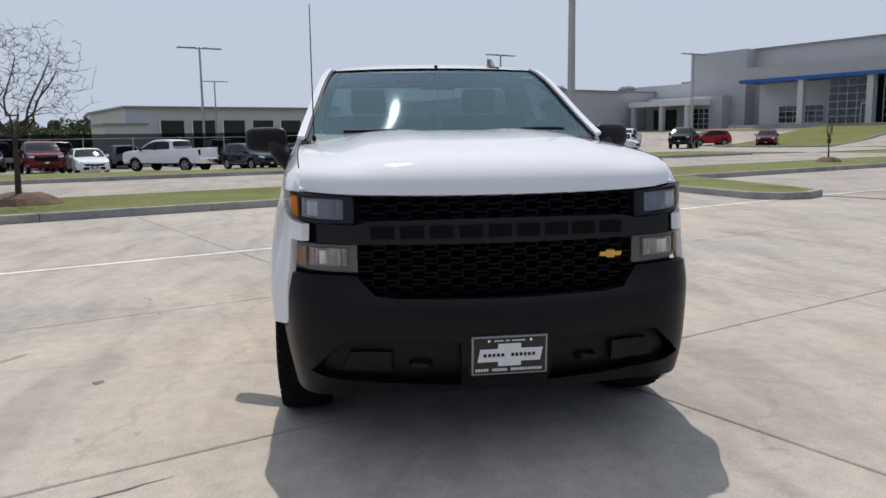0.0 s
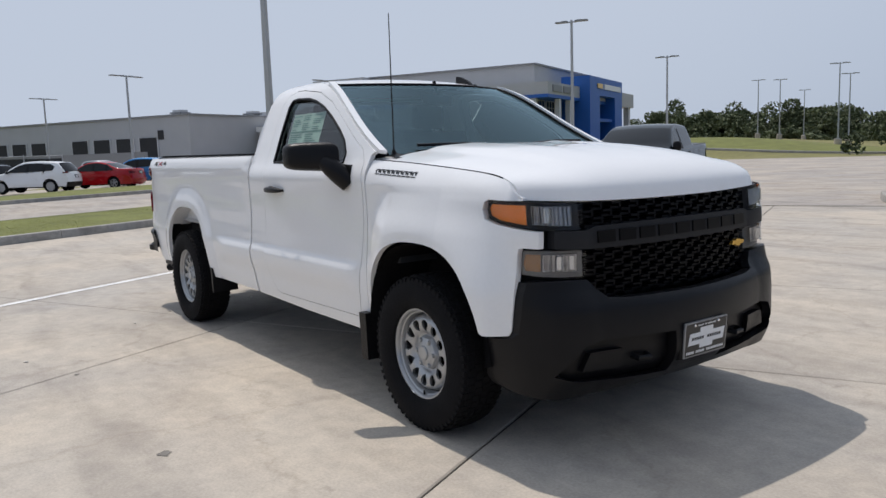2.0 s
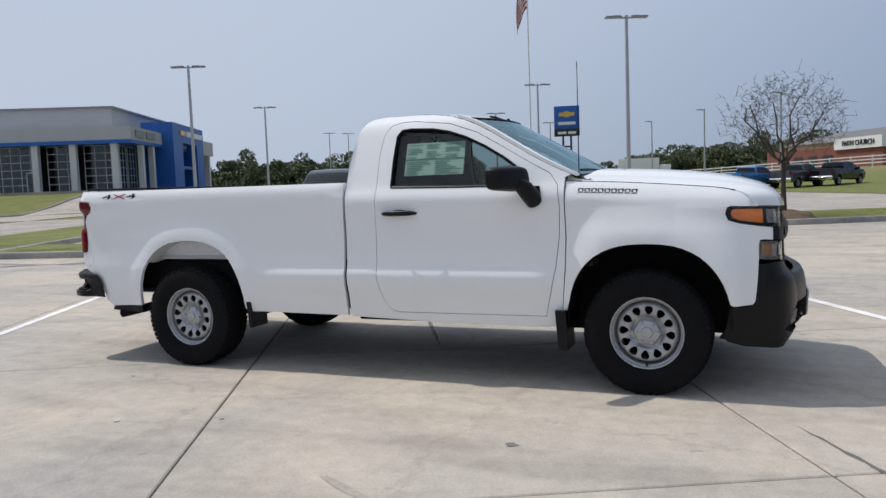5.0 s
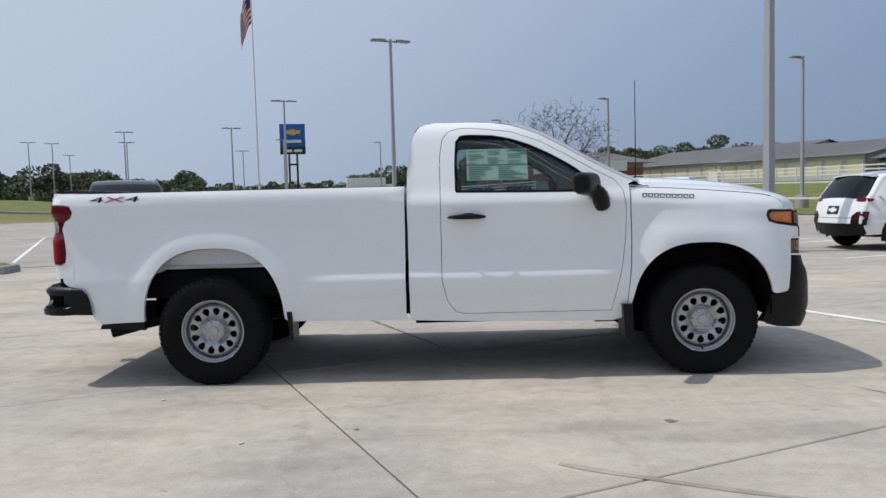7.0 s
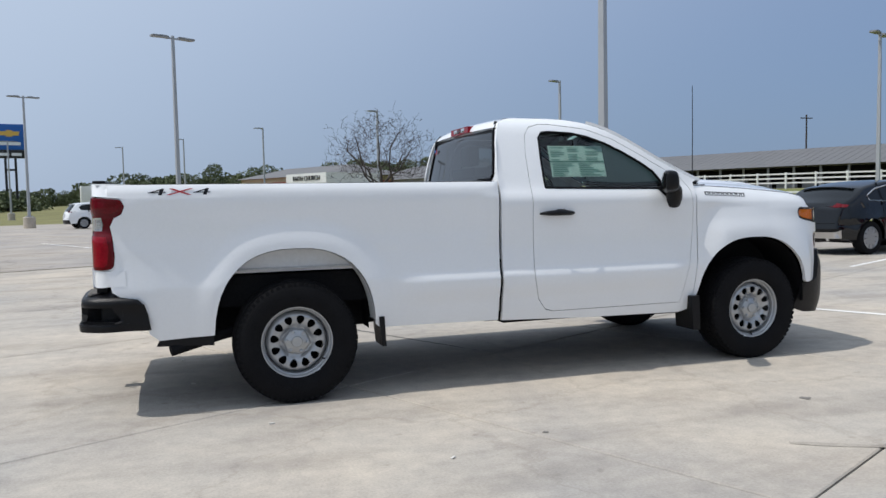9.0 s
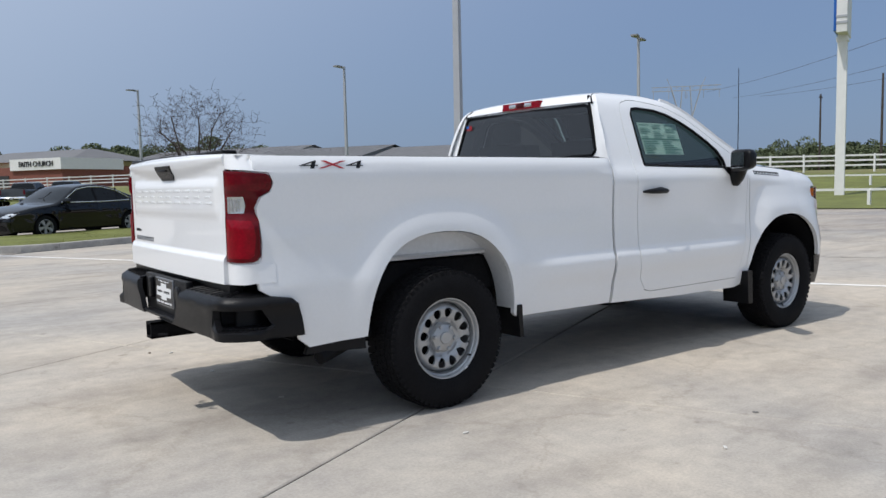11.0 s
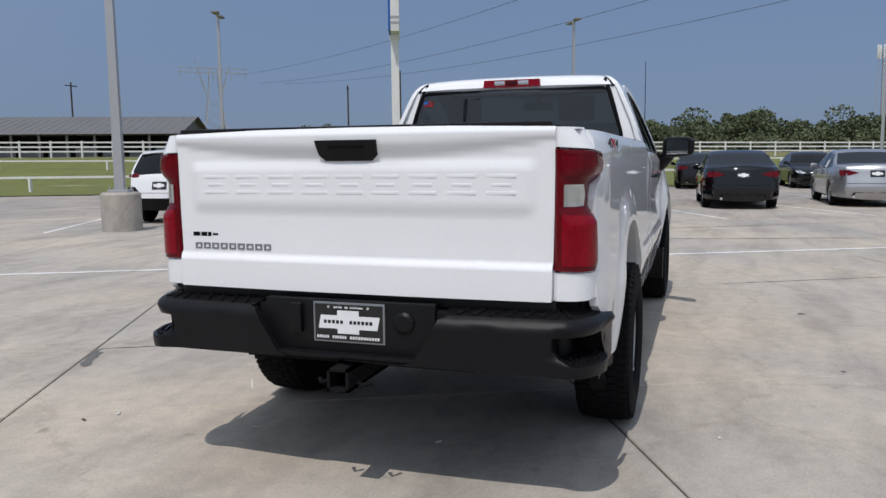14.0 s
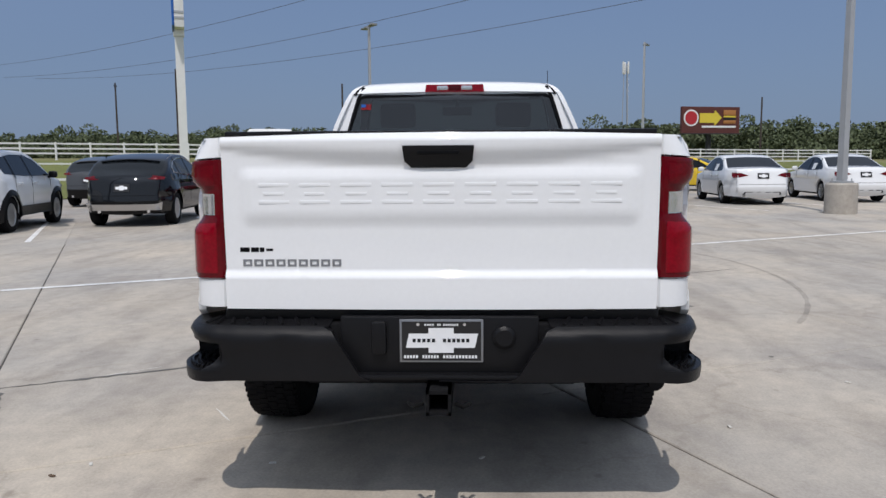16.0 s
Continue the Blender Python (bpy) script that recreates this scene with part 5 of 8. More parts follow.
# side badges
for sgn in (-1, 1):
    for i in range(9):
        x0 = 1.352 + i * 0.042
        y = -wing(x0, 1.285)[1]
        z = 1.297 - 0.002 * i
        bm = bmesh.new()
        for xa, xb, za, zb in ((0, 0.034, -0.014, -0.008), (0.003, 0.037, 0.009, 0.015), (0.001, 0.009, -0.008, 0.009), (0.028, 0.036, -0.008, 0.009)):
            ym = -wing(x0 + (xa + xb) / 2, z + (za + zb) / 2)[1]
            box(bm, x0 + xa, x0 + xb, sgn * (ym - 0.012), sgn * (ym + 0.003), z + za, z + zb)
        part("badge_block", bm, BADGE_GREY, truck, "dark grey badge block" if i == 0 else "")
    me = text_mesh("4X4", 0.058, 0.0015)
    xs = [v.co.x for v in me.vertices]
    for v in me.vertices:
        v.co.x = v.co.x * 3.7 + v.co.y * 0.35
    me.materials.append(DARKBAR)
    ob = new("decal", me)
    ob.parent = truck
    ob.matrix_local = pose(-2.45, sgn * (half_width(-2.45, 1.362) + 0.0005), 1.362, 84, 0, 0 if sgn < 0 else 180)
    tagged(ob, "grey and red four wheel drive decal")
    me = text_mesh("X", 0.058, 0.0022)
    for v in me.vertices:
        v.co.x = v.co.x * 3.7 + v.co.y * 0.35
    me.materials.append(BADGE_RED)
    o2 = new("red_letter", me)
    o2.parent = ob


# ---------------- the place ----------------
LOT = radians(25.6)
LU, LV = Vector((math.cos(LOT), math.sin(LOT), 0)), Vector((-math.sin(LOT), math.cos(LOT), 0))


def rise(x, y):
    """How the land lies away from the level car park."""
    a, b = x * math.cos(LOT) + y * math.sin(LOT), y * math.cos(LOT) - x * math.sin(LOT)
    h = 1.85 * smooth01(63, 82, b) * smooth01(10, -12, a)
    h -= 0.5 * smooth01(24, 46, -x) * smooth01(6, -6, y)
    h += 0.9 * smooth01(35, 80, 0.75 * x + 0.66 * y) + 1.0 * smooth01(38, 64, a)
    return h


def lot(a, b, z=0.0, land=True):
    """A place by metres along and across the car park's own axes, on the land."""
    p = LU * a + LV * b
    return Vector((p.x, p.y, z + (rise(p.x, p.y) if land else 0)))


def lot_pose(a, b, turn=0.0, z=0.0):
    p = lot(a, b, z)
    return pose(p.x, p.y, p.z, 0, 0, math.degrees(LOT) + turn)


def stained(name, color, dark, scale, rough=0.85, patch_scale=0.35, crack_tone=0.89):
    """Weathered paving: broad patches, blotches and fine grain."""
    m = bpy.data.materials.new(name)
    m.use_nodes = True
    nt = m.node_tree
    b = nt.nodes["Principled BSDF"]
    b.inputs["Roughness"].default_value = rough
    b.inputs["Specular IOR Level"].default_value = 0.35
    geo = nt.nodes.new("ShaderNodeNewGeometry")

    def noise_at(sc, det, rgh=0.55):
        n = nt.nodes.new("ShaderNodeTexNoise")
        n.inputs["Scale"].default_value, n.inputs["Detail"].default_value, n.inputs["Roughness"].default_value = sc, det, rgh
        nt.links.new(geo.outputs["Position"], n.inputs["Vector"])
        return n

    def ramp(src, lo, hi, c0, c1):
        r = nt.nodes.new("ShaderNodeValToRGB")
        r.color_ramp.elements[0].position, r.color_ramp.elements[1].position = lo, hi
        r.color_ramp.elements[0].color, r.color_ramp.elements[1].color = (*c0, 1), (*c1, 1)
        nt.links.new(src, r.inputs["Fac"])
        return r.outputs["Color"]

    def times(a, c):
        x = nt.nodes.new("ShaderNodeMix")
        x.data_type, x.blend_type = "RGBA", "MULTIPLY"
        x.inputs["Factor"].default_value = 1
        nt.links.new(a, x.inputs["A"])
        nt.links.new(c, x.inputs["B"])
        return x.outputs["Result"]
    broad = ramp(noise_at(patch_scale, 4).outputs["Fac"], 0.35, 0.65, (color[0] * 0.84, color[1] * 0.86, color[2] * 0.90), (color[0] * 1.09, color[1] * 1.05, color[2] * 1.0))
    blot = ramp(noise_at(1.7 * scale, 7, 0.7).outputs["Fac"], 0.30, 0.52, dark, (1, 1, 1))
    grain = ramp(noise_at(70, 3).outputs["Fac"], 0.3, 0.7, (0.89, 0.89, 0.89), (1.08, 1.08, 1.08))
    mottle = ramp(noise_at(8, 6, 0.65).outputs["Fac"], 0.32, 0.68, (0.88, 0.88, 0.885), (1.09, 1.085, 1.075))
    crack = nt.nodes.new("ShaderNodeTexVoronoi")
    crack.feature = "DISTANCE_TO_EDGE"
    crack.inputs["Scale"].default_value = 0.42
    warp = nt.nodes.new("ShaderNodeVectorMath")
    warp.operation = "MULTIPLY_ADD"
    warp.inputs[1].default_value = (0.9, 0.9, 0)
    nt.links.new(noise_at(1.2, 5, 0.7).outputs["Color"], warp.inputs[0])
    nt.links.new(geo.outputs["Position"], warp.inputs[2])
    nt.links.new(warp.outputs[0], crack.inputs["Vector"])
    hair = ramp(crack.outputs["Distance"], 0.0, 0.012, (crack_tone, crack_tone * 0.99, crack_tone * 0.98), (1, 1, 1))
    spots = ramp(noise_at(5.5, 2).outputs["Fac"], 0.22, 0.30, (0.70, 0.69, 0.68), (1, 1, 1))

    def scuffs(turn, long, wide):
        """Faint streaks that wheels have left along one way."""
        mp = nt.nodes.new("ShaderNodeMapping")
        mp.inputs["Rotation"].default_value = (0, 0, radians(turn))
        mp.inputs["Scale"].default_value = (long, wide, 1)
        nt.links.new(geo.outputs["Position"], mp.inputs["Vector"])
        n = nt.nodes.new("ShaderNodeTexNoise")
        n.inputs["Scale"].default_value, n.inputs["Detail"].default_value, n.inputs["Distortion"].default_value = 1.0, 6, 0.6
        nt.links.new(mp.outputs["Vector"], n.inputs["Vector"])
        return ramp(n.outputs["Fac"], 0.32, 0.52, (0.85, 0.845, 0.845), (1, 1, 1))
    col = times(times(times(times(times(broad, blot), grain), spots), mottle), hair)
    col = times(times(col, scuffs(-20, 0.55, 2.6)), scuffs(62, 0.5, 1.6))
    info = nt.nodes.new("ShaderNodeObjectInfo")
    tone = ramp(info.outputs["Random"], 0.0, 1.0, (0.95, 0.95, 0.95), (1.04, 1.035, 1.03))
    nt.links.new(times(col, tone), b.inputs["Base Color"])
    bp = nt.nodes.new("ShaderNodeBump")
    bp.inputs["Strength"].default_value, bp.inputs["Distance"].default_value = 0.25, 0.004
    nt.links.new(noise_at(120, 4).outputs["Fac"], bp.inputs["Height"])
    nt.links.new(bp.outputs[0], b.inputs["Normal"])
    return m


CONCRETE = stained("concrete", (0.468, 0.430, 0.374), (0.84, 0.84, 0.86), 0.5)
ROAD = stained("road_concrete", (0.415, 0.382, 0.342), (0.82, 0.81, 0.80), 0.3, crack_tone=0.70)
KERB = stained("kerb_concrete", (0.38, 0.37, 0.345), (0.75, 0.75, 0.76), 1.0)
JOINT = mat("joint_tar", (0.085, 0.080, 0.072), 0.9, 0, 0.3, 2, 30)
GRASS = mat("grass", (0.135, 0.148, 0.033), 0.95, 0, 0.42, 0.8, 16, 0.6)
FIELD = mat("dry_grass", (0.17, 0.16, 0.055), 0.95, 0, 0.35, 0.12, 2.0, 0.3)
BLADES = mat("grass_blades", (0.15, 0.165, 0.037), 0.9, 0, 0.25, 1.5, 20, 0, island=0.6)
LINE = stained("line_paint", (0.86, 0.86, 0.84), (0.80, 0.80, 0.79), 3.0, 0.7)
STUCCO = mat("grey_stucco", (0.46, 0.465, 0.475), 0.85, 0, 0.06, 0.4, 10, 0.2)
PALE_WALL = mat("pale_metal_panel", (0.58, 0.585, 0.59), 0.6, 0, 0.06, 0.3, 10)
GREY_TRIM = mat("grey_panel", (0.24, 0.245, 0.255), 0.5, 0, 0.05)
GALV = mat("galvanised_pole", (0.40, 0.41, 0.42), 0.45, 0.35, 0.08, 2, 40)
BARK = mat("bark", (0.055, 0.045, 0.038), 0.95, 0, 0.35, 5, 50, 0.8)
MULCH = mat("mulch", (0.13, 0.085, 0.055), 0.95, 0, 0.45, 4, 40, 0.9)
# distant haze is mixed into this colour: paler and bluer than the leaves
HAZED_LEAF = mat("hazed_leaf_clumps", (0.090, 0.112, 0.052), 0.8, 0, 0.40, 0.5, 6, 0, island=0.9)
LEAF_DARK = mat("shrub_leaves", (0.04, 0.06, 0.022), 0.75, 0, 0.5, 1, 10, 0, island=0.8)
FENCE_W = mat("white_fence_paint", (0.74, 0.74, 0.72), 0.55, 0, 0.06)
METAL_ROOF = mat("weathered_metal_roof", (0.155, 0.152, 0.152), 0.6, 0.2, 0.10, 0.15, 3)
CREAM = mat("cream_panel", (0.62, 0.58, 0.36), 0.7, 0, 0.08, 0.3, 5)
BRICKRED = mat("brick_red", (0.20, 0.07, 0.05), 0.85, 0, 0.2, 2, 20)
# near-black: paints in shaded room depths; also dark doors and sign steel
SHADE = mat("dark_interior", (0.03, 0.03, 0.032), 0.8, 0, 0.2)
BUILD_GLASS = glass_mat("building_glass", (0.75, 0.85, 0.85), 0.35)

# ground and roads
xs = [-900, -500, -300, -200, -150] + list(range(-120, 121, 6)) + [150, 200, 300, 500, 900]
bm = bmesh.new()
gv = [[bm.verts.new((x, y, rise(x, y) - 0.03)) for x in xs] for y in xs]
for j in range(len(xs) - 1):
    for i in range(len(xs) - 1):
        bm.faces.new((gv[j][i], gv[j][i + 1], gv[j + 1][i + 1], gv[j + 1][i]))
tagged(part("ground", bm, FIELD), "dry green and tan grassland reaching the horizon", "ground", kind="structure")


def sheet(name, pts_ab, mat_, z, label, cat, step=6.0, lip=0.0):
    """A level strip of land in lot metres (a0, a1, b0, b1) that follows the land."""
    a0, a1, b0, b1 = pts_ab
    na, nb = max(1, round((a1 - a0) / step)), max(1, round((b1 - b0) / step))
    bm = bmesh.new()
    g = [[bm.verts.new(lot(a0 + (a1 - a0) * i / na, b0 + (b1 - b0) * j / nb, z)) for i in range(na + 1)] for j in range(nb + 1)]
    for j in range(nb):
        for i in range(na):
            bm.faces.new((g[j][i], g[j][i + 1], g[j + 1][i + 1], g[j + 1][i]))
    return tagged(part(name, bm, mat_), label, cat, kind="structure")


sheet("pavement_apron", (-10.2, 26, -60, 13.2), JOINT, -0.012, "dark tarred joints between concrete slabs", "pavement")
sheet("road", (-24.3, -14.4, -90, 46), ROAD, 0.0, "pale concrete drive between two lawns", "road")
sheet("car_park_west", (-62, -30.5, -80, 70), ROAD, 0.0, "concrete car park behind the lawns", "pavement")
sheet("car_park_north", (-14.4, 60, 13.2, 62), ROAD, -0.004, "concrete aisles and car park", "pavement")
sheet("plaza", (-90, -24.3, 46, 130), ROAD, 0.004, "pale concrete plaza before the showroom", "pavement")
sheet("car_park_row", (9, 36, -60, 13.2), ROAD, -0.006, "concrete parking bays", "pavement")


# lawns inside kerbs
def lawn(name, outline, label, blades=0, mat_=None):
    """A raised bed: a bevelled kerb round a slightly crowned lawn; outline in lot metres."""
    n = len(outline)
    parent = thing(name, label, "lawn", kind="structure")
    inner = grown(outline, -0.16)
    for i in range(n):
        (a0, b0), (a1, b1) = outline[i], outline[(i + 1) % n]
        (c0, d0), (c1, d1) = inner[i], inner[(i + 1) % n]
        length = math.hypot(a1 - a0, b1 - b0)
        m = max(1, round(length / 3.05))
        for k in range(m):
            g0 = (0.006 if length > 1.5 else 0.0) / max(length, 0.1)
            s0, s1 = k / m + g0, (k + 1) / m - g0
            bm = bmesh.new()
            ring = []
            for s in (s0, s1):
                oa, ob = a0 + (a1 - a0) * s, b0 + (b1 - b0) * s
                ia, ib = c0 + (c1 - c0) * s, d0 + (d1 - d0) * s
                mix = lambda t: (oa + (ia - oa) * t, ob + (ib - ob) * t)
                ring.append([bm.verts.new(lot(*mix(t), z)) for t, z in ((0, -0.05), (0.06, 0.11), (0.16, 0.145), (0.3, 0.152), (1, 0.152), (1, -0.05))])
            for q in range(5):
                bm.faces.new((ring[0][q], ring[0][q + 1], ring[1][q + 1], ring[1][q]))
            bm.faces.new(ring[0][::-1])
            bm.faces.new(ring[1])
            part("kerb", bm, KERB, parent)
    bm = bmesh.new()
    lp = [bm.verts.new((a, b, 0)) for a, b in grown(outline, -0.15)]
    f = bm.faces.new(lp)
    bmesh.ops.triangulate(bm, faces=[f])
    for axis in (0, 1):
        lo, hi = min(v.co[axis] for v in bm.verts), max(v.co[axis] for v in bm.verts)
        k = math.ceil(lo / 1.5)
        while k * 1.5 < hi:
            co, no = [0, 0, 0], [0, 0, 0]
            co[axis], no[axis] = k * 1.5, 1
            bmesh.ops.bisect_plane(bm, geom=bm.verts[:] + bm.edges[:] + bm.faces[:], plane_co=co, plane_no=no, dist=1e-5)
            k += 1
    for v in bm.verts:
        v.co = lot(v.co.x, v.co.y, 0.15 + 0.02 * noise.noise(Vector((v.co.x * 0.5, v.co.y * 0.5, 0))))
    part("turf", bm, mat_ or GRASS, parent)
    return parent


def round_end(a0, a1, b0, b1, r):
    return rounded(a0, a1, b0, b1, r, 6)


lawn("lawn_near", round_end(-14.4, -10.2, -70, 36.5, 1.6), "long mown lawn strip inside a concrete kerb")
lawn("lawn_middle", round_end(-30.4, -24.3, -70, 41, 2.0), "second mown lawn strip beyond the drive")
lawn("island_west", [(-4.9, 11.2), (-4.35, 11.5), (-4.1, 12.1), (-4.3, 12.9), (-5.2, 13.5), (-10.15, 15.6), (-10.15, 12.5)], "kerbed grass island with a rounded tip")
lawn("island_north", round_end(3.6, 19.2, 13.0, 17.2, 1.5), "kerbed grass island with a young tree")
lawn("lawn_plaza", round_end(-44, -33, 60, 96, 2.5), "mown lawn before the showroom")
lawn("lawn_far", [(-34, 80), (-20, 74), (-2, 70), (12, 68), (12, 92), (-34, 92)], "wide mown verge with shrubs")
sheet("meadow", (27, 62, -80, 70), GRASS, 0.03, "mown green paddock behind a white fence", "lawn")


def blades(name, a0, a1, b0, b1, count, label, seed):
    """Short mown blades that break up the lawn's surface."""
    r = np.random.default_rng(seed)
    a, b = r.uniform(a0, a1, count), r.uniform(b0, b1, count)
    th, h, w = r.uniform(0, 2 * math.pi, count), r.uniform(0.003, 0.009, count), r.uniform(0.006, 0.014, count)
    vs, fs = [], []
    for i in range(count):
        p = lot(a[i], b[i], 0.15)
        dx, dy = math.cos(th[i]) * w[i], math.sin(th[i]) * w[i]
        k = len(vs)
        vs += [(p.x - dx, p.y - dy, p.z), (p.x + dx, p.y + dy, p.z), (p.x + dy * 1.5, p.y - dx * 1.5, p.z + h[i])]
        fs.append((k, k + 1, k + 2))
    me = bpy.data.meshes.new(name)
    me.from_pydata(vs, [], fs)
    me.materials.append(BLADES)
    tagged(new(name, me), label, "grass", kind="stuff")


blades("grass_near", -14.2, -10.4, -14, 16, 42000, "short mown grass blades", 1)
blades("grass_island", 4.6, 18.4, 13.3, 16.8, 22000, "short mown grass blades on the island", 2)
blades("grass_tip", -9.5, -5.0, 12.6, 13.2, 3000, "short mown grass blades on the island tip", 3)


# painted lines
def stripe(p, q, w, z=0.004):
    (a0, b0), (a1, b1) = p, q
    d = Vector((a1 - a0, b1 - b0)).normalized()
    n = Vector((-d.y, d.x)) * w / 2
    bm = bmesh.new()
    k = max(1, round(math.hypot(a1 - a0, b1 - b0) / 2))
    rows = []
    for i in range(k + 1):
        a, b = a0 + (a1 - a0) * i / k, b0 + (b1 - b0) * i / k
        rows.append((bm.verts.new(lot(a + n.x, b + n.y, z)), bm.verts.new(lot(a - n.x, b - n.y, z))))
    for r0, r1 in zip(rows, rows[1:]):
        bm.faces.new((r0[0], r0[1], r1[1], r1[0]))
    return tagged(part("painted_line", bm, LINE), "worn white painted parking line on concrete", "painted line", "painted lines", "structure")


stripe((-4.45, -7.0), (-4.45, 30), 0.10)
stripe((3.72, 13.0), (4.48, -14), 0.11)
stripe((4.15, 26), (4.1, 17.6), 0.10)
for b in (-19.6, -16.4, -13.2, -10.0, -6.6, -3.2, 0.4, 3.7, 7.0):
    stripe((9.6, b), (14.6, b), 0.09)
for b in range(-20, 60, 3):
    stripe((-40, b), (-35, b), 0.09, 0.006)


# ---------------- lamp posts and poles ----------------
def lamp_post(x, y, heads, turn, reach=0.95, h=8.6, base=0.74):
    """A square tapered post on a round concrete base, with flat lamp heads on short arms."""
    z0 = rise(x, y)
    t = thing("lamp_post", "grey steel car park lamp post on a round concrete base" if base else "grey steel car park lamp post", "lamp post", pose(x, y, z0, 0, 0, turn), "car park lamp posts")
    if base:
        bm = bmesh.new()
        lathe(bm, [(0.0, -0.05), (base / 2, -0.05), (base / 2, 0.70), (base / 2 - 0.03, 0.74), (0.0, 0.745)], 28, "z")
        part("concrete_base", bm, CONCRETE, t)
    bm = bmesh.new()
    box(bm, -0.19, 0.19, -0.19, 0.19, 0.73, 0.79, 0.01)
    for sx in (-1, 1):
        for sy in (-1, 1):
            tube(bm, [(sx * 0.15, sy * 0.15, 0.74), (sx * 0.15, sy * 0.15, 0.85)], 0.014, 6)
    part("foot_plate", bm, GALV, t)
    bm = bmesh.new()
    a = [bm.verts.new((sx * 0.085, sy * 0.085, 0.78)) for sx, sy in ((-1, -1), (1, -1), (1, 1), (-1, 1))]
    b = [bm.verts.new((sx * 0.055, sy * 0.055, h + 0.02)) for sx, sy in ((-1, -1), (1, -1), (1, 1), (-1, 1))]
    for i in range(4):
        bm.faces.new((a[i], a[(i + 1) % 4], b[(i + 1) % 4], b[i]))
    bm.faces.new(b)
    part("post", bm, GALV, t, smooth=False)
    for ang in heads:
        bm = bmesh.new()
        r = Matrix.Rotation(radians(ang), 4, "Z")
        vs = box(bm, 0.04, 0.32, -0.035, 0.035, h - 0.13, h - 0.06, 0.0)
        bmesh.ops.transform(bm, matrix=r, verts=vs)
        part("arm", bm, GALV, t, smooth=False)
        bm = bmesh.new()
        prism(bm, [(0.22, -0.13), (reach - 0.1, -0.20), (reach, -0.15), (reach, 0.15), (reach - 0.1, 0.20), (0.22, 0.13)], h - 0.10, h - 0.03, axis="z")
        prism(bm, [(0.26, -0.07), (0.6, -0.10), (0.6, 0.10), (0.26, 0.07)], h - 0.03, h + 0.005, axis="z")
        bmesh.ops.transform(bm, matrix=r, verts=bm.verts)
        part("lamp_head", bm, GREY_TRIM, t)
    return t


two = (0, 180)
for x, y, hd, tn in ((6.43, 9.33, two, 25), (-16.0, 6.2, two, 25), (13.25, -9.05, two, 25), (-2.75, 29.8, two, 25), (-27.1, 29.9, two, 25), (-36.2, 50.4, two, 25), (-12.3, 50.6, two, 25), (-22.0, 70.7, two, 25), (20.0, 38.0, (0,), 205),
                     (12.6, 56.1, (0,), 205), (28.0, 21.7, two, 25), (36.5, 5.4, two, 25), (43.8, -10.9, (0,), -20), (-54.1, -10.0, two, 115), (-88.0, -13.8, two, 115), (-63.7, 14.7, two, 115), (-62.6, 32.6, two, 115), (-89.8, 12.6, two, 115), (-36.2, 78.7, two, 25),
                     (-41.5, 91.8, two, 25), (-57.3, 103.7, two, 25), (-67.0, 128.1, two, 25), (-20.7, 88.6, two, 25), (-10.3, 104.5, (0,), 205), (5.0, 73.2, (0,), 205), (-2.6, 89.0, (0,), 205), (-31.6, 110, two, 25), (-60.5, 103.3, two, 25)):
    lamp_post(x, y, hd, tn, 1.6 if tn == 115 else 0.95)


def pole(name, label, x, y, h, r, mat_=None, arms=()):
    z = rise(x, y)
    t = thing(name, label, "pole", pose(x, y, z, 0, 0, 0), "utility poles")
    bm = bmesh.new()
    tube(bm, [(0, 0, -0.2), (0, 0, h)], [r, r * 0.7], 8)
    part("pole_shaft", bm, mat_ or BARK, t)
    for ha, w in arms:
        part("cross_arm", boxed(-w / 2, w / 2, -0.06, 0.06, ha - 0.07, ha + 0.07), mat_ or BARK, t)
    return t


pole("utility_pole", "weathered wooden utility pole with a cross arm", 84.5, 85.5, 11, 0.15, arms=((10.5, 2.2),))
pole("utility_pole", "weathered wooden utility pole", 96, 47, 10, 0.15, arms=((9.6, 0.8),))
pole("utility_pole", "weathered wooden utility pole beyond the fence", 86, 35.0, 10.5, 0.16)
pole("utility_pole", "weathered wooden utility pole beyond the fence", 85, 15, 8.5, 0.14)
pole("utility_pole", "weathered wooden utility pole beyond the paddock", 95, -37, 8, 0.14)
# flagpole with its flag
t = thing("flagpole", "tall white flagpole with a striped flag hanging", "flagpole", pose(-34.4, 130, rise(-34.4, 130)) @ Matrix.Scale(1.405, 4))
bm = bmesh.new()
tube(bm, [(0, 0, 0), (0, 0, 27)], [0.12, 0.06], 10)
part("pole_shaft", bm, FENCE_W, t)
FLAG_R = mat("flag_red", (0.42, 0.03, 0.05), 0.8, 0, 0.1)
FLAG_W = mat("flag_white", (0.72, 0.72, 0.72), 0.8, 0, 0.1)
FLAG_B = mat("flag_blue", (0.03, 0.05, 0.20), 0.8, 0, 0.1)
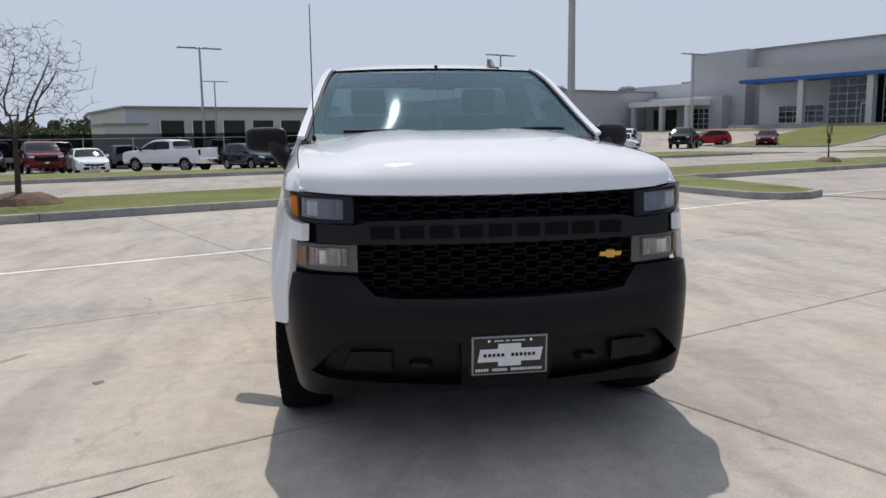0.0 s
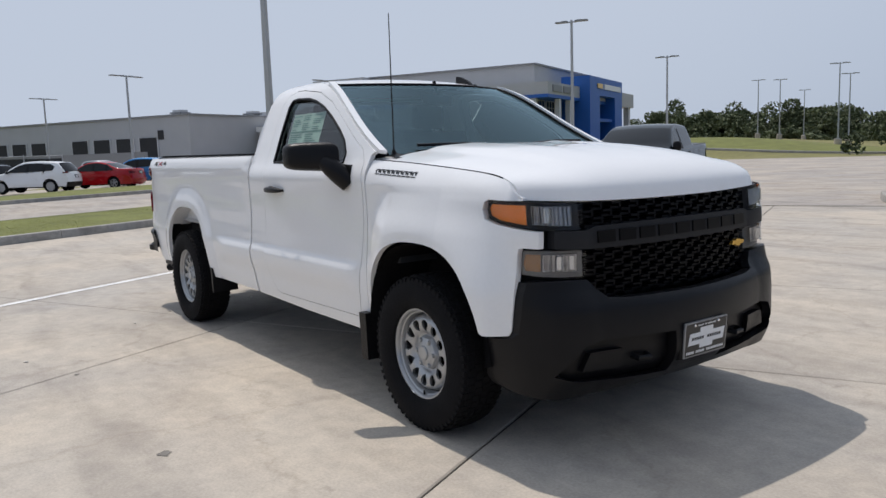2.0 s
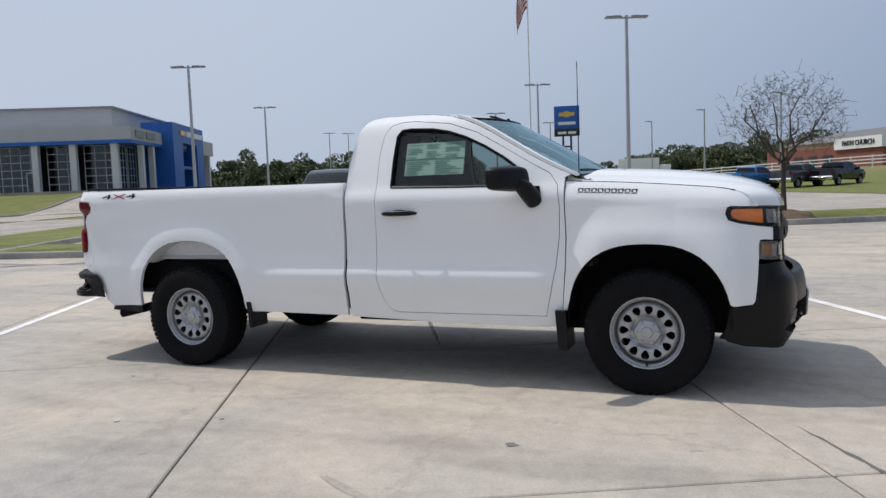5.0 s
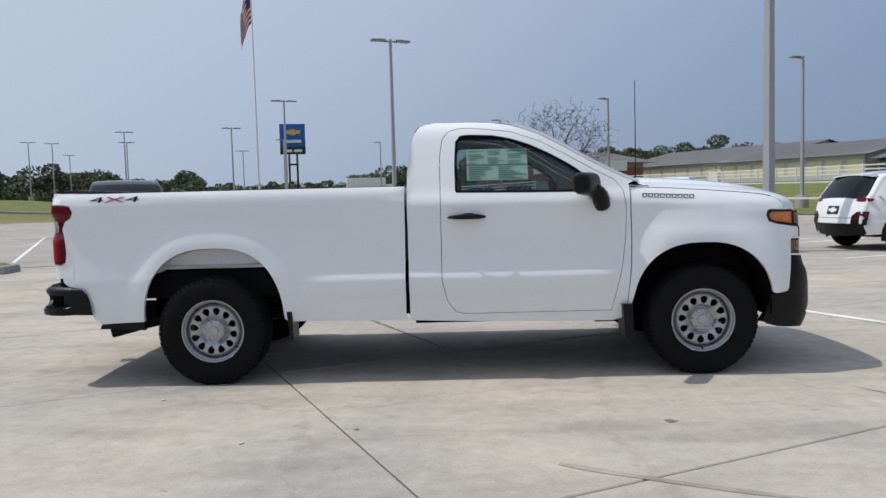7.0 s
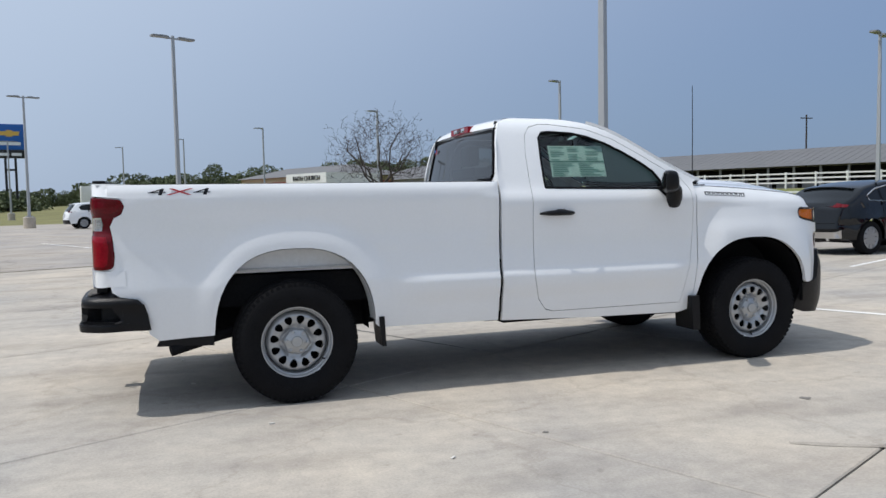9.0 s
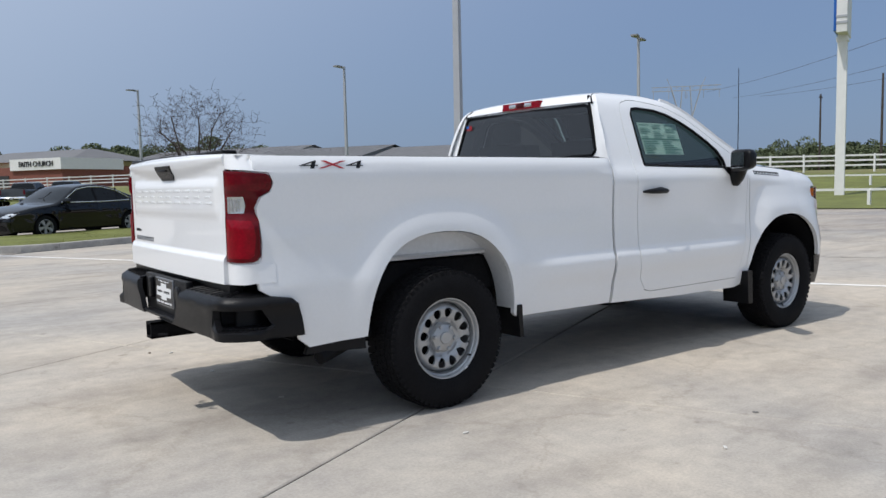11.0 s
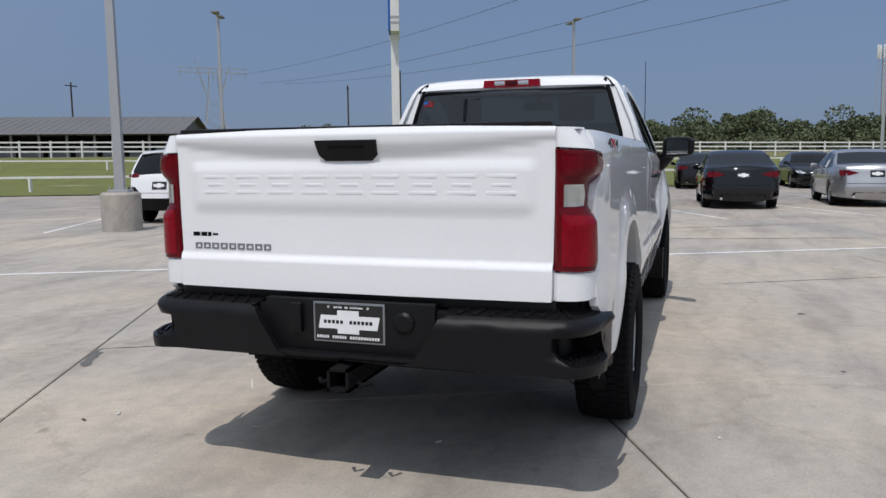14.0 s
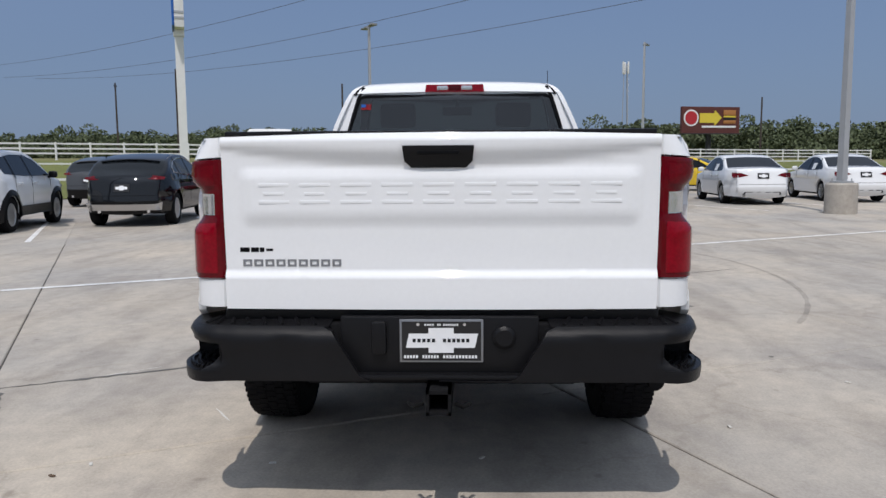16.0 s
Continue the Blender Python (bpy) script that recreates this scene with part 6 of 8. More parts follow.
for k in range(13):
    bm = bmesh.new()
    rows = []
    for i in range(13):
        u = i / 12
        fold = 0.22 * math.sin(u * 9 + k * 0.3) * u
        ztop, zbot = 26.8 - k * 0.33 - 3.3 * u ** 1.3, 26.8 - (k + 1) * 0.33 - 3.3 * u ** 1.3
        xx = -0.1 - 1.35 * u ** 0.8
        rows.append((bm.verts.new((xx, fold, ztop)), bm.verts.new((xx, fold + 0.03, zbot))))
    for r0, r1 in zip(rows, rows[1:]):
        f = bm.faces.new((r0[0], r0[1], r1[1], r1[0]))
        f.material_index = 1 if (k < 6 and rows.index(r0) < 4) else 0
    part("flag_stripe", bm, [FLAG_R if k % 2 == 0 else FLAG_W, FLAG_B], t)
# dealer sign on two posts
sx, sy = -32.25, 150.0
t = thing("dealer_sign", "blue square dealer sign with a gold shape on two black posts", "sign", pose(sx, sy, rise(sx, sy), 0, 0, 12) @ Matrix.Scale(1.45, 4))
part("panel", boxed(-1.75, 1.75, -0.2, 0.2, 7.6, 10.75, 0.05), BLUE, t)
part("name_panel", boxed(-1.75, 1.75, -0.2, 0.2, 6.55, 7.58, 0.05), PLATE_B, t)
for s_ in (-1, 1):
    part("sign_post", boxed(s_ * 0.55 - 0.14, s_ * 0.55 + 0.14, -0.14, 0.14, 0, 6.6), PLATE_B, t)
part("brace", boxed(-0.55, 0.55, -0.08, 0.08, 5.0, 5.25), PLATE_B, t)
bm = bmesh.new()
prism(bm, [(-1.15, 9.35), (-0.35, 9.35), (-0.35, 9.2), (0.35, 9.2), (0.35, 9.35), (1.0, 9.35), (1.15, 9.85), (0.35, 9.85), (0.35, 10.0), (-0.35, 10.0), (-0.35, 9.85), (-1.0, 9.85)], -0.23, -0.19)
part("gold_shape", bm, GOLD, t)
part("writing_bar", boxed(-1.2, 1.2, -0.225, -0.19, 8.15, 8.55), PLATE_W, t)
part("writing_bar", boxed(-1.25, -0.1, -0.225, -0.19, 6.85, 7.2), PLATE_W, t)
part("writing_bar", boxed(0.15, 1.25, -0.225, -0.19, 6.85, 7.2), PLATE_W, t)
# tall pole sign seen nearly edge on
t = thing("pole_sign", "white steel pole sign with a blue cabinet seen edge on", "sign", pose(39.5, 16.9, rise(39.5, 16.9), 0, 0, 21.0))
part("sign_post", boxed(-0.24, 0.24, -0.24, 0.24, 0, 8.9), FENCE_W, t)
part("sign_collar", boxed(-0.30, 0.30, -0.30, 0.30, 8.5, 8.75, 0.02), FENCE_W, t)
part("cabinet", boxed(-1.3, 1.3, -0.30, 0.22, 8.85, 13.5, 0.02), FENCE_W, t)
part("panel", boxed(-1.27, 1.27, 0.223, 0.36, 8.95, 13.4, 0.01), BLUE, t)
for zz in (9.3, 9.62):
    part("cabinet_rib", boxed(-1.33, -1.28, -0.31, 0.23, zz, zz + 0.12), GALV, t)
# advertising hoarding, plain shapes only
t = thing("billboard", "dark red advertising hoarding with a yellow arrow on a steel post", "billboard", pose(118.7, -37.7, rise(118.7, -37.7), 0, 0, -74))
HOARD = mat("hoarding_red", (0.10, 0.025, 0.02), 0.5, 0, 0.1)
YEL = mat("hoarding_yellow", (0.70, 0.55, 0.05), 0.5, 0, 0.05)
BUN = mat("hoarding_brown", (0.40, 0.17, 0.05), 0.5, 0, 0.2)
part("panel", boxed(-5.1, 5.1, -0.25, 0.25, 3.8, 7.9), HOARD, t)
part("back_panel", boxed(4.5, 5.4, 0.2, 1.6, 3.9, 7.8), SHADE, t)
bm = bmesh.new()
tube(bm, [(0, 0.3, 0), (0, 0.3, 3.9)], 0.4, 10)
part("sign_post", bm, SHADE, t)
part("catwalk", boxed(-5.1, 5.1, -1.0, -0.25, 3.6, 3.75), SHADE, t)
bm = bmesh.new()
lathe(bm, [(0, -0.30), (1.3, -0.30), (1.3, -0.24)], 24)
bmesh.ops.transform(bm, matrix=Matrix.Translation((-3.5, 0, 6.15)), verts=bm.verts)
part("white_disc", bm, PLATE_W, t)
bm = bmesh.new()
lathe(bm, [(0, -0.33), (1.05, -0.33), (1.05, -0.28)], 24)
bmesh.ops.transform(bm, matrix=Matrix.Translation((-3.5, 0, 6.15)), verts=bm.verts)
part("red_disc", bm, BADGE_RED, t)
bm = bmesh.new()
prism(bm, [(-2.0, 5.4), (0.6, 5.4), (0.6, 4.9), (1.9, 6.2), (0.6, 7.4), (0.6, 6.9), (-2.0, 6.9)], -0.32, -0.26)
part("yellow_arrow", bm, YEL, t)
for z0, z1, mm in ((5.3, 5.8, BUN), (5.85, 6.2, PLATE_B), (6.25, 6.5, YEL), (6.55, 7.4, BUN)):
    part("layered_shape", boxed(2.2, 4.4, -0.33, -0.26, z0, z1, 0.05), mm, t)
part("writing_bar", boxed(-1.6, 4.4, -0.32, -0.26, 4.65, 4.95), PLATE_W, t)


# lattice transmission tower and its cables
def lattice(x, y, h, turn):
    t = thing("transmission_tower", "grey steel lattice transmission tower", "transmission tower", pose(x, y, rise(x, y) - 1, 0, 0, turn))
    bm = bmesh.new()
    for sx, sy in ((-1, -1), (1, -1), (1, 1), (-1, 1)):
        tube(bm, [(sx * 4.2, sy * 4.2, 0), (sx * 1.6, sy * 1.6, h * 0.62)], 0.13, 4)
        tube(bm, [(sx * 1.6, sy * 1.6, h * 0.62), (sx * 4.0, sy * 0.8, h * 0.92)], 0.12, 4)
        tube(bm, [(sx * 1.6, sy * 1.6, h * 0.62), (sx * 1.0, sy * 0.8, h * 0.92)], 0.10, 4)
    for k in range(6):
        z0, z1 = h * 0.62 * k / 6, h * 0.62 * (k + 1) / 6
        w0, w1 = 4.2 - 2.6 * k / 6, 4.2 - 2.6 * (k + 1) / 6
        for s_ in (-1, 1):
            tube(bm, [(-w0, s_ * w0, z0), (w1, s_ * w1, z1)], 0.07, 4)
            tube(bm, [(w0, s_ * w0, z0), (-w1, s_ * w1, z1)], 0.07, 4)
            tube(bm, [(s_ * w0, -w0, z0), (s_ * w1, w1, z1)], 0.07, 4)
            tube(bm, [(s_ * w0, w0, z0), (s_ * w1, -w1, z1)], 0.07, 4)
    part("lattice_frame", bm, GALV, t)
    bm = bmesh.new()
    for z in (0.88, 0.92):
        tube(bm, [(-9, 0, h * z), (9, 0, h * z)], 0.14, 4)
    for i in range(9):
        tube(bm, [(-9 + 2 * i, 0, h * 0.88), (-8 + 2 * i, 0, h * 0.92)], 0.06, 4)
    for s_ in (-1, 1):
        tube(bm, [(s_ * 4, 0, h * 0.92), (s_ * 5, 0, h)], 0.10, 4)
        for px in (8.5, 0.2, 4.5):
            tube(bm, [(s_ * px, 0, h * 0.88), (s_ * px, 0, h * 0.80)], 0.08, 4)
    part("cross_arm", bm, GALV, t)
    return t


tower = lattice(175, 124.2, 27.5, -50)
CABLE = mat("cable", (0.06, 0.06, 0.065), 0.6, 0, 0.05)
for k, (p, q) in enumerate((((175, 118, 24), (40, -62, 33)), ((178, 112, 22), (44, -68, 29)), ((181, 106, 22), (48, -74, 25)))):
    bm = bmesh.new()
    P, Q = Vector(p), Vector(q)
    tube(bm, [P + (Q - P) * (i / 24) - Vector((0, 0, 5.0 * 4 * (i / 24) * (1 - i / 24))) for i in range(25)], 0.035, 4)
    wire = part("power_cable", bm, CABLE, tower, "thin dark overhead power cable")
    wire.matrix_local = tower.matrix_world.inverted()
t = thing("cell_tower", "thin grey lattice mast with aerials", "mast", pose(190.6, -38.3, 0))
bm = bmesh.new()
for sx, sy in ((-1, -1), (1, -1), (0, 1)):
    tube(bm, [(sx * 0.8, sy * 0.8, 0), (sx * 0.35, sy * 0.35, 25)], 0.10, 4)
for k in range(16):
    tube(bm, [(-0.7, -0.7, k * 1.5), (0.7, -0.7, k * 1.5 + 1.5)], 0.05, 4)
part("mast", bm, GALV, t)
for a in range(3):
    part("aerial_panel", boxed(0.6, 0.9, -0.2, 0.2, 22.5, 25.5, 0.03, Matrix.Rotation(a * 2.1, 4, "Z")), FENCE_W, t)


# ---------------- white fences ----------------
def fence(name, label, pts, rails, post_h, gap, rw, pw):
    """Posts and rails along lot points; every post and each run of rail is a part."""
    t = thing(name, label, "fence")
    me = to_mesh("post", boxed(-pw / 2, pw / 2, -pw / 2, pw / 2, -0.1, post_h, 0.0), FENCE_W, smooth=False)
    for (a0, b0), (a1, b1) in zip(pts, pts[1:]):
        n = max(1, round(math.hypot(a1 - a0, b1 - b0) / gap))
        for i in range(n):
            p, q = lot(a0 + (a1 - a0) * i / n, b0 + (b1 - b0) * i / n), lot(a0 + (a1 - a0) * (i + 1) / n, b0 + (b1 - b0) * (i + 1) / n)
            o = new("post", me)
            o.parent = t
            o.location = p
        m = max(1, n // 4)
        for z in rails:
            for i in range(m):
                bm = bmesh.new()
                P, Q = lot(a0 + (a1 - a0) * i / m, b0 + (b1 - b0) * i / m, z), lot(a0 + (a1 - a0) * (i + 1) / m, b0 + (b1 - b0) * (i + 1) / m, z)
                d = (Q - P).normalized().cross(Vector((0, 0, 1))) * 0.03
                c = [bm.verts.new(v) for v in (P - d, P + d, Q + d, Q - d)]
                c2 = [bm.verts.new(v.co + Vector((0, 0, rw))) for v in c]
                bm.faces.new(c[::-1])
                bm.faces.new(c2)
                for k in range(4):
                    bm.faces.new((c[k], c[(k + 1) % 4], c2[(k + 1) % 4], c2[k]))
                part("rail", bm, FENCE_W, t, smooth=False)
    return t


fence("paddock_fence", "white three-rail paddock fence", [(66, -90), (66, 66), (40, 112)], (0.45, 0.85, 1.25), 1.45, 2.6, 0.13, 0.13)
fence("inner_fence", "low white single-rail fence on the grass", [(31, -46), (31, 40)], (0.62,), 0.66, 6.0, 0.10, 0.12)
fence("track_fence", "low white single-rail fence on the far grass", [(50, -60), (50, 60)], (0.62,), 0.66, 7.0, 0.10, 0.12)


# ---------------- marks on the concrete ----------------
MARK = stained("tyre_mark", (0.408, 0.373, 0.325), (0.80, 0.80, 0.80), 3.0)
OIL = stained("oil_spot", (0.20, 0.19, 0.175), (0.7, 0.7, 0.7), 4.0)


def wheel_arc(cx, cy, r, a0, a1, w, breaks):
    """A faint curved scuff left by a turning tyre, broken here and there."""
    bm = bmesh.new()
    n = 40
    prev = None
    rg = random.Random(breaks)
    for i in range(n + 1):
        a = radians(a0 + (a1 - a0) * i / n)
        k = w * rg.uniform(0.5, 1.0)
        cur = (bm.verts.new((cx + (r - k) * math.cos(a), cy + (r - k) * math.sin(a), 0.0025)), bm.verts.new((cx + (r + k) * math.cos(a), cy + (r + k) * math.sin(a), 0.0025)))
        if prev:
            bm.faces.new((prev[0], cur[0], cur[1], prev[1]))
        prev = cur
    bmesh.ops.delete(bm, geom=[v for v in bm.verts if not v.link_faces], context="VERTS")
    tagged(part("tyre_mark", bm, MARK, smooth=False), "faint dark curved tyre scuff on the concrete", "tyre mark", "tyre marks", "structure")


for cx, cy, r, a0, a1, w, sd in ((3.4, 1.9, 5.5, 238, 292, 0.03, 1), (3.6, 1.7, 6.9, 246, 285, 0.025, 2)):
    wheel_arc(cx, cy, r, a0, a1, w, sd)
TAR = mat("crack_sealant", (0.13, 0.125, 0.115), 0.8, 0, 0.3, 6, 60, 0.3)
CHALK = mat("pale_scratch", (0.62, 0.60, 0.56), 0.85, 0, 0.15, 8, 60)


def ragged(name, label, p, q, w, mat_, seed, z=0.0022):
    """A ragged strip on the paving from p to q in lot metres, w wide."""
    g = random.Random(seed)
    bm = bmesh.new()
    d = Vector((q[0] - p[0], q[1] - p[1]))
    nrm = Vector((-d.y, d.x)).normalized()
    n = max(5, int(d.length / 0.06))
    prev = None
    for i in range(n + 1):
        c = Vector(p) + d * (i / n) + nrm * g.uniform(-0.25, 0.25) * w
        k = w * g.uniform(0.3, 0.75) * min(1, 4 * (0.06 + min(i, n - i) / n))
        cur = [bm.verts.new(lot(c.x + s * nrm.x * k, c.y + s * nrm.y * k, z, False)) for s in (-1, 1)]
        if prev:
            bm.faces.new((prev[0], cur[0], cur[1], prev[1]))
        prev = cur
    tagged(part(name, bm, mat_, smooth=False), label, "paving mark", "paving marks", "structure")


ragged("sealed_crack", "dark sealed crack in the concrete", (-0.09, 3.05), (-0.02, 0.2), 0.035, TAR, 1)
ragged("sealant_patch", "spilled dark sealant beside a joint", (-0.10, 3.06), (-0.58, 3.02), 0.07, TAR, 2, 0.0026)
ragged("sealed_crack", "dark sealed crack in the concrete", (-1.56, -3.9), (-1.50, -6.0), 0.02, TAR, 3)
ragged("sealed_crack", "dark sealed crack in the concrete", (1.75, -2.4), (1.86, -4.6), 0.022, TAR, 4)
ragged("sealed_crack", "dark sealed crack in the concrete", (6.2, -3.0), (5.4, -7.5), 0.03, TAR, 5, 0.004)
ragged("sealed_crack", "dark sealed crack in the concrete", (7.4, -1.0), (8.3, -9.0), 0.03, TAR, 6, 0.004)
ragged("scratch", "pale scratch on the concrete", (-1.02, 1.90), (-1.26, 1.86), 0.012, CHALK, 7)
ragged("scratch", "pale scratch on the concrete", (-0.05, 2.45), (0.02, 2.1), 0.012, CHALK, 8)
for i, (a, b) in enumerate(((-1.60, 2.51), (-1.67, 2.66), (-1.92, 1.77), (-2.25, 0.9), (-2.4, -0.4), (-2.1, -1.6))):
    bm = bmesh.new()
    box(bm, -0.016, 0.016, -0.007, 0.007, 0.0, 0.006, 0.002)
    o = part("dry_leaf", bm, CHALK if i != 1 else MULCH)
    o.matrix_world = lot_pose(a, b, 40 * i, 0.002)
    tagged(o, "tiny pale dry leaf scrap on the concrete", "leaf", "dry leaves")
rg = random.Random(12)
for i in range(16):
    x, y = rg.uniform(-7, 9), rg.uniform(-8, 6)
    if i == 0:
        x, y = 1.22, -2.1
    if i == 1:
        x, y = -2.45, -4.2
    bm = bmesh.new()
    r = rg.uniform(0.010, 0.032) if i > 1 else 0.045
    k = [bm.verts.new((x + r * rg.uniform(0.5, 1.3) * math.cos(a * 0.7), y + r * 0.7 * rg.uniform(0.5, 1.3) * math.sin(a * 0.7), 0.0028)) for a in range(9)]
    bm.faces.new(k)
    tagged(part("oil_spot", bm, OIL, smooth=False), "small dark oily spot on the concrete", "stain", "oil spots", "structure")


# ---------------- buildings ----------------
def lbox(a0, a1, b0, b1, z0, z1, bevel=0.0):
    """A box by lot metres, with no slope of the land."""
    bm = bmesh.new()
    vs = box(bm, a0, a1, b0, b1, z0, z1, bevel)
    bmesh.ops.transform(bm, matrix=Matrix.Rotation(LOT, 4, "Z"), verts=bm.verts)
    return bm


def window_bay(parent, a0, a1, b0, b1, z0, z1, cols, rows, along="a", mat_=None, name="window", recess=0.12, fr=0.07):
    """A glazed opening: a frame with mullions in front of one pane for each light."""
    if along == "a":
        u0, u1, w = a0, a1, b0
        bx = lambda p, q, r, s, d0, d1: lbox(p, q, w + d0, w + d1, r, s)
    else:
        u0, u1, w = b0, b1, a0
        bx = lambda p, q, r, s, d0, d1: lbox(w - d1, w - d0, p, q, r, s)
    tmp = []
    for i in range(cols + 1):
        u = u0 + (u1 - u0) * i / cols
        tmp.append((u - fr / 2, u + fr / 2, z0, z1))
    for j in range(rows + 1):
        z = z0 + (z1 - z0) * j / rows
        tmp.append((u0, u1, z - fr / 2, z + fr / 2))
    w_ob = None
    for p, q, r, s in tmp:
        o = part(name if w_ob is None else "mullion", bx(p, q, r, s, -0.05, 0.05), PALE_WALL, parent if w_ob is None else w_ob, smooth=False)
        w_ob = w_ob or o
    for i in range(cols):
        for j in range(rows):
            p, q = u0 + (u1 - u0) * i / cols, u0 + (u1 - u0) * (i + 1) / cols
            r, s = z0 + (z1 - z0) * j / rows, z0 + (z1 - z0) * (j + 1) / rows
            part("pane", bx(p, q, r, s, 0.0, 0.02), mat_ or BUILD_GLASS, w_ob, smooth=False).visible_shadow = False
    return w_ob


Z0 = 1.9
show = thing("showroom", "grey stucco showroom with a blue fascia band and entrance arch", "building")
part("wall", lbox(-57.5, -33.0, 88.0, 118, Z0 - 1, 11.9), STUCCO, show, smooth=False)
part("roof", lbox(-57.8, -32.7, 87.7, 118.3, 11.9, 12.1), GREY_TRIM, show, smooth=False)
part("wall", lbox(-66.2, -57.5, 86.0, 118, Z0 - 1, 12.0), STUCCO, show, smooth=False)
part("wall", lbox(-80, -66.2, 86.2, 118, Z0 - 1, 8.2), PALE_WALL, show, smooth=False)
part("lower_wall", lbox(-72.3, -59.5, 84.0, 86.0, Z0 - 1, 6.2), STUCCO, show, smooth=False)
part("canopy", lbox(-55.6, -29.0, 82.0, 118.0, 7.75, 9.2), STUCCO, show, smooth=False)
part("blue_band", lbox(-55.65, -28.95, 81.93, 118.0, 7.35, 7.75), BLUE, show, smooth=False)
for a in (-47.6, -39.6, -35.5, -31.0):
    part("column", lbox(a - 0.35, a + 0.35, 82.2, 82.9, Z0 - 1, 7.4), PALE_WALL, show, smooth=False)
for b in (86.5, 90.5):
    part("column", lbox(-29.7, -29.1, b - 0.35, b + 0.35, Z0 - 1, 7.4), PALE_WALL, show, smooth=False)
part("floor_slab", lbox(-57, -29, 82, 118, Z0 - 1, Z0 + 0.35), CONCRETE, show, smooth=False)
# sheet coloured near-black for the unlit room behind the showroom glass
part("interior_shade_sheet", lbox(-45.8, -32.0, 87.6, 87.95, Z0, 7.3), SHADE, show, smooth=False)
part("wall", lbox(-55.4, -45.6, 86.0, 88.0, Z0 - 1, 7.4), PALE_WALL, show, smooth=False)
window_bay(show, -45.4, -40.0, 84.5, 84.5, Z0 + 0.3, 7.3, 5, 6)
window_bay(show, -39.2, -35.9, 84.5, 84.5, Z0 + 0.3, 7.3, 3, 6)
window_bay(show, -35.1, -31.6, 84.5, 84.5, Z0 + 0.3, 7.3, 3, 6)
window_bay(show, -52.6, -46.8, 85.95, 85.95, 2.5, 4.5, 6, 3)
part("door_frame", lbox(-41.6, -40.0, 84.3, 84.45, Z0, 4.5), PALE_WALL, show, smooth=False)
part("door_pane", lbox(-41.45, -40.15, 84.26, 84.3, Z0, 4.35), BUILD_GLASS, show, smooth=False)
for k, b in enumerate((84.8, 88.4)):
    window_bay(show, -31.6, -31.6, b, b + 2.9, Z0 + 0.3, 7.3, 3, 6, along="b")
part("sign_letters", lbox(-29.0, -28.85, 83.5, 86.6, 8.1, 8.9), GREY_TRIM, show, smooth=False)
part("sign_letters", lbox(-29.0, -28.85, 87.4, 90.6, 8.1, 8.9), GREY_TRIM, show, smooth=False)
# blue arch
for b0, b1 in ((93.8, 98.2), (105.6, 109.4)):
    part("arch_leg", lbox(-31.5, -27.6, b0, b1, Z0 - 1, 10.6), BLUE, show, smooth=False)
part("arch_top", lbox(-31.5, -27.6, 98.2, 105.6, 8.2, 10.6), BLUE, show, smooth=False)
part("arch_lintel", lbox(-30.5, -28.0, 98.2, 105.6, 4.8, 5.2), BLUE, show, smooth=False)
# near-black sheet paints the shade within the arch
part("arch_shade_sheet", lbox(-31.4, -31.2, 98.2, 105.6, Z0, 8.2), SHADE, show, smooth=False)
part("writing_bar", lbox(-27.6, -27.45, 100.0, 108.2, 9.1, 9.8), PLATE_W, show, smooth=False)
part("gold_shape", lbox(-27.6, -27.45, 97.0, 99.2, 9.15, 9.75), GOLD, show, smooth=False)
part("wing_canopy", lbox(-33, -28.6, 109.4, 120, 7.3, 9.4), STUCCO, show, smooth=False)
part("column", lbox(-29.6, -28.8, 117.6, 118.6, Z0 - 1, 7.3), STUCCO, show, smooth=False)
part("service_canopy", lbox(-71.8, -61.3, 79.8, 83.95, 5.0, 5.7), FENCE_W, show, smooth=False)
for a in (-71.2, -66.2, -62.0):
    part("column", lbox(a - 0.3, a + 0.3, 80.0, 80.6, 0, 5.0), PALE_WALL, show, smooth=False)
window_bay(show, -65.6, -61.4, 83.92, 83.92, Z0, 4.6, 5, 4)
part("dark_door", lbox(-70.8, -66.8, 83.9, 83.98, Z0 - 1, 4.6), SHADE, show, smooth=False)
for a, b in ((-70, 100), (-76, 96), (-62, 104)):
    part("roof_unit", lbox(a, a + 1.8, b, b + 1.8, 8.2, 9.2), GREY_TRIM, show, smooth=False)

svc = thing("service_building", "long grey service building with dark roller doors", "building")
part("wall", lbox(-125, -72.5, 68, 90, -1, 7.15), STUCCO, svc, smooth=False)
part("roof", lbox(-125.2, -72.3, 67.8, 90.2, 7.15, 7.35), GREY_TRIM, svc, smooth=False)
for i in range(9):
    a = -118.5 + i * 4.6
    if i in (4,):
        continue
    part("roller_door", lbox(a, a + 3.3, 67.9, 68.05, 0, 4.5), SHADE, svc, smooth=False)
    part("door_frame", lbox(a - 0.15, a, 67.86, 68.05, 0, 4.6), PALE_WALL, svc, smooth=False)
    part("door_frame", lbox(a + 3.3, a + 3.45, 67.86, 68.05, 0, 4.6), PALE_WALL, svc, smooth=False)
part("window", lbox(-78.2, -77.2, 67.9, 68.05, 4.2, 5.4), SHADE, svc, smooth=False)
for a, b in ((-78.5, 71), (-75.5, 82)):
    part("roof_unit", lbox(a, a + 1.4, b, b + 1.4, 7.35, 8.15), PALE_WALL, svc, smooth=False)
    part("roof_cowl", lbox(a - 0.25, a + 1.65, b - 0.25, b + 1.65, 7.65, 7.85), GREY_TRIM, svc, smooth=False)
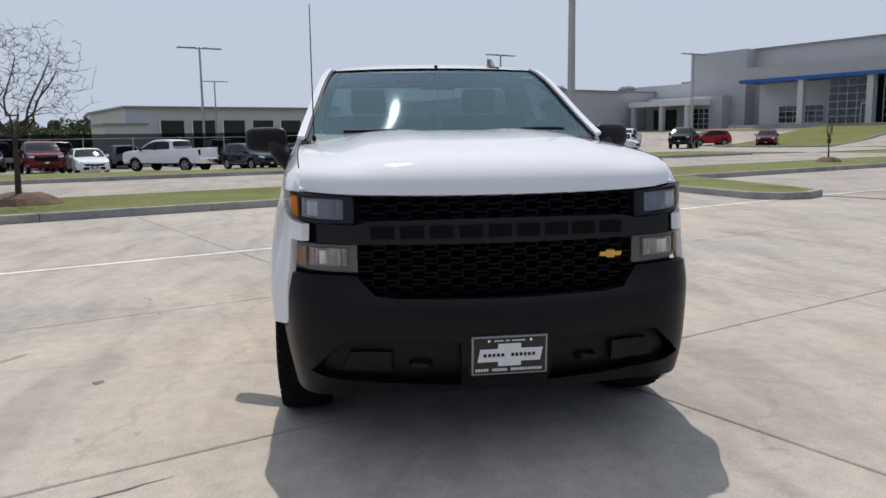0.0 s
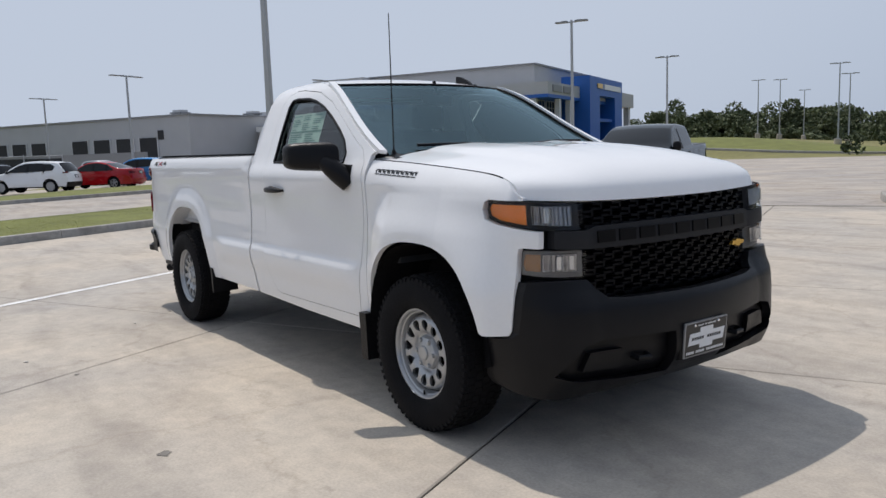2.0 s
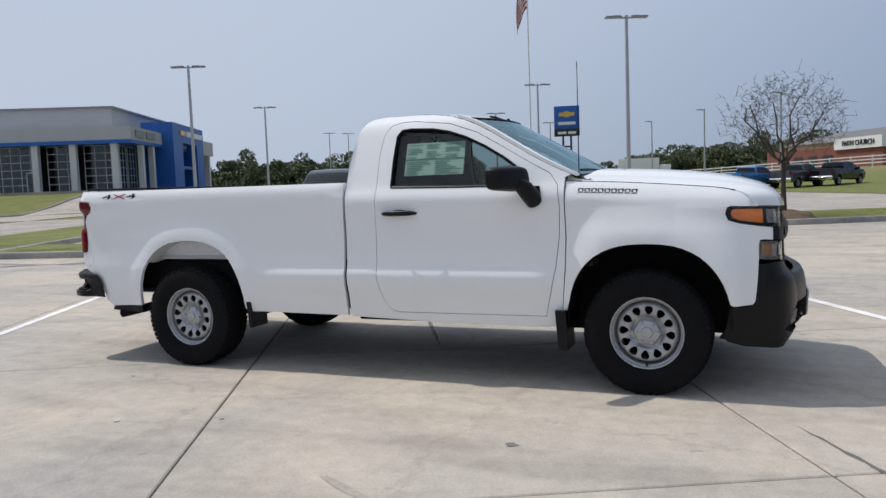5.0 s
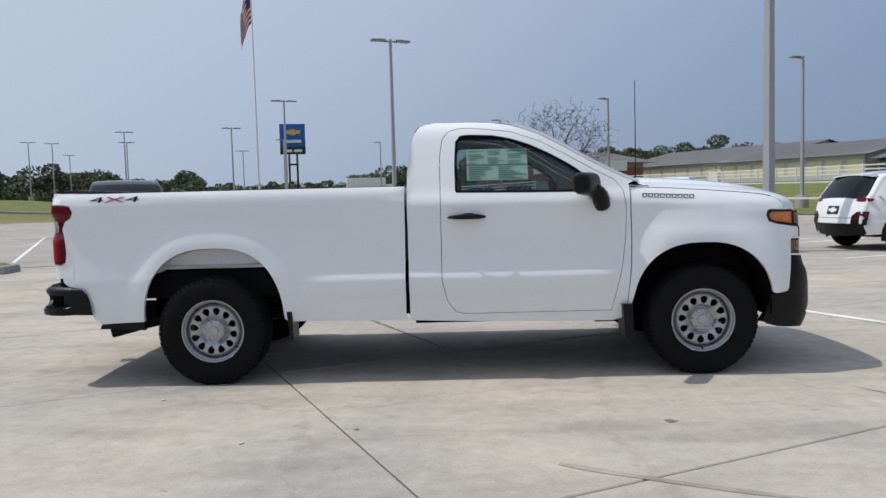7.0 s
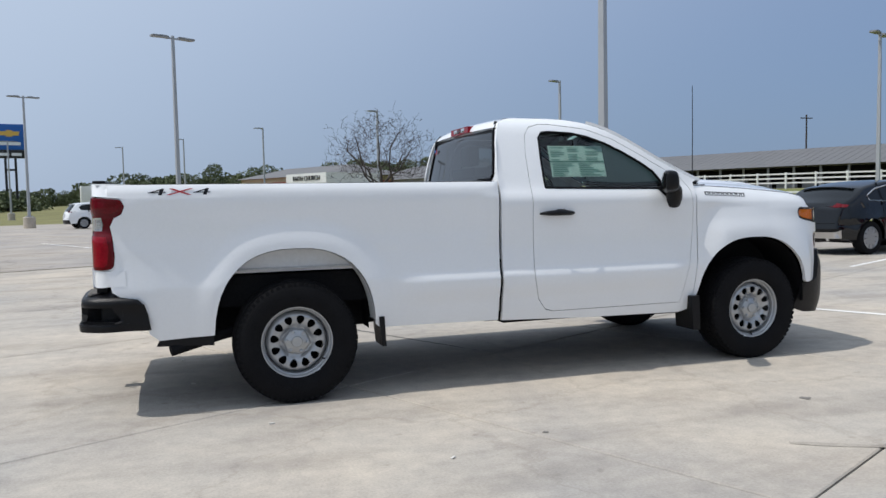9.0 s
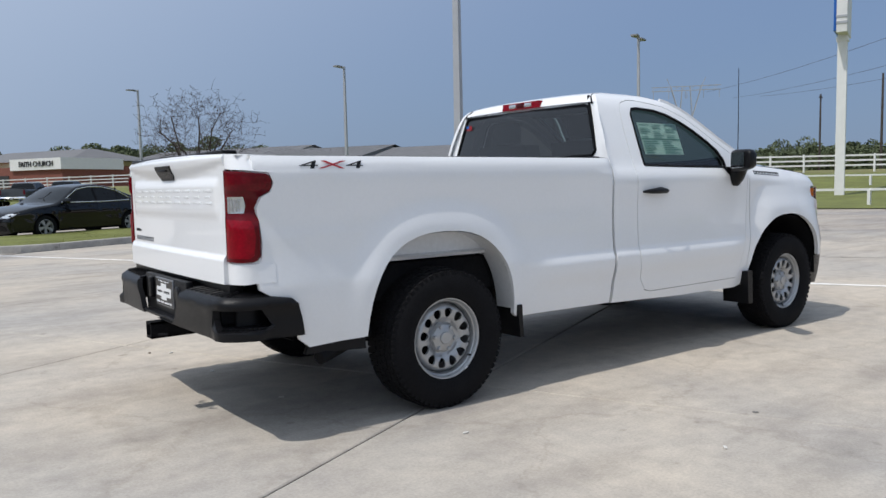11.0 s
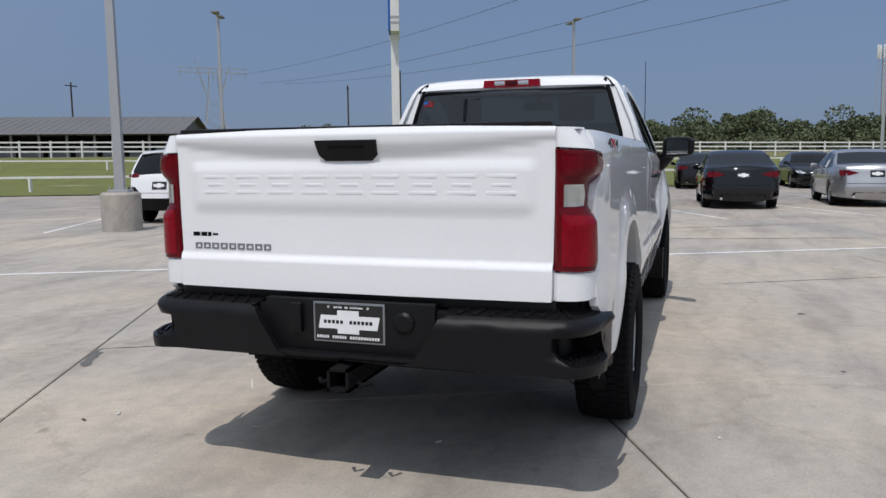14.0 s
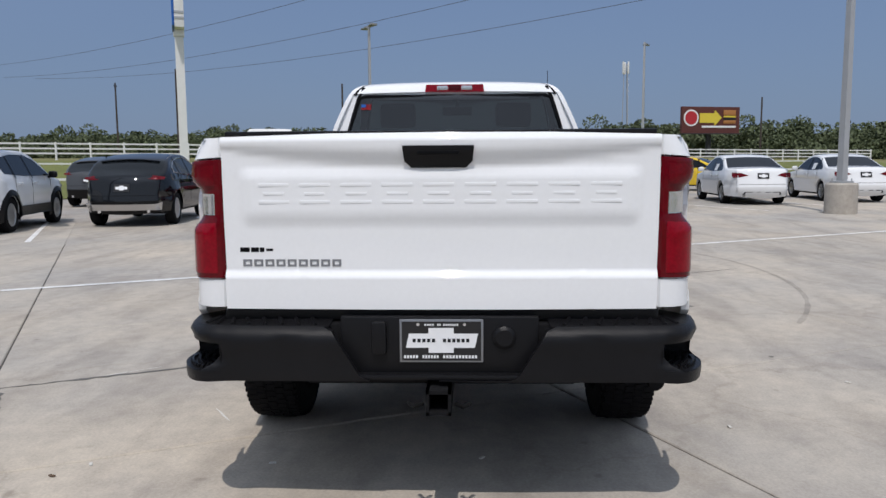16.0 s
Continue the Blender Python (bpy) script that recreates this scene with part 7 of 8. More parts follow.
part("retaining_wall", lbox(-118, -72, 60.2, 60.6, -1, 2.55), GREY_TRIM, svc, smooth=False)
sv2 = thing("workshop_building", "pale grey workshop with dark roller doors", "building")
part("wall", lbox(-112, -90, 16.5, 39.4, -1.5, 5.1), PALE_WALL, sv2, smooth=False)
part("roof", lbox(-112.3, -89.6, 16.2, 39.7, 5.1, 5.35), GREY_TRIM, sv2, smooth=False)
for i in range(5):
    b = 20.4 + i * 3.75
    part("roller_door", lbox(-90.05, -89.9, b, b + 2.7, -1, 3.7), SHADE, sv2, smooth=False)
    part("door_frame", lbox(-90.05, -89.86, b - 0.2, b, -1, 3.8), FENCE_W, sv2, smooth=False)
part("lean_to", lbox(-93, -86, 13.5, 17.8, -1.5, 3.1), PALE_WALL, sv2, smooth=False)
part("lean_to_roof", lbox(-93.2, -85.8, 13.2, 18.1, 3.1, 3.3), GREY_TRIM, sv2, smooth=False)


def gable(name, label, a0, a1, b0, b1, z0, eave, ridge, open_side=False, windows=0):
    """A long hall with its ridge along b."""
    t = thing(name, label, "building")
    R = Matrix.Rotation(LOT, 4, "Z")
    mid = (a0 + a1) / 2
    bm, ribs = bmesh.new(), bmesh.new()
    for s_ in (-1, 1):
        e = a0 - 0.8 if s_ < 0 else a1 + 0.8
        q = [(e, b0 - 0.8, eave - 0.2), (e, b1 + 0.8, eave - 0.2), (mid, b1 + 0.8, ridge), (mid, b0 - 0.8, ridge)]
        bm.faces.new([bm.verts.new(R @ Vector(p)) for p in q])
        n = 40
        for i in range(n):
            b = b0 + (b1 - b0) * i / n
            ea, eb = R @ Vector((e, b, eave - 0.19)), R @ Vector((mid, b, ridge + 0.01))
            tube(ribs, [ea, eb], 0.022, 4)
    part("roof", bm, METAL_ROOF, t, smooth=False)
    tagged(part("roof_seam", ribs, METAL_ROOF, t, smooth=False), kind="stuff")
    for b in (b0, b1):
        bm = bmesh.new()
        q = [(a0, b, z0), (a1, b, z0), (a1, b, eave), (mid, b, ridge - 0.2), (a0, b, eave)]
        if open_side:
            q = [(a0, b, eave - 0.6), (a1, b, eave - 0.6), (a1, b, eave), (mid, b, ridge - 0.2), (a0, b, eave)]
        v0 = [bm.verts.new(R @ Vector(p)) for p in q]
        v1 = [bm.verts.new(R @ Vector((p[0], p[1] + 0.3, p[2]))) for p in q]
        bm.faces.new(v0)
        bm.faces.new(v1[::-1])
        for k in range(len(q)):
            bm.faces.new((v0[k], v1[k], v1[(k + 1) % len(q)], v0[(k + 1) % len(q)]))
        part("gable_wall", bm, METAL_ROOF if open_side else STUCCO, t, smooth=False)
    if open_side:
        for i in range(14):
            b = b0 + (b1 - b0) * i / 13
            part("post", lbox(a0, a0 + 0.25, b - 0.13, b + 0.13, z0, eave), GREY_TRIM, t, smooth=False)
        # near-black wall stands for the barn's shaded depth
        part("inner_shade_wall", lbox(mid, mid + 0.3, b0 + 1, b1 - 1, z0, eave), SHADE, t, smooth=False)
        for i in range(13):
            b = b0 + (b1 - b0) * (i + 0.1) / 13
            part("stall_panel", lbox(a0 + 2, a0 + 2.2, b, b + (b1 - b0) / 13 * 0.8, z0, z0 + 1.6 + 0.5 * (i % 3 == 0)), GREY_TRIM, t, smooth=False)
    else:
        part("side_wall", lbox(a0, a0 + 0.3, b0, b1, z0, eave), STUCCO, t, smooth=False)
        part("side_wall", lbox(a1 - 0.3, a1, b0, b1, z0, eave), STUCCO, t, smooth=False)
        for i in range(windows):
            b = b0 + (b1 - b0) * i / windows
            part("cream_panel", lbox(a0 - 0.1, a0 + 0.02, b + 0.35, b + (b1 - b0) / windows - 0.35, eave - 2.9, eave - 0.9), CREAM, t, smooth=False)
    return t


gable("open_barn", "long open barn with a weathered grey metal roof", 100, 124, 23.5, 68, 1.2, 5.2, 7.9, open_side=True)
gable("cream_hall", "low metal-roofed hall with a row of cream panels", 100, 126, 70, 98, 1.3, 5.9, 8.5, windows=8)
gable("church_hall", "long metal-roofed hall with cream panels along its wall", 108, 140, 96, 138, 1.5, 6.4, 9.9, windows=11)
hall = thing("church_wing", "low brick and white wing with a name board", "building")
part("wall", lbox(78, 94, 112, 150, 1.2, 5.6), BRICKRED, hall, smooth=False)
part("upper_wall", lbox(82, 99, 118, 150, 5.6, 6.7), CREAM, hall, smooth=False)
bm = bmesh.new()
for v in box(bm, 81, 100, 114, 151, 6.7, 9.0):
    if v.co.z > 8:
        v.co.x, v.co.y = 90.5 + (v.co.x - 90.5) * 0.08, 131 + (v.co.y - 131) * 0.62
bmesh.ops.transform(bm, matrix=Matrix.Rotation(LOT, 4, "Z"), verts=bm.verts)
part("roof", bm, METAL_ROOF, hall, smooth=False)
part("parapet", lbox(77.6, 90, 111.7, 125, 5.0, 6.9), FENCE_W, hall, smooth=False)
me = text_mesh("FAITH CHURCH", 1.25, 0.05)
me.materials.append(PLATE_B)
o = new("name_letters", me)
o.parent = hall
o.matrix_world = Matrix.Rotation(LOT, 4, "Z") @ Matrix.Translation((77.5, 118, 5.95)) @ Euler((radians(90), 0, radians(-90))).to_matrix().to_4x4()
for i in range(4):
    part("window", lbox(77.9, 78.0, 126 + i * 5, 129 + i * 5, 2.2, 4.2), SHADE, hall, smooth=False)
for i in range(3):
    part("roll_door", lbox(106.9, 108.1, 98 + i * 4, 100.6 + i * 4, 1.5, 4.2), FENCE_W, hall, smooth=False)


# ---------------- cars ----------------
PAINTS = {k: paint(k + "_car_paint", c, m) for k, (c, m) in {
    "white": ((0.78, 0.79, 0.80), 0), "black": ((0.005, 0.006, 0.008), 0), "navy": ((0.012, 0.022, 0.034), 0), "silver": ((0.42, 0.43, 0.45), 0.7), "grey": ((0.06, 0.063, 0.068), 0.2), "maroon": ((0.13, 0.004, 0.010), 0.0),
    "red": ((0.36, 0.008, 0.012), 0.0), "blue": ((0.02, 0.16, 0.38), 0.3), "yellow": ((0.70, 0.48, 0.03), 0), "dkgreen": ((0.006, 0.012, 0.017), 0.0)}.items()}
FORMS = {
    "sedan": dict(p=[(2.27, .20), (2.37, .42), (2.36, .60), (2.24, .72), (1.75, .86), (1.10, .95), (.75, 1.15), (.38, 1.37), (-.05, 1.445), (-.45, 1.44), (-.85, 1.36), (-1.25, 1.20), (-1.62, 1.07), (-2.05, 1.05), (-2.24, 1.02), (-2.31, .80), (-2.38, .52), (-2.34, .35), (-2.26, .24)],
                  ws=(5, 7), rw=(10, 12), belt=.94, w=.91, ax=(1.42, -1.33), r=.325, glass=[(.93, .97), (.35, 1.32), (-.05, 1.385), (-.5, 1.38), (-.95, 1.27), (-1.32, 1.06), (-1.30, .99), (-.4, .965)], pil=(-.18, -.95)),
    "suv": dict(p=[(2.08, .28), (2.19, .48), (2.20, .72), (2.06, .90), (1.60, 1.0), (1.12, 1.06), (.78, 1.29), (.42, 1.50), (0, 1.60), (-.7, 1.60), (-1.42, 1.55), (-1.66, 1.49), (-1.88, 1.22), (-2.02, 1.02), (-2.08, .85), (-2.15, .55), (-2.08, .32)],
                ws=(5, 7), rw=(11, 13), belt=1.03, w=.915, ax=(1.33, -1.27), r=.345, glass=[(.98, 1.08), (.42, 1.42), (0, 1.52), (-.7, 1.52), (-1.3, 1.46), (-1.52, 1.33), (-1.42, 1.14), (-.4, 1.085)], pil=(-.12, -.98)),
    "crossover": dict(p=[(2.08, .28), (2.19, .48), (2.20, .70), (2.06, .86), (1.60, .97), (1.12, 1.04), (.78, 1.26), (.42, 1.44), (0, 1.525), (-.6, 1.52), (-1.20, 1.44), (-1.48, 1.37), (-1.80, 1.18), (-2.04, 1.04), (-2.12, .86), (-2.18, .55), (-2.08, .30)],
                ws=(5, 7), rw=(11, 13), belt=1.02, w=.91, ax=(1.35, -1.35), r=.35, glass=[(.98, 1.06), (.42, 1.37), (0, 1.45), (-.6, 1.445), (-1.10, 1.36), (-1.42, 1.22), (-1.38, 1.13), (-.4, 1.075)], pil=(-.12, -.98)),
    "pickup": dict(p=[(2.76, .42), (2.90, .62), (2.88, 1.02), (2.74, 1.18), (2.20, 1.26), (1.55, 1.32), (1.18, 1.56), (.82, 1.79), (.40, 1.90), (-.20, 1.91), (-.72, 1.87), (-.84, 1.80), (-.95, 1.50), (-.99, 1.37), (-1.8, 1.38), (-2.80, 1.39), (-2.88, 1.34), (-2.90, .82), (-2.96, .72), (-2.92, .50)],
                   ws=(5, 7), rw=(11, 12), belt=1.27, w=1.0, ax=(1.86, -1.86), r=.41, glass=[(1.40, 1.33), (.85, 1.70), (.40, 1.80), (-.2, 1.81), (-.66, 1.77), (-.76, 1.36), (.3, 1.33)], pil=(.30, .34)),
}
CAR_GLASS = mat("car_window", (0.008, 0.010, 0.012), 0.05, 0, 0.1, 1, 8, spec=0.25)
SILVER_TRIM = mat("silver_trim", (0.55, 0.55, 0.56), 0.3, 0.9, 0.05)


def dense(P, k):
    """A smooth curve through the points, k steps to each stretch."""
    out = []
    n = len(P)
    for i in range(n - 1):
        p0, p1, p2, p3 = P[max(0, i - 1)], P[i], P[i + 1], P[min(n - 1, i + 2)]
        for j in range(k):
            t = j / k
            out.append(tuple(
                (2 * t ** 3 - 3 * t ** 2 + 1) * p1[c] + (t ** 3 - 2 * t ** 2 + t) * 0.42 * (p2[c] - p0[c]) + (-2 * t ** 3 + 3 * t ** 2) * p2[c] + (t ** 3 - t ** 2) * 0.42 * (p3[c] - p1[c]) for c in (0, 1)))
    out.append(P[-1])
    return out


LAMP_LOOK = {
    "sedan": dict(tail=[(.40, .86), (.62, .80), (.80, .79), (.83, .84), (.82, .93), (.62, .935)], head=[(.44, .60), (.66, .60), (.80, .66), (.80, .74), (.62, .715), (.46, .66)], grille=[(-.50, .48), (.50, .48), (.56, .62), (-.56, .62)], lower=[(-.62, .27), (.62, .27), (.54, .42), (-.54, .42)], plate=(.845, .60)),
    "suv": dict(tail=[(.34, 1.03), (.60, .985), (.80, .99), (.82, 1.04), (.60, 1.075)], head=[(.42, .74), (.66, .74), (.79, .80), (.79, .87), (.62, .86), (.44, .80)], grille=[(-.48, .56), (.48, .56), (.56, .76), (-.56, .76)], lower=[(-.60, .34), (.60, .34), (.52, .48), (-.52, .48)], plate=(.82, .66)),
    "pickup": dict(tail=[(.79, .98), (.92, .98), (.925, 1.32), (.79, 1.32)], head=[(.62, .99), (.80, .99), (.90, 1.02), (.90, 1.10), (.80, 1.10), (.60, 1.08)], grille=[(-.62, .80), (.62, .80), (.60, 1.08), (-.60, 1.08)], lower=[(-.60, .50), (.60, .50), (.52, .64), (-.52, .64)], plate=(.66, .56)),
}


def car(kind, colour, m, label, group, sheet=False, detail=True, clad=None, black_rim=False, skid=False, low_lamp=False, bright_trim=False, shape=None):
    """A parked vehicle: rounded shell along its profile, side panels with wheel openings, glazing, lamps, wheels."""
    F = FORMS[shape or kind]
    P = F["p"]
    pm = PAINTS[colour]
    W, belt, R = F["w"], F["belt"], F["r"]
    x0, x1 = P[-1][0], P[0][0]
    K = 4 if detail else 2
    D = dense(P, K)
    low = P[-1][1]
    t = thing("pickup_truck" if kind == "pickup" else "parked_car", label, "pickup truck" if kind == "pickup" else "car", m, group)
    r_ = 0.085 if kind != "pickup" else 0.07

    def hw(x, z):
        y = W - 0.05 * ((belt * 0.72 - z) / 0.5) ** 2 * (1 if z < belt else 0) - ((0.36 if kind == "pickup" else 0.45) * (z - belt) + 0.012 if z > belt else 0.02 * max(0, z - belt * 0.72) / (belt * 0.28))
        y -= 0.012 * math.exp(-((z - belt * 0.62) / 0.05) ** 2)
        for end in (x1, x0):
            k = max(0, 1 - abs(x - end) / 0.62)
            y -= (0.21 if kind != "pickup" else 0.07) * k * k
        for ax in F["ax"]:
            r = math.hypot(x - ax, z - R) / R
            y += 0.022 * (1 - smooth01(1.15, 1.5, r)) if r < 1.5 else 0
        return y
    N = []
    for i in range(len(D)):
        a, b = D[max(0, i - 1)], D[min(len(D) - 1, i + 1)]
        dx, dz = b[0] - a[0], b[1] - a[1]
        ln = math.hypot(dx, dz) or 1
        N.append((dz / ln, -dx / ln))
    Q = [(d[0] - r_ * n[0], d[1] - r_ * n[1]) for d, n in zip(D, N)]
    ar = R * 1.15
    out = []
    for ax in sorted(F["ax"]):
        zf = low + 0.02
        th = math.asin(min(0.9, max(-0.6, (zf - R) / ar)))
        out += [(ax + ar * math.cos(math.pi - th - (math.pi - 2 * th) * i / 16), R + ar * math.sin(math.pi - th - (math.pi - 2 * th) * i / 16)) for i in range(17)]
    outline = [(Q[-1][0], low)] + out + [(Q[0][0], low)] + Q[1:-1]
    for s_ in (-1, 1):
        skin("side_panel", outline, lambda x, z: (x, s_ * hw(x, z), z), pm, t, step=0.16 if detail else 0.3, lip=0.05, inward=(0, -s_, 0))
        if clad:
            for ax in F["ax"]:
                bm = bmesh.new()
                ring = [(ax + ar * 0.98 * math.cos(a), R + ar * 0.98 * math.sin(a)) for a in [math.pi * (1.1 - 1.2 * i / 16) for i in range(17)]]
                ring2 = [(ax + ar * 1.24 * math.cos(a), R + ar * 1.24 * math.sin(a)) for a in [math.pi * (1.1 - 1.2 * i / 16) for i in range(17)]]
                prev = None
                for (xa, za), (xb, zb) in zip(ring, ring2):
                    cur = [bm.verts.new((xa, s_ * (hw(xa, za) - 0.03), za)), bm.verts.new((xa, s_ * (hw(xa, za) + 0.014), za)), bm.verts.new((xb, s_ * (hw(xb, zb) + 0.010), zb)), bm.verts.new((xb, s_ * (hw(xb, zb) - 0.01), zb))]
                    if prev:
                        for q in range(3):
                            bm.faces.new((prev[q], cur[q], cur[q + 1], prev[q + 1]))
                    prev = cur
                part("wheel_arch_trim", bm, BLACK, t)
            part("sill_trim", boxed(F["ax"][1] + ar, F["ax"][0] - ar, s_ * (W - 0.10), s_ * (W + 0.005), low - 0.02, low + 0.17, 0.02), BLACK, t)
        skin("side_window", F["glass"], lambda x, z: (x, s_ * (hw(x, z) + 0.004), z), CAR_GLASS, t, step=0.2, lip=0.01, inward=(0, -s_, 0))
        pa, pb = F["pil"]
        zt = {"sedan": 1.40, "suv": 1.54, "pickup": 1.83}[kind]
        for px in (pa, pb):
            bm = bmesh.new()
            strip(bm, lambda z: (px - 0.03, s_ * (hw(px, z) + 0.009), z), lambda z: (px + 0.03, s_ * (hw(px, z) + 0.009), z), [belt + 0.01, belt + 0.2, zt - 0.05])
            part("pillar", bm, GLOSS_BLACK, t)
        if bright_trim:
            bm = bmesh.new()
            tube(bm, [(x, s_ * (hw(x, z) + 0.006), z) for x, z in F["glass"] + F["glass"][:1]], 0.011, 5, caps=False)
            part("window_trim", bm, CHROME, t)
        if detail:
            for px in (F["glass"][0][0] - 0.12, pa, pb):
                bm = bmesh.new()
                tube(bm, [(px + (0.10 if px > 0.5 else 0), s_ * (hw(px, z) - 0.0005), z) for z in (low + 0.16, low + 0.35, belt * 0.8, belt)], 0.0045, 4)
                part("door_seam", bm, UNDER, t)
            for px in ((pa + 0.10, pb + 0.12) if kind != "pickup" else (0.42, -0.62)):
                part("door_handle", boxed(px, px + 0.17, s_ * (hw(px, belt - .09) - .01), s_ * (hw(px, belt - .09) + 0.03), belt - .105, belt - .078, 0.008), pm if kind != "pickup" else BLACK, t)
        mx = F["glass"][0][0] - 0.10
        bm = bmesh.new()
        hd = bmesh.ops.create_uvsphere(bm, u_segments=14, v_segments=8, radius=1.0)["verts"]
        mh = 0.075 if kind != "pickup" else 0.12
        for v in hd:
            p = [math.copysign(abs(c) ** 0.6, c) for c in v.co]
            v.co = (mx + 0.06 * p[0] - 0.03 * p[1], s_ * (W + 0.075 + 0.10 * p[1]), belt + 0.07 + mh * p[2])
        tube(bm, [(mx + 0.02, s_ * (W - 0.06), belt + 0.0), (mx, s_ * (W + 0.05), belt + 0.04)], 0.025, 6)
        part("door_mirror", bm, pm if kind == "sedan" else BLACK, t)
    angs = [0, 0.3, 0.6, 0.9, 1.2, math.pi / 2] if detail else [0, 0.6, 1.1, math.pi / 2]

    def row(i):
        """One cross line of the shell: crowned in the middle, rounded over at both edges."""
        ye = hw(*Q[i])
        cr = 0.025 + (0.09 if kind != "pickup" else 0.05) * abs(N[i][0]) ** 2
        pts = []
        flat = [1, 0.72, 0.4, 0, -0.4, -0.72, -1]
        for a in angs[:0:-1]:
            pts.append((ye - r_ + r_ * math.sin(a), -r_ * (1 - math.cos(a)), 1))
        for f in flat:
            pts.append(((ye - r_) * f, 0, abs(f)))
        for a in angs[1:]:
            pts.append((-(ye - r_ + r_ * math.sin(a)), -r_ * (1 - math.cos(a)), 1))
        return [(D[i][0] + N[i][0] * (o + cr * (1 - f * f)), y, D[i][1] + N[i][1] * (o + cr * (1 - f * f))) for y, o, f in pts]
    ROWS = [row(i) for i in range(len(D))]
    e = len(angs) - 1
    nc = len(ROWS[0])

    def shell(i0, i1, mt, name, c0=0, c1=None, lift=0.0):
        bm = bmesh.new()
        c1 = nc - 1 if c1 is None else c1
        rows = [[bm.verts.new((p[0] + N[i][0] * lift, p[1], p[2] + N[i][1] * lift)) for p in ROWS[i][c0:c1 + 1]] for i in range(i0, i1 + 1)]
        for a, b in zip(rows, rows[1:]):
            for q in range(len(a) - 1):
                bm.faces.new((a[q], a[q + 1], b[q + 1], b[q]))
        return part(name, bm, mt, t)
    w0, w1 = [q * K for q in F["ws"]]
    r0, r1 = [q * K for q in F["rw"]]
    end = len(D) - 1
    dark_low = BLACK if (clad or kind == "suv") else pm
    shell(0, K, dark_low, "front_bumper")
    shell(K, w0, pm, "bonnet")
    shell(w1, r0, pm, "roof")
    for a, b, nm in ((w0, w1, "windscreen"), (r0, r1, "rear_window")):
        shell(a, b, CAR_GLASS, nm, e, nc - 1 - e)
        shell(a, b, pm, "pillar", 0, e)
        shell(a, b, pm, "pillar", nc - 1 - e, nc - 1)
    if kind == "pickup":
        shell(r1, r1 + K, pm, "cab_back")
        shell(r1 + K, end - 4 * K, BLACK, "bed_cover", 2, nc - 3)
        shell(r1 + K, end - 4 * K, pm, "bed_rail", 0, 2)
        shell(r1 + K, end - 4 * K, pm, "bed_rail", nc - 3, nc - 1)
        shell(end - 4 * K, end - 2 * K, pm, "tailgate")
        shell(end - 2 * K, end, CHROME if colour != "dkgreen" else BLACK, "rear_bumper")
    else:
        shell(r1, end - 2 * K, pm, "boot_lid")
        shell(end - 2 * K, end - K, pm, "rear_bumper")
        shell(end - K, end, dark_low if kind == "suv" else pm, "bumper_skirt")
    part("underbody", boxed(x0 + 0.2, x1 - 0.2, -W * 0.86, W * 0.86, low - 0.04, low + 0.25), UNDER, t)

    # the two end faces, for lamps, plates and grilles
    def face(rear):
        ids = [i for i in range(len(D)) if (N[i][0] < -0.35 if rear else N[i][0] > 0.35) and D[i][1] < belt + 0.30]
        ids.sort(key=lambda i: D[i][1])
        zs, ys = [D[i][1] for i in ids], [hw(*Q[i]) for i in ids]
        xs_ = [D[i][0] for i in ids]
        nx = [N[i][0] for i in ids]

        def f(y, z, off=0.006):
            x, ye, n_ = np.interp(z, zs, xs_), np.interp(z, zs, ys), np.interp(z, zs, nx)
            cr = 0.025 + (0.09 if kind != "pickup" else 0.05) * n_ * n_
            fl = max(1e-3, ye - r_)
            d = cr * (1 - min(1, abs(y) / fl) ** 2)
            if abs(y) > fl:
                d -= r_ * (1 - math.sqrt(max(0, 1 - min(1, (abs(y) - fl) / r_) ** 2)))
            return (float(x + (d + off) * (-1 if rear else 1)), y, z)
        return f
    rear, front = face(True), face(False)
    L = LAMP_LOOK[kind]
    for s_ in (-1, 1):
        fl = lambda pts: [(s_ * y, z) for y, z in pts]
        skin("tail_lamp", fl(L["tail"]), rear, RED_LENS, t, step=0.05, lip=0.02, inward=(1, 0, 0))
        skin("headlamp", fl(L["head"]), front, CLEAR, t, step=0.05, lip=0.02, inward=(-1, 0, 0))
        if low_lamp:
            skin("lower_lamp_trim", fl([(.50, .52), (.78, .52), (.80, .66), (.80, .79), (.60, .79), (.50, .70)]), rear, BLACK, t, step=0.06, lip=0.02, inward=(1, 0, 0))
            skin("lower_lamp", fl([(.57, .66), (.78, .67), (.78, .755), (.64, .75)]), lambda y, z: rear(y, z, 0.012), RED_LENS, t, step=0.06, lip=0.01, inward=(1, 0, 0))
    skin("grille", L["grille"], front, GLOSS_BLACK, t, step=0.08, lip=0.02, inward=(-1, 0, 0))
    skin("air_intake", L["lower"], front, BLACK, t, step=0.08, lip=0.02, inward=(-1, 0, 0))
    zp, zseam = L["plate"]
    for zz, f, sg in ((zp, rear, -1), (0.42 if kind != "pickup" else 0.70, front, 1)):
        pl = skin("number_plate", [(-0.16, zz - 0.08), (0.16, zz - 0.08), (0.16, zz + 0.08), (-0.16, zz + 0.08)], lambda y, z: (f(0, zz, 0.012)[0] + (f(0, zz + 0.04)[0] - f(0, zz - 0.04)[0]) / 0.08 * (z - zz), y, z), PLATE_B, t, step=0.5, lip=0.01, inward=(-sg, 0, 0))
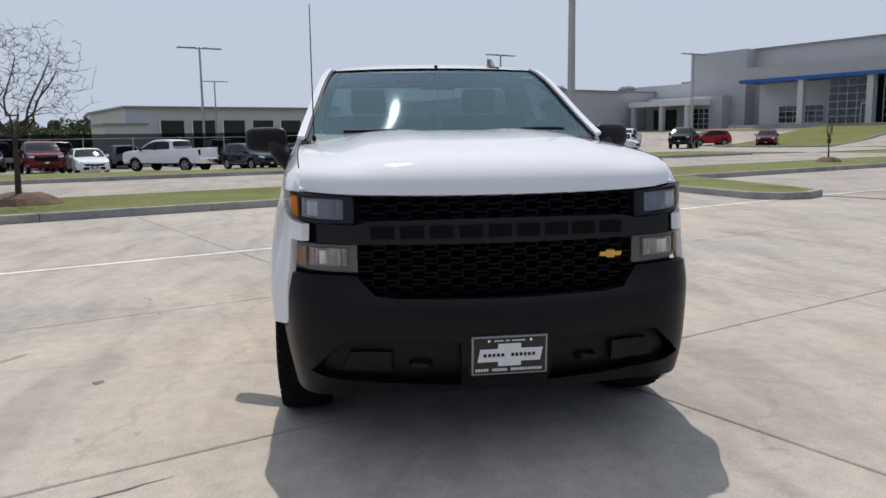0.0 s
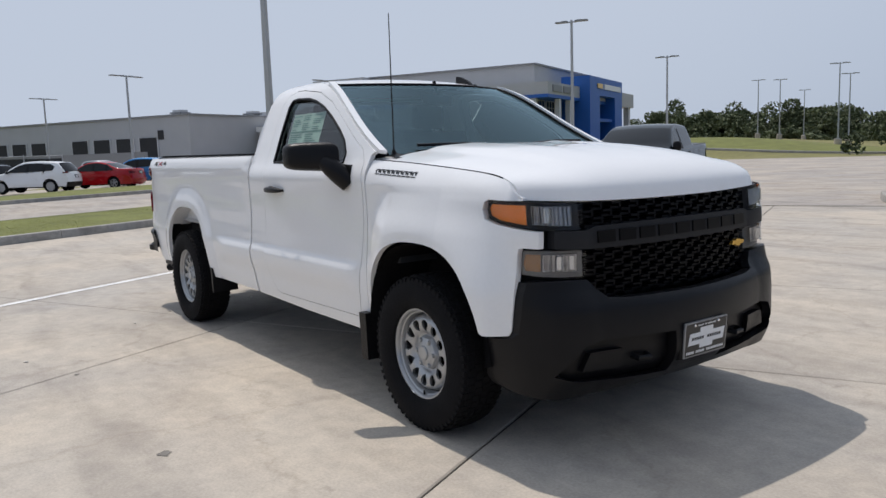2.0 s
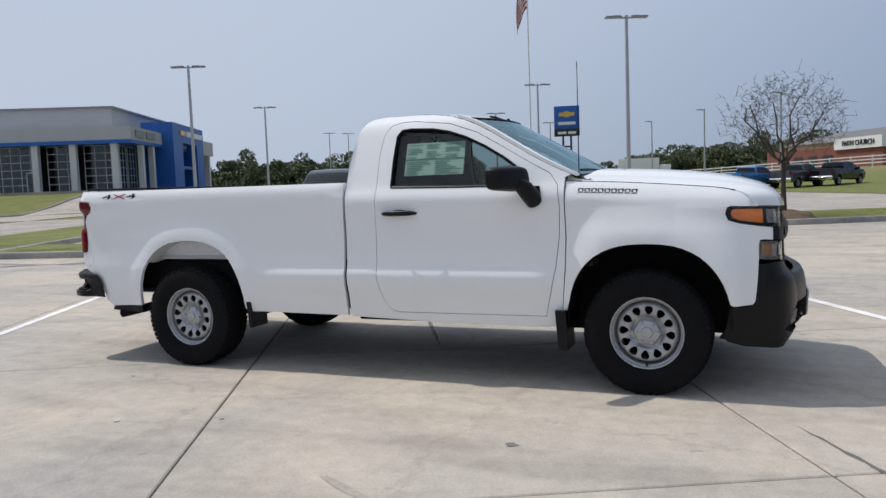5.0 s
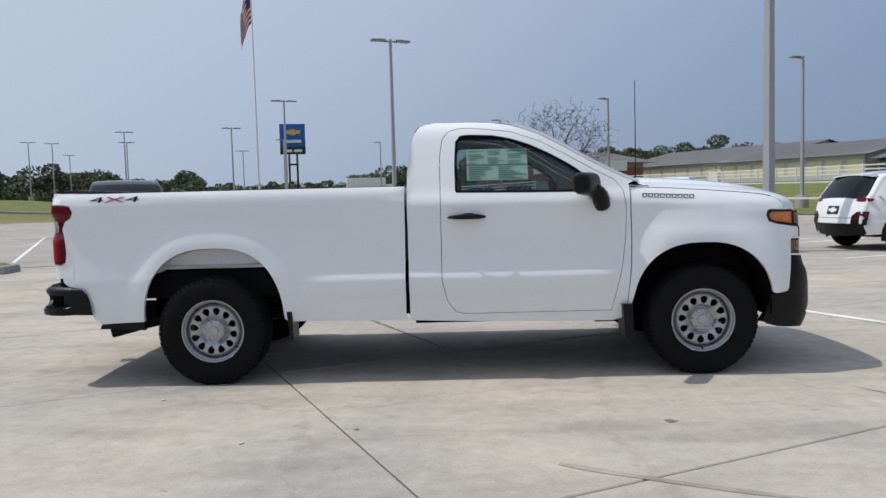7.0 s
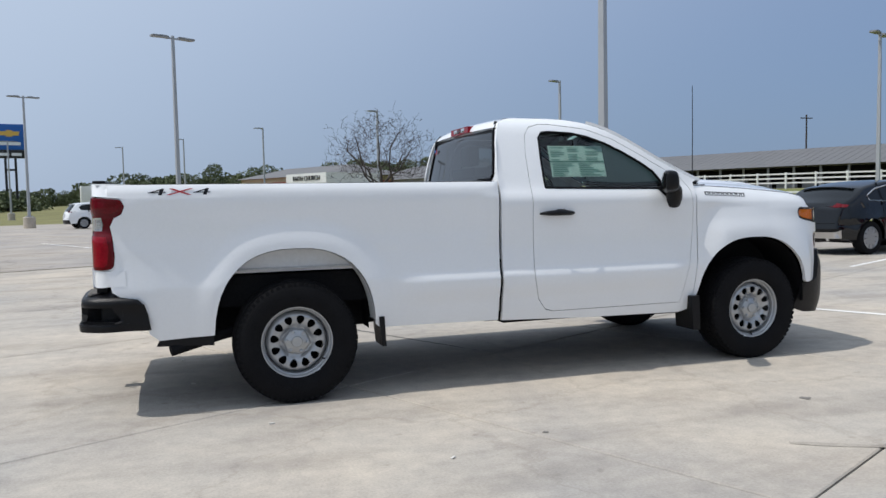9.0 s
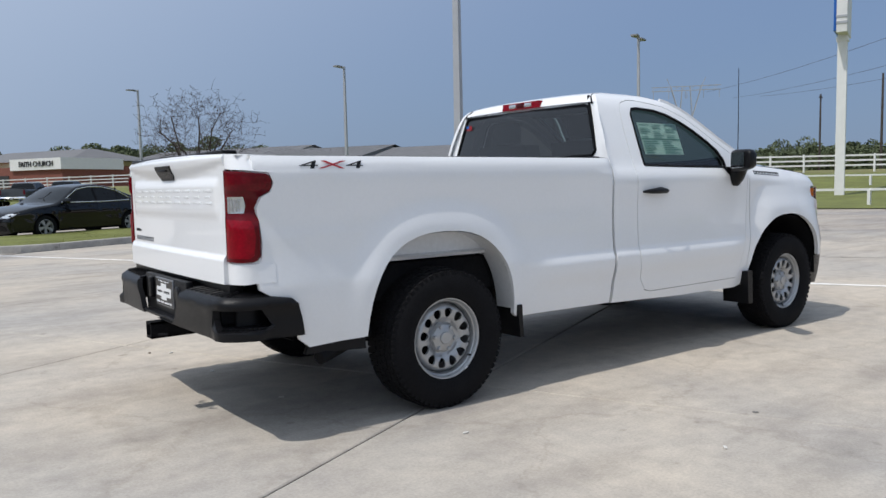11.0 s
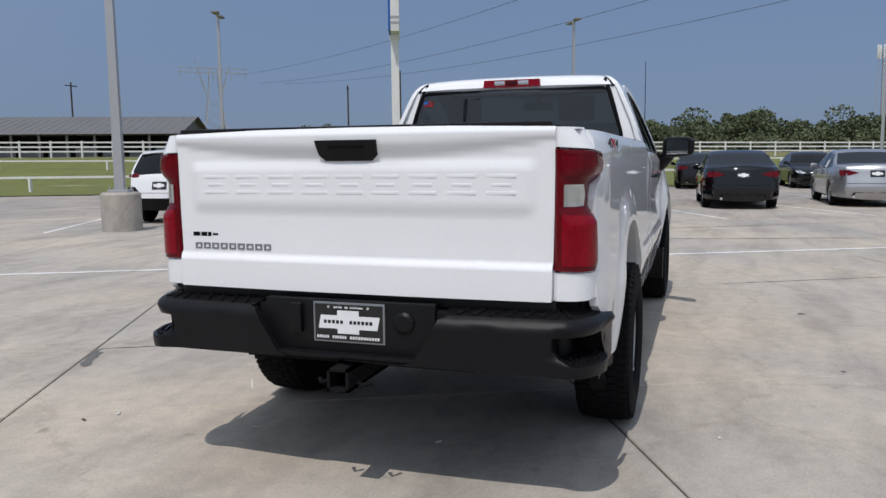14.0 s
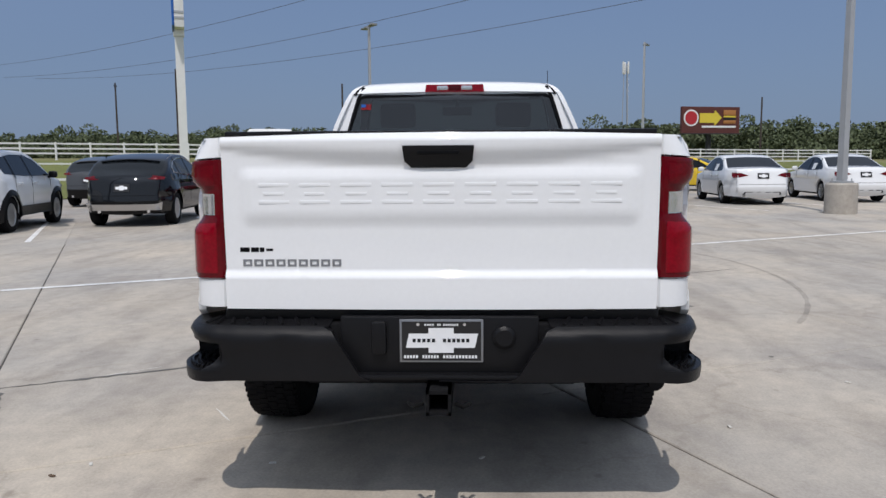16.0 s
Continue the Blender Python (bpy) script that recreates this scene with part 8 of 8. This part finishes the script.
        em = [(-0.12, -0.028), (-0.045, -0.028), (-0.045, -0.048), (0.045, -0.048), (0.045, -0.028), (0.12, -0.028), (0.13, 0.028), (0.045, 0.028), (0.045, 0.05), (-0.045, 0.05), (-0.045, 0.028), (-0.11, 0.028)]
        skin("plate_emblem", [(y, z + zz) for y, z in em], lambda y, z: (f(0, zz, 0.016)[0] + (f(0, zz + 0.04)[0] - f(0, zz - 0.04)[0]) / 0.08 * (z - zz), y, z), PLATE_W, pl, step=0.5, lip=0.0, inward=(-sg, 0, 0))
    if detail:
        ye = 0.72 * W
        bm = bmesh.new()
        tube(bm, [rear(-ye + 2 * ye * i / 14, zseam, 0.0) for i in range(15)], 0.006, 4)
        part("bumper_seam", bm, UNDER, t)
        if kind == "pickup":
            for zz in (0.86, 0.93, 1.0):
                bm = bmesh.new()
                tube(bm, [front(-0.60 + 1.2 * i / 10, zz, 0.012) for i in range(11)], 0.012, 5)
                part("grille_slat", bm, BLACK, t)
            skin("grille_emblem", [(y * 1.35, z * 1.3 + 0.965) for y, z in em], lambda y, z: front(y, z, 0.03), CHROME, t, step=0.5, lip=0.02, inward=(-1, 0, 0))
        else:
            bz = zp + (0.16 if kind == "sedan" else 0.27)
            skin("boot_badge", [(-0.06, bz - 0.012), (0.06, bz - 0.012), (0.06, bz + 0.012), (-0.06, bz + 0.012)], rear, CHROME, t, step=0.5, lip=0.005, inward=(1, 0, 0))
        skin("bumper_slot", [(-0.74, low + 0.05), (0.74, low + 0.05), (0.78, low + 0.22), (0.66, low + 0.18), (-0.66, low + 0.18), (-0.78, low + 0.22)] if skid else [(-0.55, low + 0.05), (0.55, low + 0.05), (0.50, low + 0.14), (-0.50, low + 0.14)], lambda y, z: rear(y, z, 0.05 if skid else 0.008), SILVER_TRIM if skid else BLACK, t, step=0.1, lip=0.02, inward=(1, 0, 0))
        for y in ((-0.5, 0.5) if skid else (0.5,)):
            bm = bmesh.new()
            tube(bm, [(rear(y, low + 0.1, 0.0)[0] - 0.01, y, low + 0.03), (x0 + 0.3, y, low + 0.03)], 0.035, 10)
            part("exhaust", bm, CHROME, t)
        if kind == "suv":
            i = r0
            skin("roof_spoiler", [(-0.60, D[i][0] - 0.10), (0.60, D[i][0] - 0.10), (0.62, D[i][0] + 0.10), (-0.62, D[i][0] + 0.10)], lambda y, x: (x, y, D[i][1] + 0.05 - 0.25 * (x - D[i][0]) * 0 - 0.04 * (y / 0.6) ** 2), pm, t, step=0.1, lip=0.025, inward=(0, 0, -1))
    # wheels
    bm = bmesh.new()
    lathe(bm, [(R * .62, -.085), (R * .68, -.105), (R * .85, -.112), (R * .96, -.098), (R, -.06), (R, .06), (R * .96, .098), (R * .62, .1)], 28)
    tm = to_mesh("tyre", bm, RUBBER)
    bm = bmesh.new()
    lathe(bm, [(R * .66, -.05), (R * .66, -.095), (R * .62, -.10), (R * .58, -.075), (R * .57, .02)], 28)
    lathe(bm, [(0, -.085), (R * .13, -.085), (R * .16, -.06)], 12)
    for k in range(10 if kind == "suv" else 5):
        n = 10 if kind == "suv" else 5
        for da in (-0.13, 0.13):
            a = 2 * math.pi * k / n + da
            vs = box(bm, R * .10, R * .62, -.088, -.06, -.02, .02)
            bmesh.ops.transform(bm, matrix=Matrix.Rotation(a, 4, "Y"), verts=vs)
    rm = to_mesh("rim", bm, GLOSS_BLACK if black_rim else STEEL)
    bm = bmesh.new()
    lathe(bm, [(0, 0.0), (R * .58, 0.0)], 20)
    bmx = to_mesh("brake_shield", bm, UNDER)
    for ax in F["ax"]:
        for s_ in (-1, 1):
            w = new("wheel", tm)
            w.parent = t
            w.matrix_local = pose(ax, s_ * (W - 0.125), R, 0, 17 * ax, 0 if s_ < 0 else 180)
            for nm, me in (("rim", rm), ("brake_shield", bmx)):
                o = new(nm, me)
                o.parent = w
    if sheet:
        gx = F["glass"][0][0] - 0.75
        skin("price_sheet", [(-0.75, belt + 0.05), (-0.45, belt + 0.05), (-0.45, belt + 0.25), (-0.75, belt + 0.25)], lambda x, z: (x, hw(x, z) + 0.012, z), PLATE_W, t, lip=0, inward=(0, -1, 0))
    return t


BACK = "cars in the bay row"
HALF = {"sedan": 2.3, "suv": 2.1, "pickup": 2.9}
for kind, col, x, y, head, label, kw in (
        ("suv", "white", 7.95, 9.58, 11, "white small crossover with black wheel arch trim in a parking bay", dict(clad=True, low_lamp=True)),
        ("suv", "black", 10.1, 7.15, 7, "black crossover with a silver rear skid plate in a parking bay", dict(skid=True, shape="crossover", bright_trim=True)),
        ("sedan", "maroon", 13.4, 1.1, 6, "dark red sedan in a parking bay", dict()),
        ("sedan", "black", 14.6, -2.25, 3, "black sedan in a parking bay", dict()),
        ("sedan", "silver", 15.9, -5.4, 1, "silver sedan in a parking bay", dict(sheet=True)),
        ("sedan", "white", 16.9, -8.5, -3, "white sedan with a window sheet in a parking bay", dict(sheet=True)),
        ("sedan", "white", 17.9, -11.9, -4, "white sedan beside a lamp post", dict(sheet=True)),
        ("suv", "grey", 17.5, 11.6, 5, "dark grey crossover in the second bay row", dict(shape="crossover")),
        ("sedan", "red", 24.5, 1.3, 8, "bright red sedan in the second bay row", dict(black_rim=True)),
        ("sedan", "maroon", 25.5, 4.2, 8, "dark red sedan in the second bay row", dict(black_rim=True)),
        ("sedan", "black", 27.2, -1.2, 3, "black sedan in the second bay row", dict()),
        ("sedan", "black", 32.5, -5.4, 183, "black sedan facing out of the second bay row", dict()),
        ("sedan", "yellow", 27.5, -11.3, 60, "yellow coupe in the second bay row", dict()),
        ("sedan", "black", 2.47, 20.8, 205.6, "black sedan parked beyond the grass island", dict(bright_trim=True)),
        ("pickup", "white", 9.6, 29.0, 63, "white crew-cab pickup standing beyond the island", dict(clad=True)),
        ("suv", "white", -7.2, 51.5, 20, "white crossover in the far rows", dict()),
        ("suv", "white", -9.5, 46.0, 20, "white crossover in the far rows", dict()),
        ("pickup", "blue", 1.0, 60.0, 60, "blue pickup in the far rows", dict()),
        ("pickup", "grey", 4.5, 61.0, 60, "grey pickup in the far rows", dict()),
        ("pickup", "black", 7.5, 62.0, 60, "black pickup in the far rows", dict())):
    h = radians(head)
    cx, cy = x + HALF[kind] * math.cos(h), y + HALF[kind] * math.sin(h)
    car(kind, col, pose(cx, cy, rise(cx, cy), 0, 0, head), label, BACK, **kw)
# dark pickup standing on the open concrete
car("pickup", "dkgreen", pose(-8.6, 13.68, rise(-8.6, 13.7), 0, 0, -66.6), "dark green crew-cab pickup with black wheels on open concrete", "dark pickups", clad=True, black_rim=True)
WEST = "cars in the west car park"
for kind, col, a, b, turn, label in (
        ("pickup", "maroon", -46.8, 2.6, 0, "dark red pickup with a bright bumper"), ("sedan", "white", -44.6, 4.8, 0, "white sedan facing the lawn"), ("pickup", "white", -43.8, 9.4, 215, "white pickup parked beside a lamp post"),
        ("suv", "white", -33.6, 36.3, 28, "white hatchback with black wheels at the lawn's end"), ("sedan", "black", -43.5, 15.4, 20, "black sedan in the west car park"), ("suv", "navy", -42.6, 14.0, 15, "dark blue crossover in the west car park"), ("sedan", "white", -40.6, 18.8, 195, "white coupe in the west car park"),
        ("suv", "black", -43.6, 23.4, 180, "black crossover in the west car park"), ("suv", "white", -34.3, 20.4, 205, "white large crossover at the lawn's edge"), ("sedan", "red", -33.2, 23.4, 200, "red coupe at the lawn's edge"),
        ("suv", "blue", -34.2, 27.0, 210, "blue boxy crossover at the lawn's edge"), ("pickup", "black", -42.0, 55.0, -60, "black crew-cab pickup near the showroom"), ("suv", "red", -46.5, 64.5, -120, "red crossover near the showroom"),
        ("suv", "maroon", -39.5, 64.0, -60, "dark red crossover near the showroom"), ("suv", "white", -37.2, 39.5, -60, "white hatchback near the showroom lawn"), ("sedan", "white", -41.5, 46.5, -60, "white sedan near the showroom lawn"),
        ("suv", "white", -52, 50, 0, "white crossover by the service wall"), ("pickup", "white", -50, 56, -60, "white pickup by the service wall"), ("suv", "silver", -54, 40, 0, "silver crossover by the service wall")):
    car(kind, col, lot_pose(a, b, turn), label, WEST, detail=False)
rnd = random.Random(7)
cols = ["white", "silver", "grey", "black", "white", "maroon", "silver", "navy"]
for r, a in enumerate((-53, -60)):
    for i in range(11):
        b = -8 + i * 4.1 + r
        if rnd.random() < 0.85:
            car(rnd.choice(["suv", "sedan", "suv", "pickup"]), cols[(i * 3 + r) % 8], lot_pose(a, b, rnd.choice([0, 180])), "parked car in the packed back rows", WEST, detail=False)


# mesh fence with grey fabric screening behind the west cars
sf = thing("screen_fence", "chain-link fence with grey see-through fabric screening", "fence")
part("fabric_screen", lbox(-49.56, -49.54, -16, 33, -0.4, 1.85), MESH, sf, smooth=False)
for i in range(17):
    b = -16 + i * 49 / 16
    bm = bmesh.new()
    tube(bm, [lot(-49.5, b, -0.1), lot(-49.5, b, 2.15)], 0.04, 6)
    part("fence_post", bm, GALV, sf)
bm = bmesh.new()
tube(bm, [lot(-49.5, -16 + i * 49 / 16, 2.05) for i in range(17)], 0.025, 5)
part("top_rail", bm, GALV, sf)


def tanker(x, y, head):
    """A white tank lorry standing beyond the paddock."""
    t_ = thing("tank_lorry", "white tank lorry standing beyond the paddock fence", "lorry", pose(x, y, rise(x, y) + 0.05, 0, 0, head))
    bm = bmesh.new()
    lathe(bm, [(0.0, -2.6), (0.7, -2.55), (1.0, -2.3), (1.05, -1.6), (1.05, 1.6), (1.0, 2.3), (0.7, 2.55), (0.0, 2.6)], 20)
    bmesh.ops.transform(bm, matrix=Matrix.Translation((-0.6, 0, 2.1)) @ Matrix.Rotation(radians(90), 4, "Z"), verts=bm.verts)
    part("tank", bm, FENCE_W, t_)
    bm = bmesh.new()
    prism(bm, [(2.3, 0.7), (4.2, 0.7), (4.3, 1.5), (3.4, 1.7), (3.1, 2.7), (2.3, 2.75)], -1.05, 1.05)
    cab_ = part("cab", bm, FENCE_W, t_)
    part("cab_window", boxed(2.55, 3.0, -1.07, 1.07, 1.75, 2.4, 0.02), CAR_GLASS, cab_)
    part("frame_rail", boxed(-3.2, 4.0, -0.45, 0.45, 0.7, 1.0, 0.02), UNDER, t_)
    for wx in (-2.4, -1.3, 3.4):
        for s_ in (-1, 1):
            bm = bmesh.new()
            lathe(bm, [(0, -.1), (.44, -.12), (.5, -.06), (.5, .1)], 16)
            bmesh.ops.transform(bm, matrix=Matrix.Translation((wx, s_ * 0.95, 0.5)), verts=bm.verts)
            part("wheel", bm, RUBBER, t_)


tanker(81.0, 23.2, 107)


# ---------------- trees ----------------
def bare_tree(name, label, x, y, h, seed, z, wide, trunk=0.08, twigs_n=620, low=0.30, mid=0.64, half=0.37):
    """A leafless tree: limbs fork from a short trunk and fill a rounded crown with fine twigs."""
    r = np.random.default_rng(seed)
    t = thing(name, label, "tree", pose(x, y, z, 0, 0, r.uniform(0, 360)), "young trees")
    limbs, twigs = bmesh.new(), bmesh.new()
    fork, mid, half = h * low, h * mid, h * half
    lean = [(0.0, 0.0, 0.0), (0.03 * h * r.normal() * 0.3, 0.0, fork * 0.5), (0.0, 0.02 * h * r.normal() * 0.3, fork)]
    tube(limbs, lean, [trunk * 1.25, trunk, trunk * 0.85], 8, caps=False)
    nodes = [np.array(lean[2])]
    rads = [trunk * 0.8]
    goals = []
    while len(goals) < twigs_n:
        d = r.normal(size=3)
        d /= np.linalg.norm(d)
        if d[2] < -0.75:
            continue
        k = r.uniform(0.25, 1.0) ** 0.5 * (1 + 0.13 * math.sin(5 * math.atan2(d[1], d[0]) + seed) + 0.08 * r.normal())
        goals.append(np.array([d[0] * wide / 2 * k, d[1] * wide / 2 * k, mid + d[2] * half * k]))
    goals.sort(key=lambda g: np.linalg.norm(g - nodes[0]) + 0.25 * h * r.random())
    # a few stout limbs first, then twigs from the nearest wood
    for i in range(8):
        a = 2 * math.pi * (i + 0.4 * r.random()) / 8
        tip = np.array([math.cos(a) * wide * 0.30, math.sin(a) * wide * 0.30, mid + half * r.uniform(-0.2, 0.55)])
        goals.insert(i, tip)
    for n, g in enumerate(goals):
        arr = np.array(nodes)
        cost = np.linalg.norm(arr - g, axis=1) + 0.5 * np.maximum(0, arr[:, 2] - g[2])
        b = int(cost.argmin()) if n >= 8 else 0
        p, r0 = nodes[b], rads[b]
        stout = n < 8
        r1 = r0 * 0.55 if stout else max(0.0060, min(r0 * 0.6, 0.018))
        length = np.linalg.norm(g - p)
        pts, rs = [Vector(p)], [r1 if not stout else r0 * 0.7]
        steps = 5 if stout else 3
        for k in range(1, steps + 1):
            s = k / steps
            bow = np.array([0, 0, -0.10 if stout else 0.06]) * length * math.sin(math.pi * s)
            q = p + (g - p) * s + bow + r.normal(size=3) * length * (0.05 if k < steps else 0)
            pts.append(Vector(q))
            rs.append((r0 * 0.7 if stout else r1) * (1 - 0.6 * s))
            nodes.append(np.array(q))
            rads.append(rs[-1])
        tube(limbs if stout else twigs, pts, rs, 6 if stout else 3, caps=False)
    part("trunk", limbs, BARK, t)
    tagged(part("twig_spray", twigs, BARK, t), kind="stuff")
    return t


def mulch(a, b, r):
    bm = bmesh.new()
    lathe(bm, [(0, 0.22), (r * 0.5, 0.20), (r * 0.8, 0.12), (r, 0.0)], 20, "z")
    for v in bm.verts:
        v.co += Vector((0, 0, 0.05 * noise.noise(v.co * 3))) + Vector((v.co.x, v.co.y, 0)) * 0.15 * noise.noise(v.co * 1.5)
    o = part("mulch_mound", bm, MULCH)
    o.location = lot(a, b, 0.14)
    tagged(o, "low mound of brown bark mulch round a young tree", "mulch", "mulch mounds")


for nm, lb, a, b, h, sd, tk, wd, nt_, form in (("bare_tree", "leafless young tree in a mulch mound on the lawn", -13.1, -1.6, 3.55, 11, 0.055, 3.0, 1100, (0.34, 0.66, 0.34)), ("bare_tree", "leafless spreading young tree on the grass island", 10.25, 13.95, 3.72, 5, 0.068, 3.2, 2300, (0.36, 0.67, 0.33)),
                                 ("sapling", "thin staked sapling on the lawn", -12.5, 27.4, 1.9, 9, 0.03, 0.45, 16, (0.30, 0.64, 0.37))):
    p = lot(a, b, 0.3)
    bare_tree(nm, lb, p.x, p.y, h, sd, p.z, wd, tk, nt_, *form)
    mulch(a, b, 0.85 if h > 3 else 0.5)


def foliage(name, label, crowns, mat_, per, size, seed):
    """Crowns of many small leaf clumps; crowns are (x, y, z, width, height)."""
    r = np.random.default_rng(seed)
    quads = []
    for x, y, z, w, h in crowns:
        n = int(per * w * h / 30)
        lob = r.normal(size=(9, 3)) * np.array([w * 0.28, w * 0.28, h * 0.22])
        lr = r.uniform(0.28, 0.52, 9)
        k = r.integers(0, 9, n)
        d = r.normal(size=(n, 3))
        d /= np.linalg.norm(d, axis=1, keepdims=True)
        p = lob[k] + d * lr[k, None] * np.array([w, w, h]) * 0.5 * r.uniform(0.7, 1.06, (n, 1)) + np.array([x, y, z + h * 0.5])
        s = size * r.uniform(0.5, 1.3, (n, 1))
        u = r.normal(size=(n, 3))
        u /= np.linalg.norm(u, axis=1, keepdims=True)
        v = np.cross(u, r.normal(size=(n, 3)))
        v /= np.linalg.norm(v, axis=1, keepdims=True) + 1e-6
        quads.append(np.stack([p - u * s, p + v * s * 0.7, p + u * s, p - v * s * 0.7 + u * 0.2 * s], axis=1))
    q = np.concatenate(quads)
    me = bpy.data.meshes.new(name)
    me.from_pydata(q.reshape(-1, 3).tolist(), [], np.arange(len(q) * 4).reshape(-1, 4).tolist())
    me.materials.append(mat_)
    return tagged(new(name, me), label, "trees", kind="stuff")


rr = random.Random(3)


def belt(p, q, n, hmin, hmax, depth):
    out = []
    for i in range(n):
        k = (i + rr.random()) / n
        h = rr.uniform(hmin, hmax)
        x, y = p[0] + (q[0] - p[0]) * k + rr.uniform(-depth, depth), p[1] + (q[1] - p[1]) * k + rr.uniform(-depth, depth)
        out.append((x, y, rise(x, y) - 0.8, h * rr.uniform(1.0, 1.7), h))
    return out


foliage("woods_east", "dense green woodland beyond the paddock", belt((165, 118), (150, 20), 120, 4.6, 7.2, 7) + belt((150, 20), (118, -110), 150, 4.8, 7.4, 7) + belt((155, 118), (112, -110), 170, 2.5, 4.5, 4), HAZED_LEAF, 950, 0.28, 1)
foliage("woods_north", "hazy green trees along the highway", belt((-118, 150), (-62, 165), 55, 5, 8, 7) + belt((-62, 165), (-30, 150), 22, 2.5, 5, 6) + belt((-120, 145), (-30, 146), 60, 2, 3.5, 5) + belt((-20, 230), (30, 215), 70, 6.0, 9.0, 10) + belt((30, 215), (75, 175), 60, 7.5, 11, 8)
        + belt((-20, 225), (78, 172), 90, 2, 3.5, 5) + belt((-160, 260), (30, 330), 110, 4, 7, 20), HAZED_LEAF, 760, 0.34, 2)
foliage("woods_west", "hazy green trees beyond the workshops", belt((-170, -80), (-160, 10), 60, 4.5, 7.5, 8) + belt((-165, 10), (-170, 45), 24, 4, 6, 6) + belt((-120, -75), (-135, -35), 24, 3.5, 5.5, 5) + belt((-165, -85), (-158, 45), 80, 2.5, 4, 5), HAZED_LEAF, 800, 0.32, 3)
for i in range(4):
    x, y = -26.5 + i * 2.3, 62 + i * 1.4
    foliage("shrub", "dark green rounded evergreen shrub on the verge", [(x, y, rise(x, y) + 0.1, 1.9, 2.1 + 0.2 * (i % 2))], LEAF_DARK, 2400, 0.16, 20 + i)
t = thing("box_lorry", "white box lorry parked by the highway", "lorry", pose(-14.5, 122, rise(-14, 122), 0, 0, 10))
part("cargo_box", boxed(-3.2, 3.2, -1.2, 1.2, 1.0, 3.7, 0.03), FENCE_W, t)
part("cab", boxed(3.3, 5.0, -1.1, 1.1, 0.6, 2.6, 0.12), FENCE_W, t)
part("cab_window", boxed(4.2, 5.02, -1.0, 1.0, 1.7, 2.4, 0.03), CAR_GLASS, t)
for wx in (-2.2, 4.0):
    for s_ in (-1, 1):
        bm = bmesh.new()
        lathe(bm, [(0, -.1), (.42, -.12), (.48, -.06), (.48, .1)], 16)
        bmesh.ops.transform(bm, matrix=Matrix.Translation((wx, s_ * 1.05, 0.48)), verts=bm.verts)
        part("wheel", bm, RUBBER, t)

# ---------------- concrete slabs, laid last ----------------
S = 3.08
A_OFF, B_OFF = 1.55, 0.01
small = 0
cache = {}
slab_root = thing("concrete_pavement", "pale concrete slabs with dark joints and worn stains", "pavement", kind="structure")


def slab_mesh(w, d):
    key = (round(w, 2), round(d, 2))
    if key not in cache:
        bm = bmesh.new()
        g, t_ = 0.006, 0.012
        lo = [bm.verts.new((x, y, -0.03)) for x, y in ((g, g), (w - g, g), (w - g, d - g), (g, d - g))]
        mid_ = [bm.verts.new((x, y, -0.006)) for x, y in ((g, g), (w - g, g), (w - g, d - g), (g, d - g))]
        up = [bm.verts.new((x, y, 0)) for x, y in ((g + 0.008, g + 0.008), (w - g - 0.008, g + 0.008), (w - g - 0.008, d - g - 0.008), (g + 0.008, d - g - 0.008))]
        bm.faces.new(up)
        for A, B in ((lo, mid_), (mid_, up)):
            for i in range(4):
                bm.faces.new((A[i], A[(i + 1) % 4], B[(i + 1) % 4], B[i]))
        cache[key] = to_mesh("slab", bm, CONCRETE, smooth=False)
    return cache[key]


rest_v, rest_f = [], []
for i in range(-4, 4):
    for j in range(-16, 5):
        a0, b0 = A_OFF + i * S, B_OFF + j * S
        a1, b1 = a0 + S, min(b0 + S, 13.0)
        a0 = max(a0, -10.2)
        if a0 >= a1 or b0 >= b1:
            continue
        near = -5 <= j
        if near:
            o = new("slab", slab_mesh(a1 - a0, b1 - b0))
            o.parent = slab_root
            p = LU * a0 + LV * b0
            o.matrix_local = pose(p.x, p.y, 0, 0, 0, math.degrees(LOT))
        else:
            k = len(rest_v)
            for a, b in ((a0, b0), (a1, b0), (a1, b1), (a0, b1)):
                sa, sb = (0.006 if a == a0 else -0.006), (0.006 if b == b0 else -0.006)
                rest_v.append(tuple(LU * (a + sa) + LV * (b + sb)))
            rest_f.append((k, k + 1, k + 2, k + 3))
me = bpy.data.meshes.new("far_slabs")
me.from_pydata(rest_v, [], rest_f)
me.materials.append(CONCRETE)
o = tagged(new("far_slabs", me), kind="stuff")
o.parent = slab_root
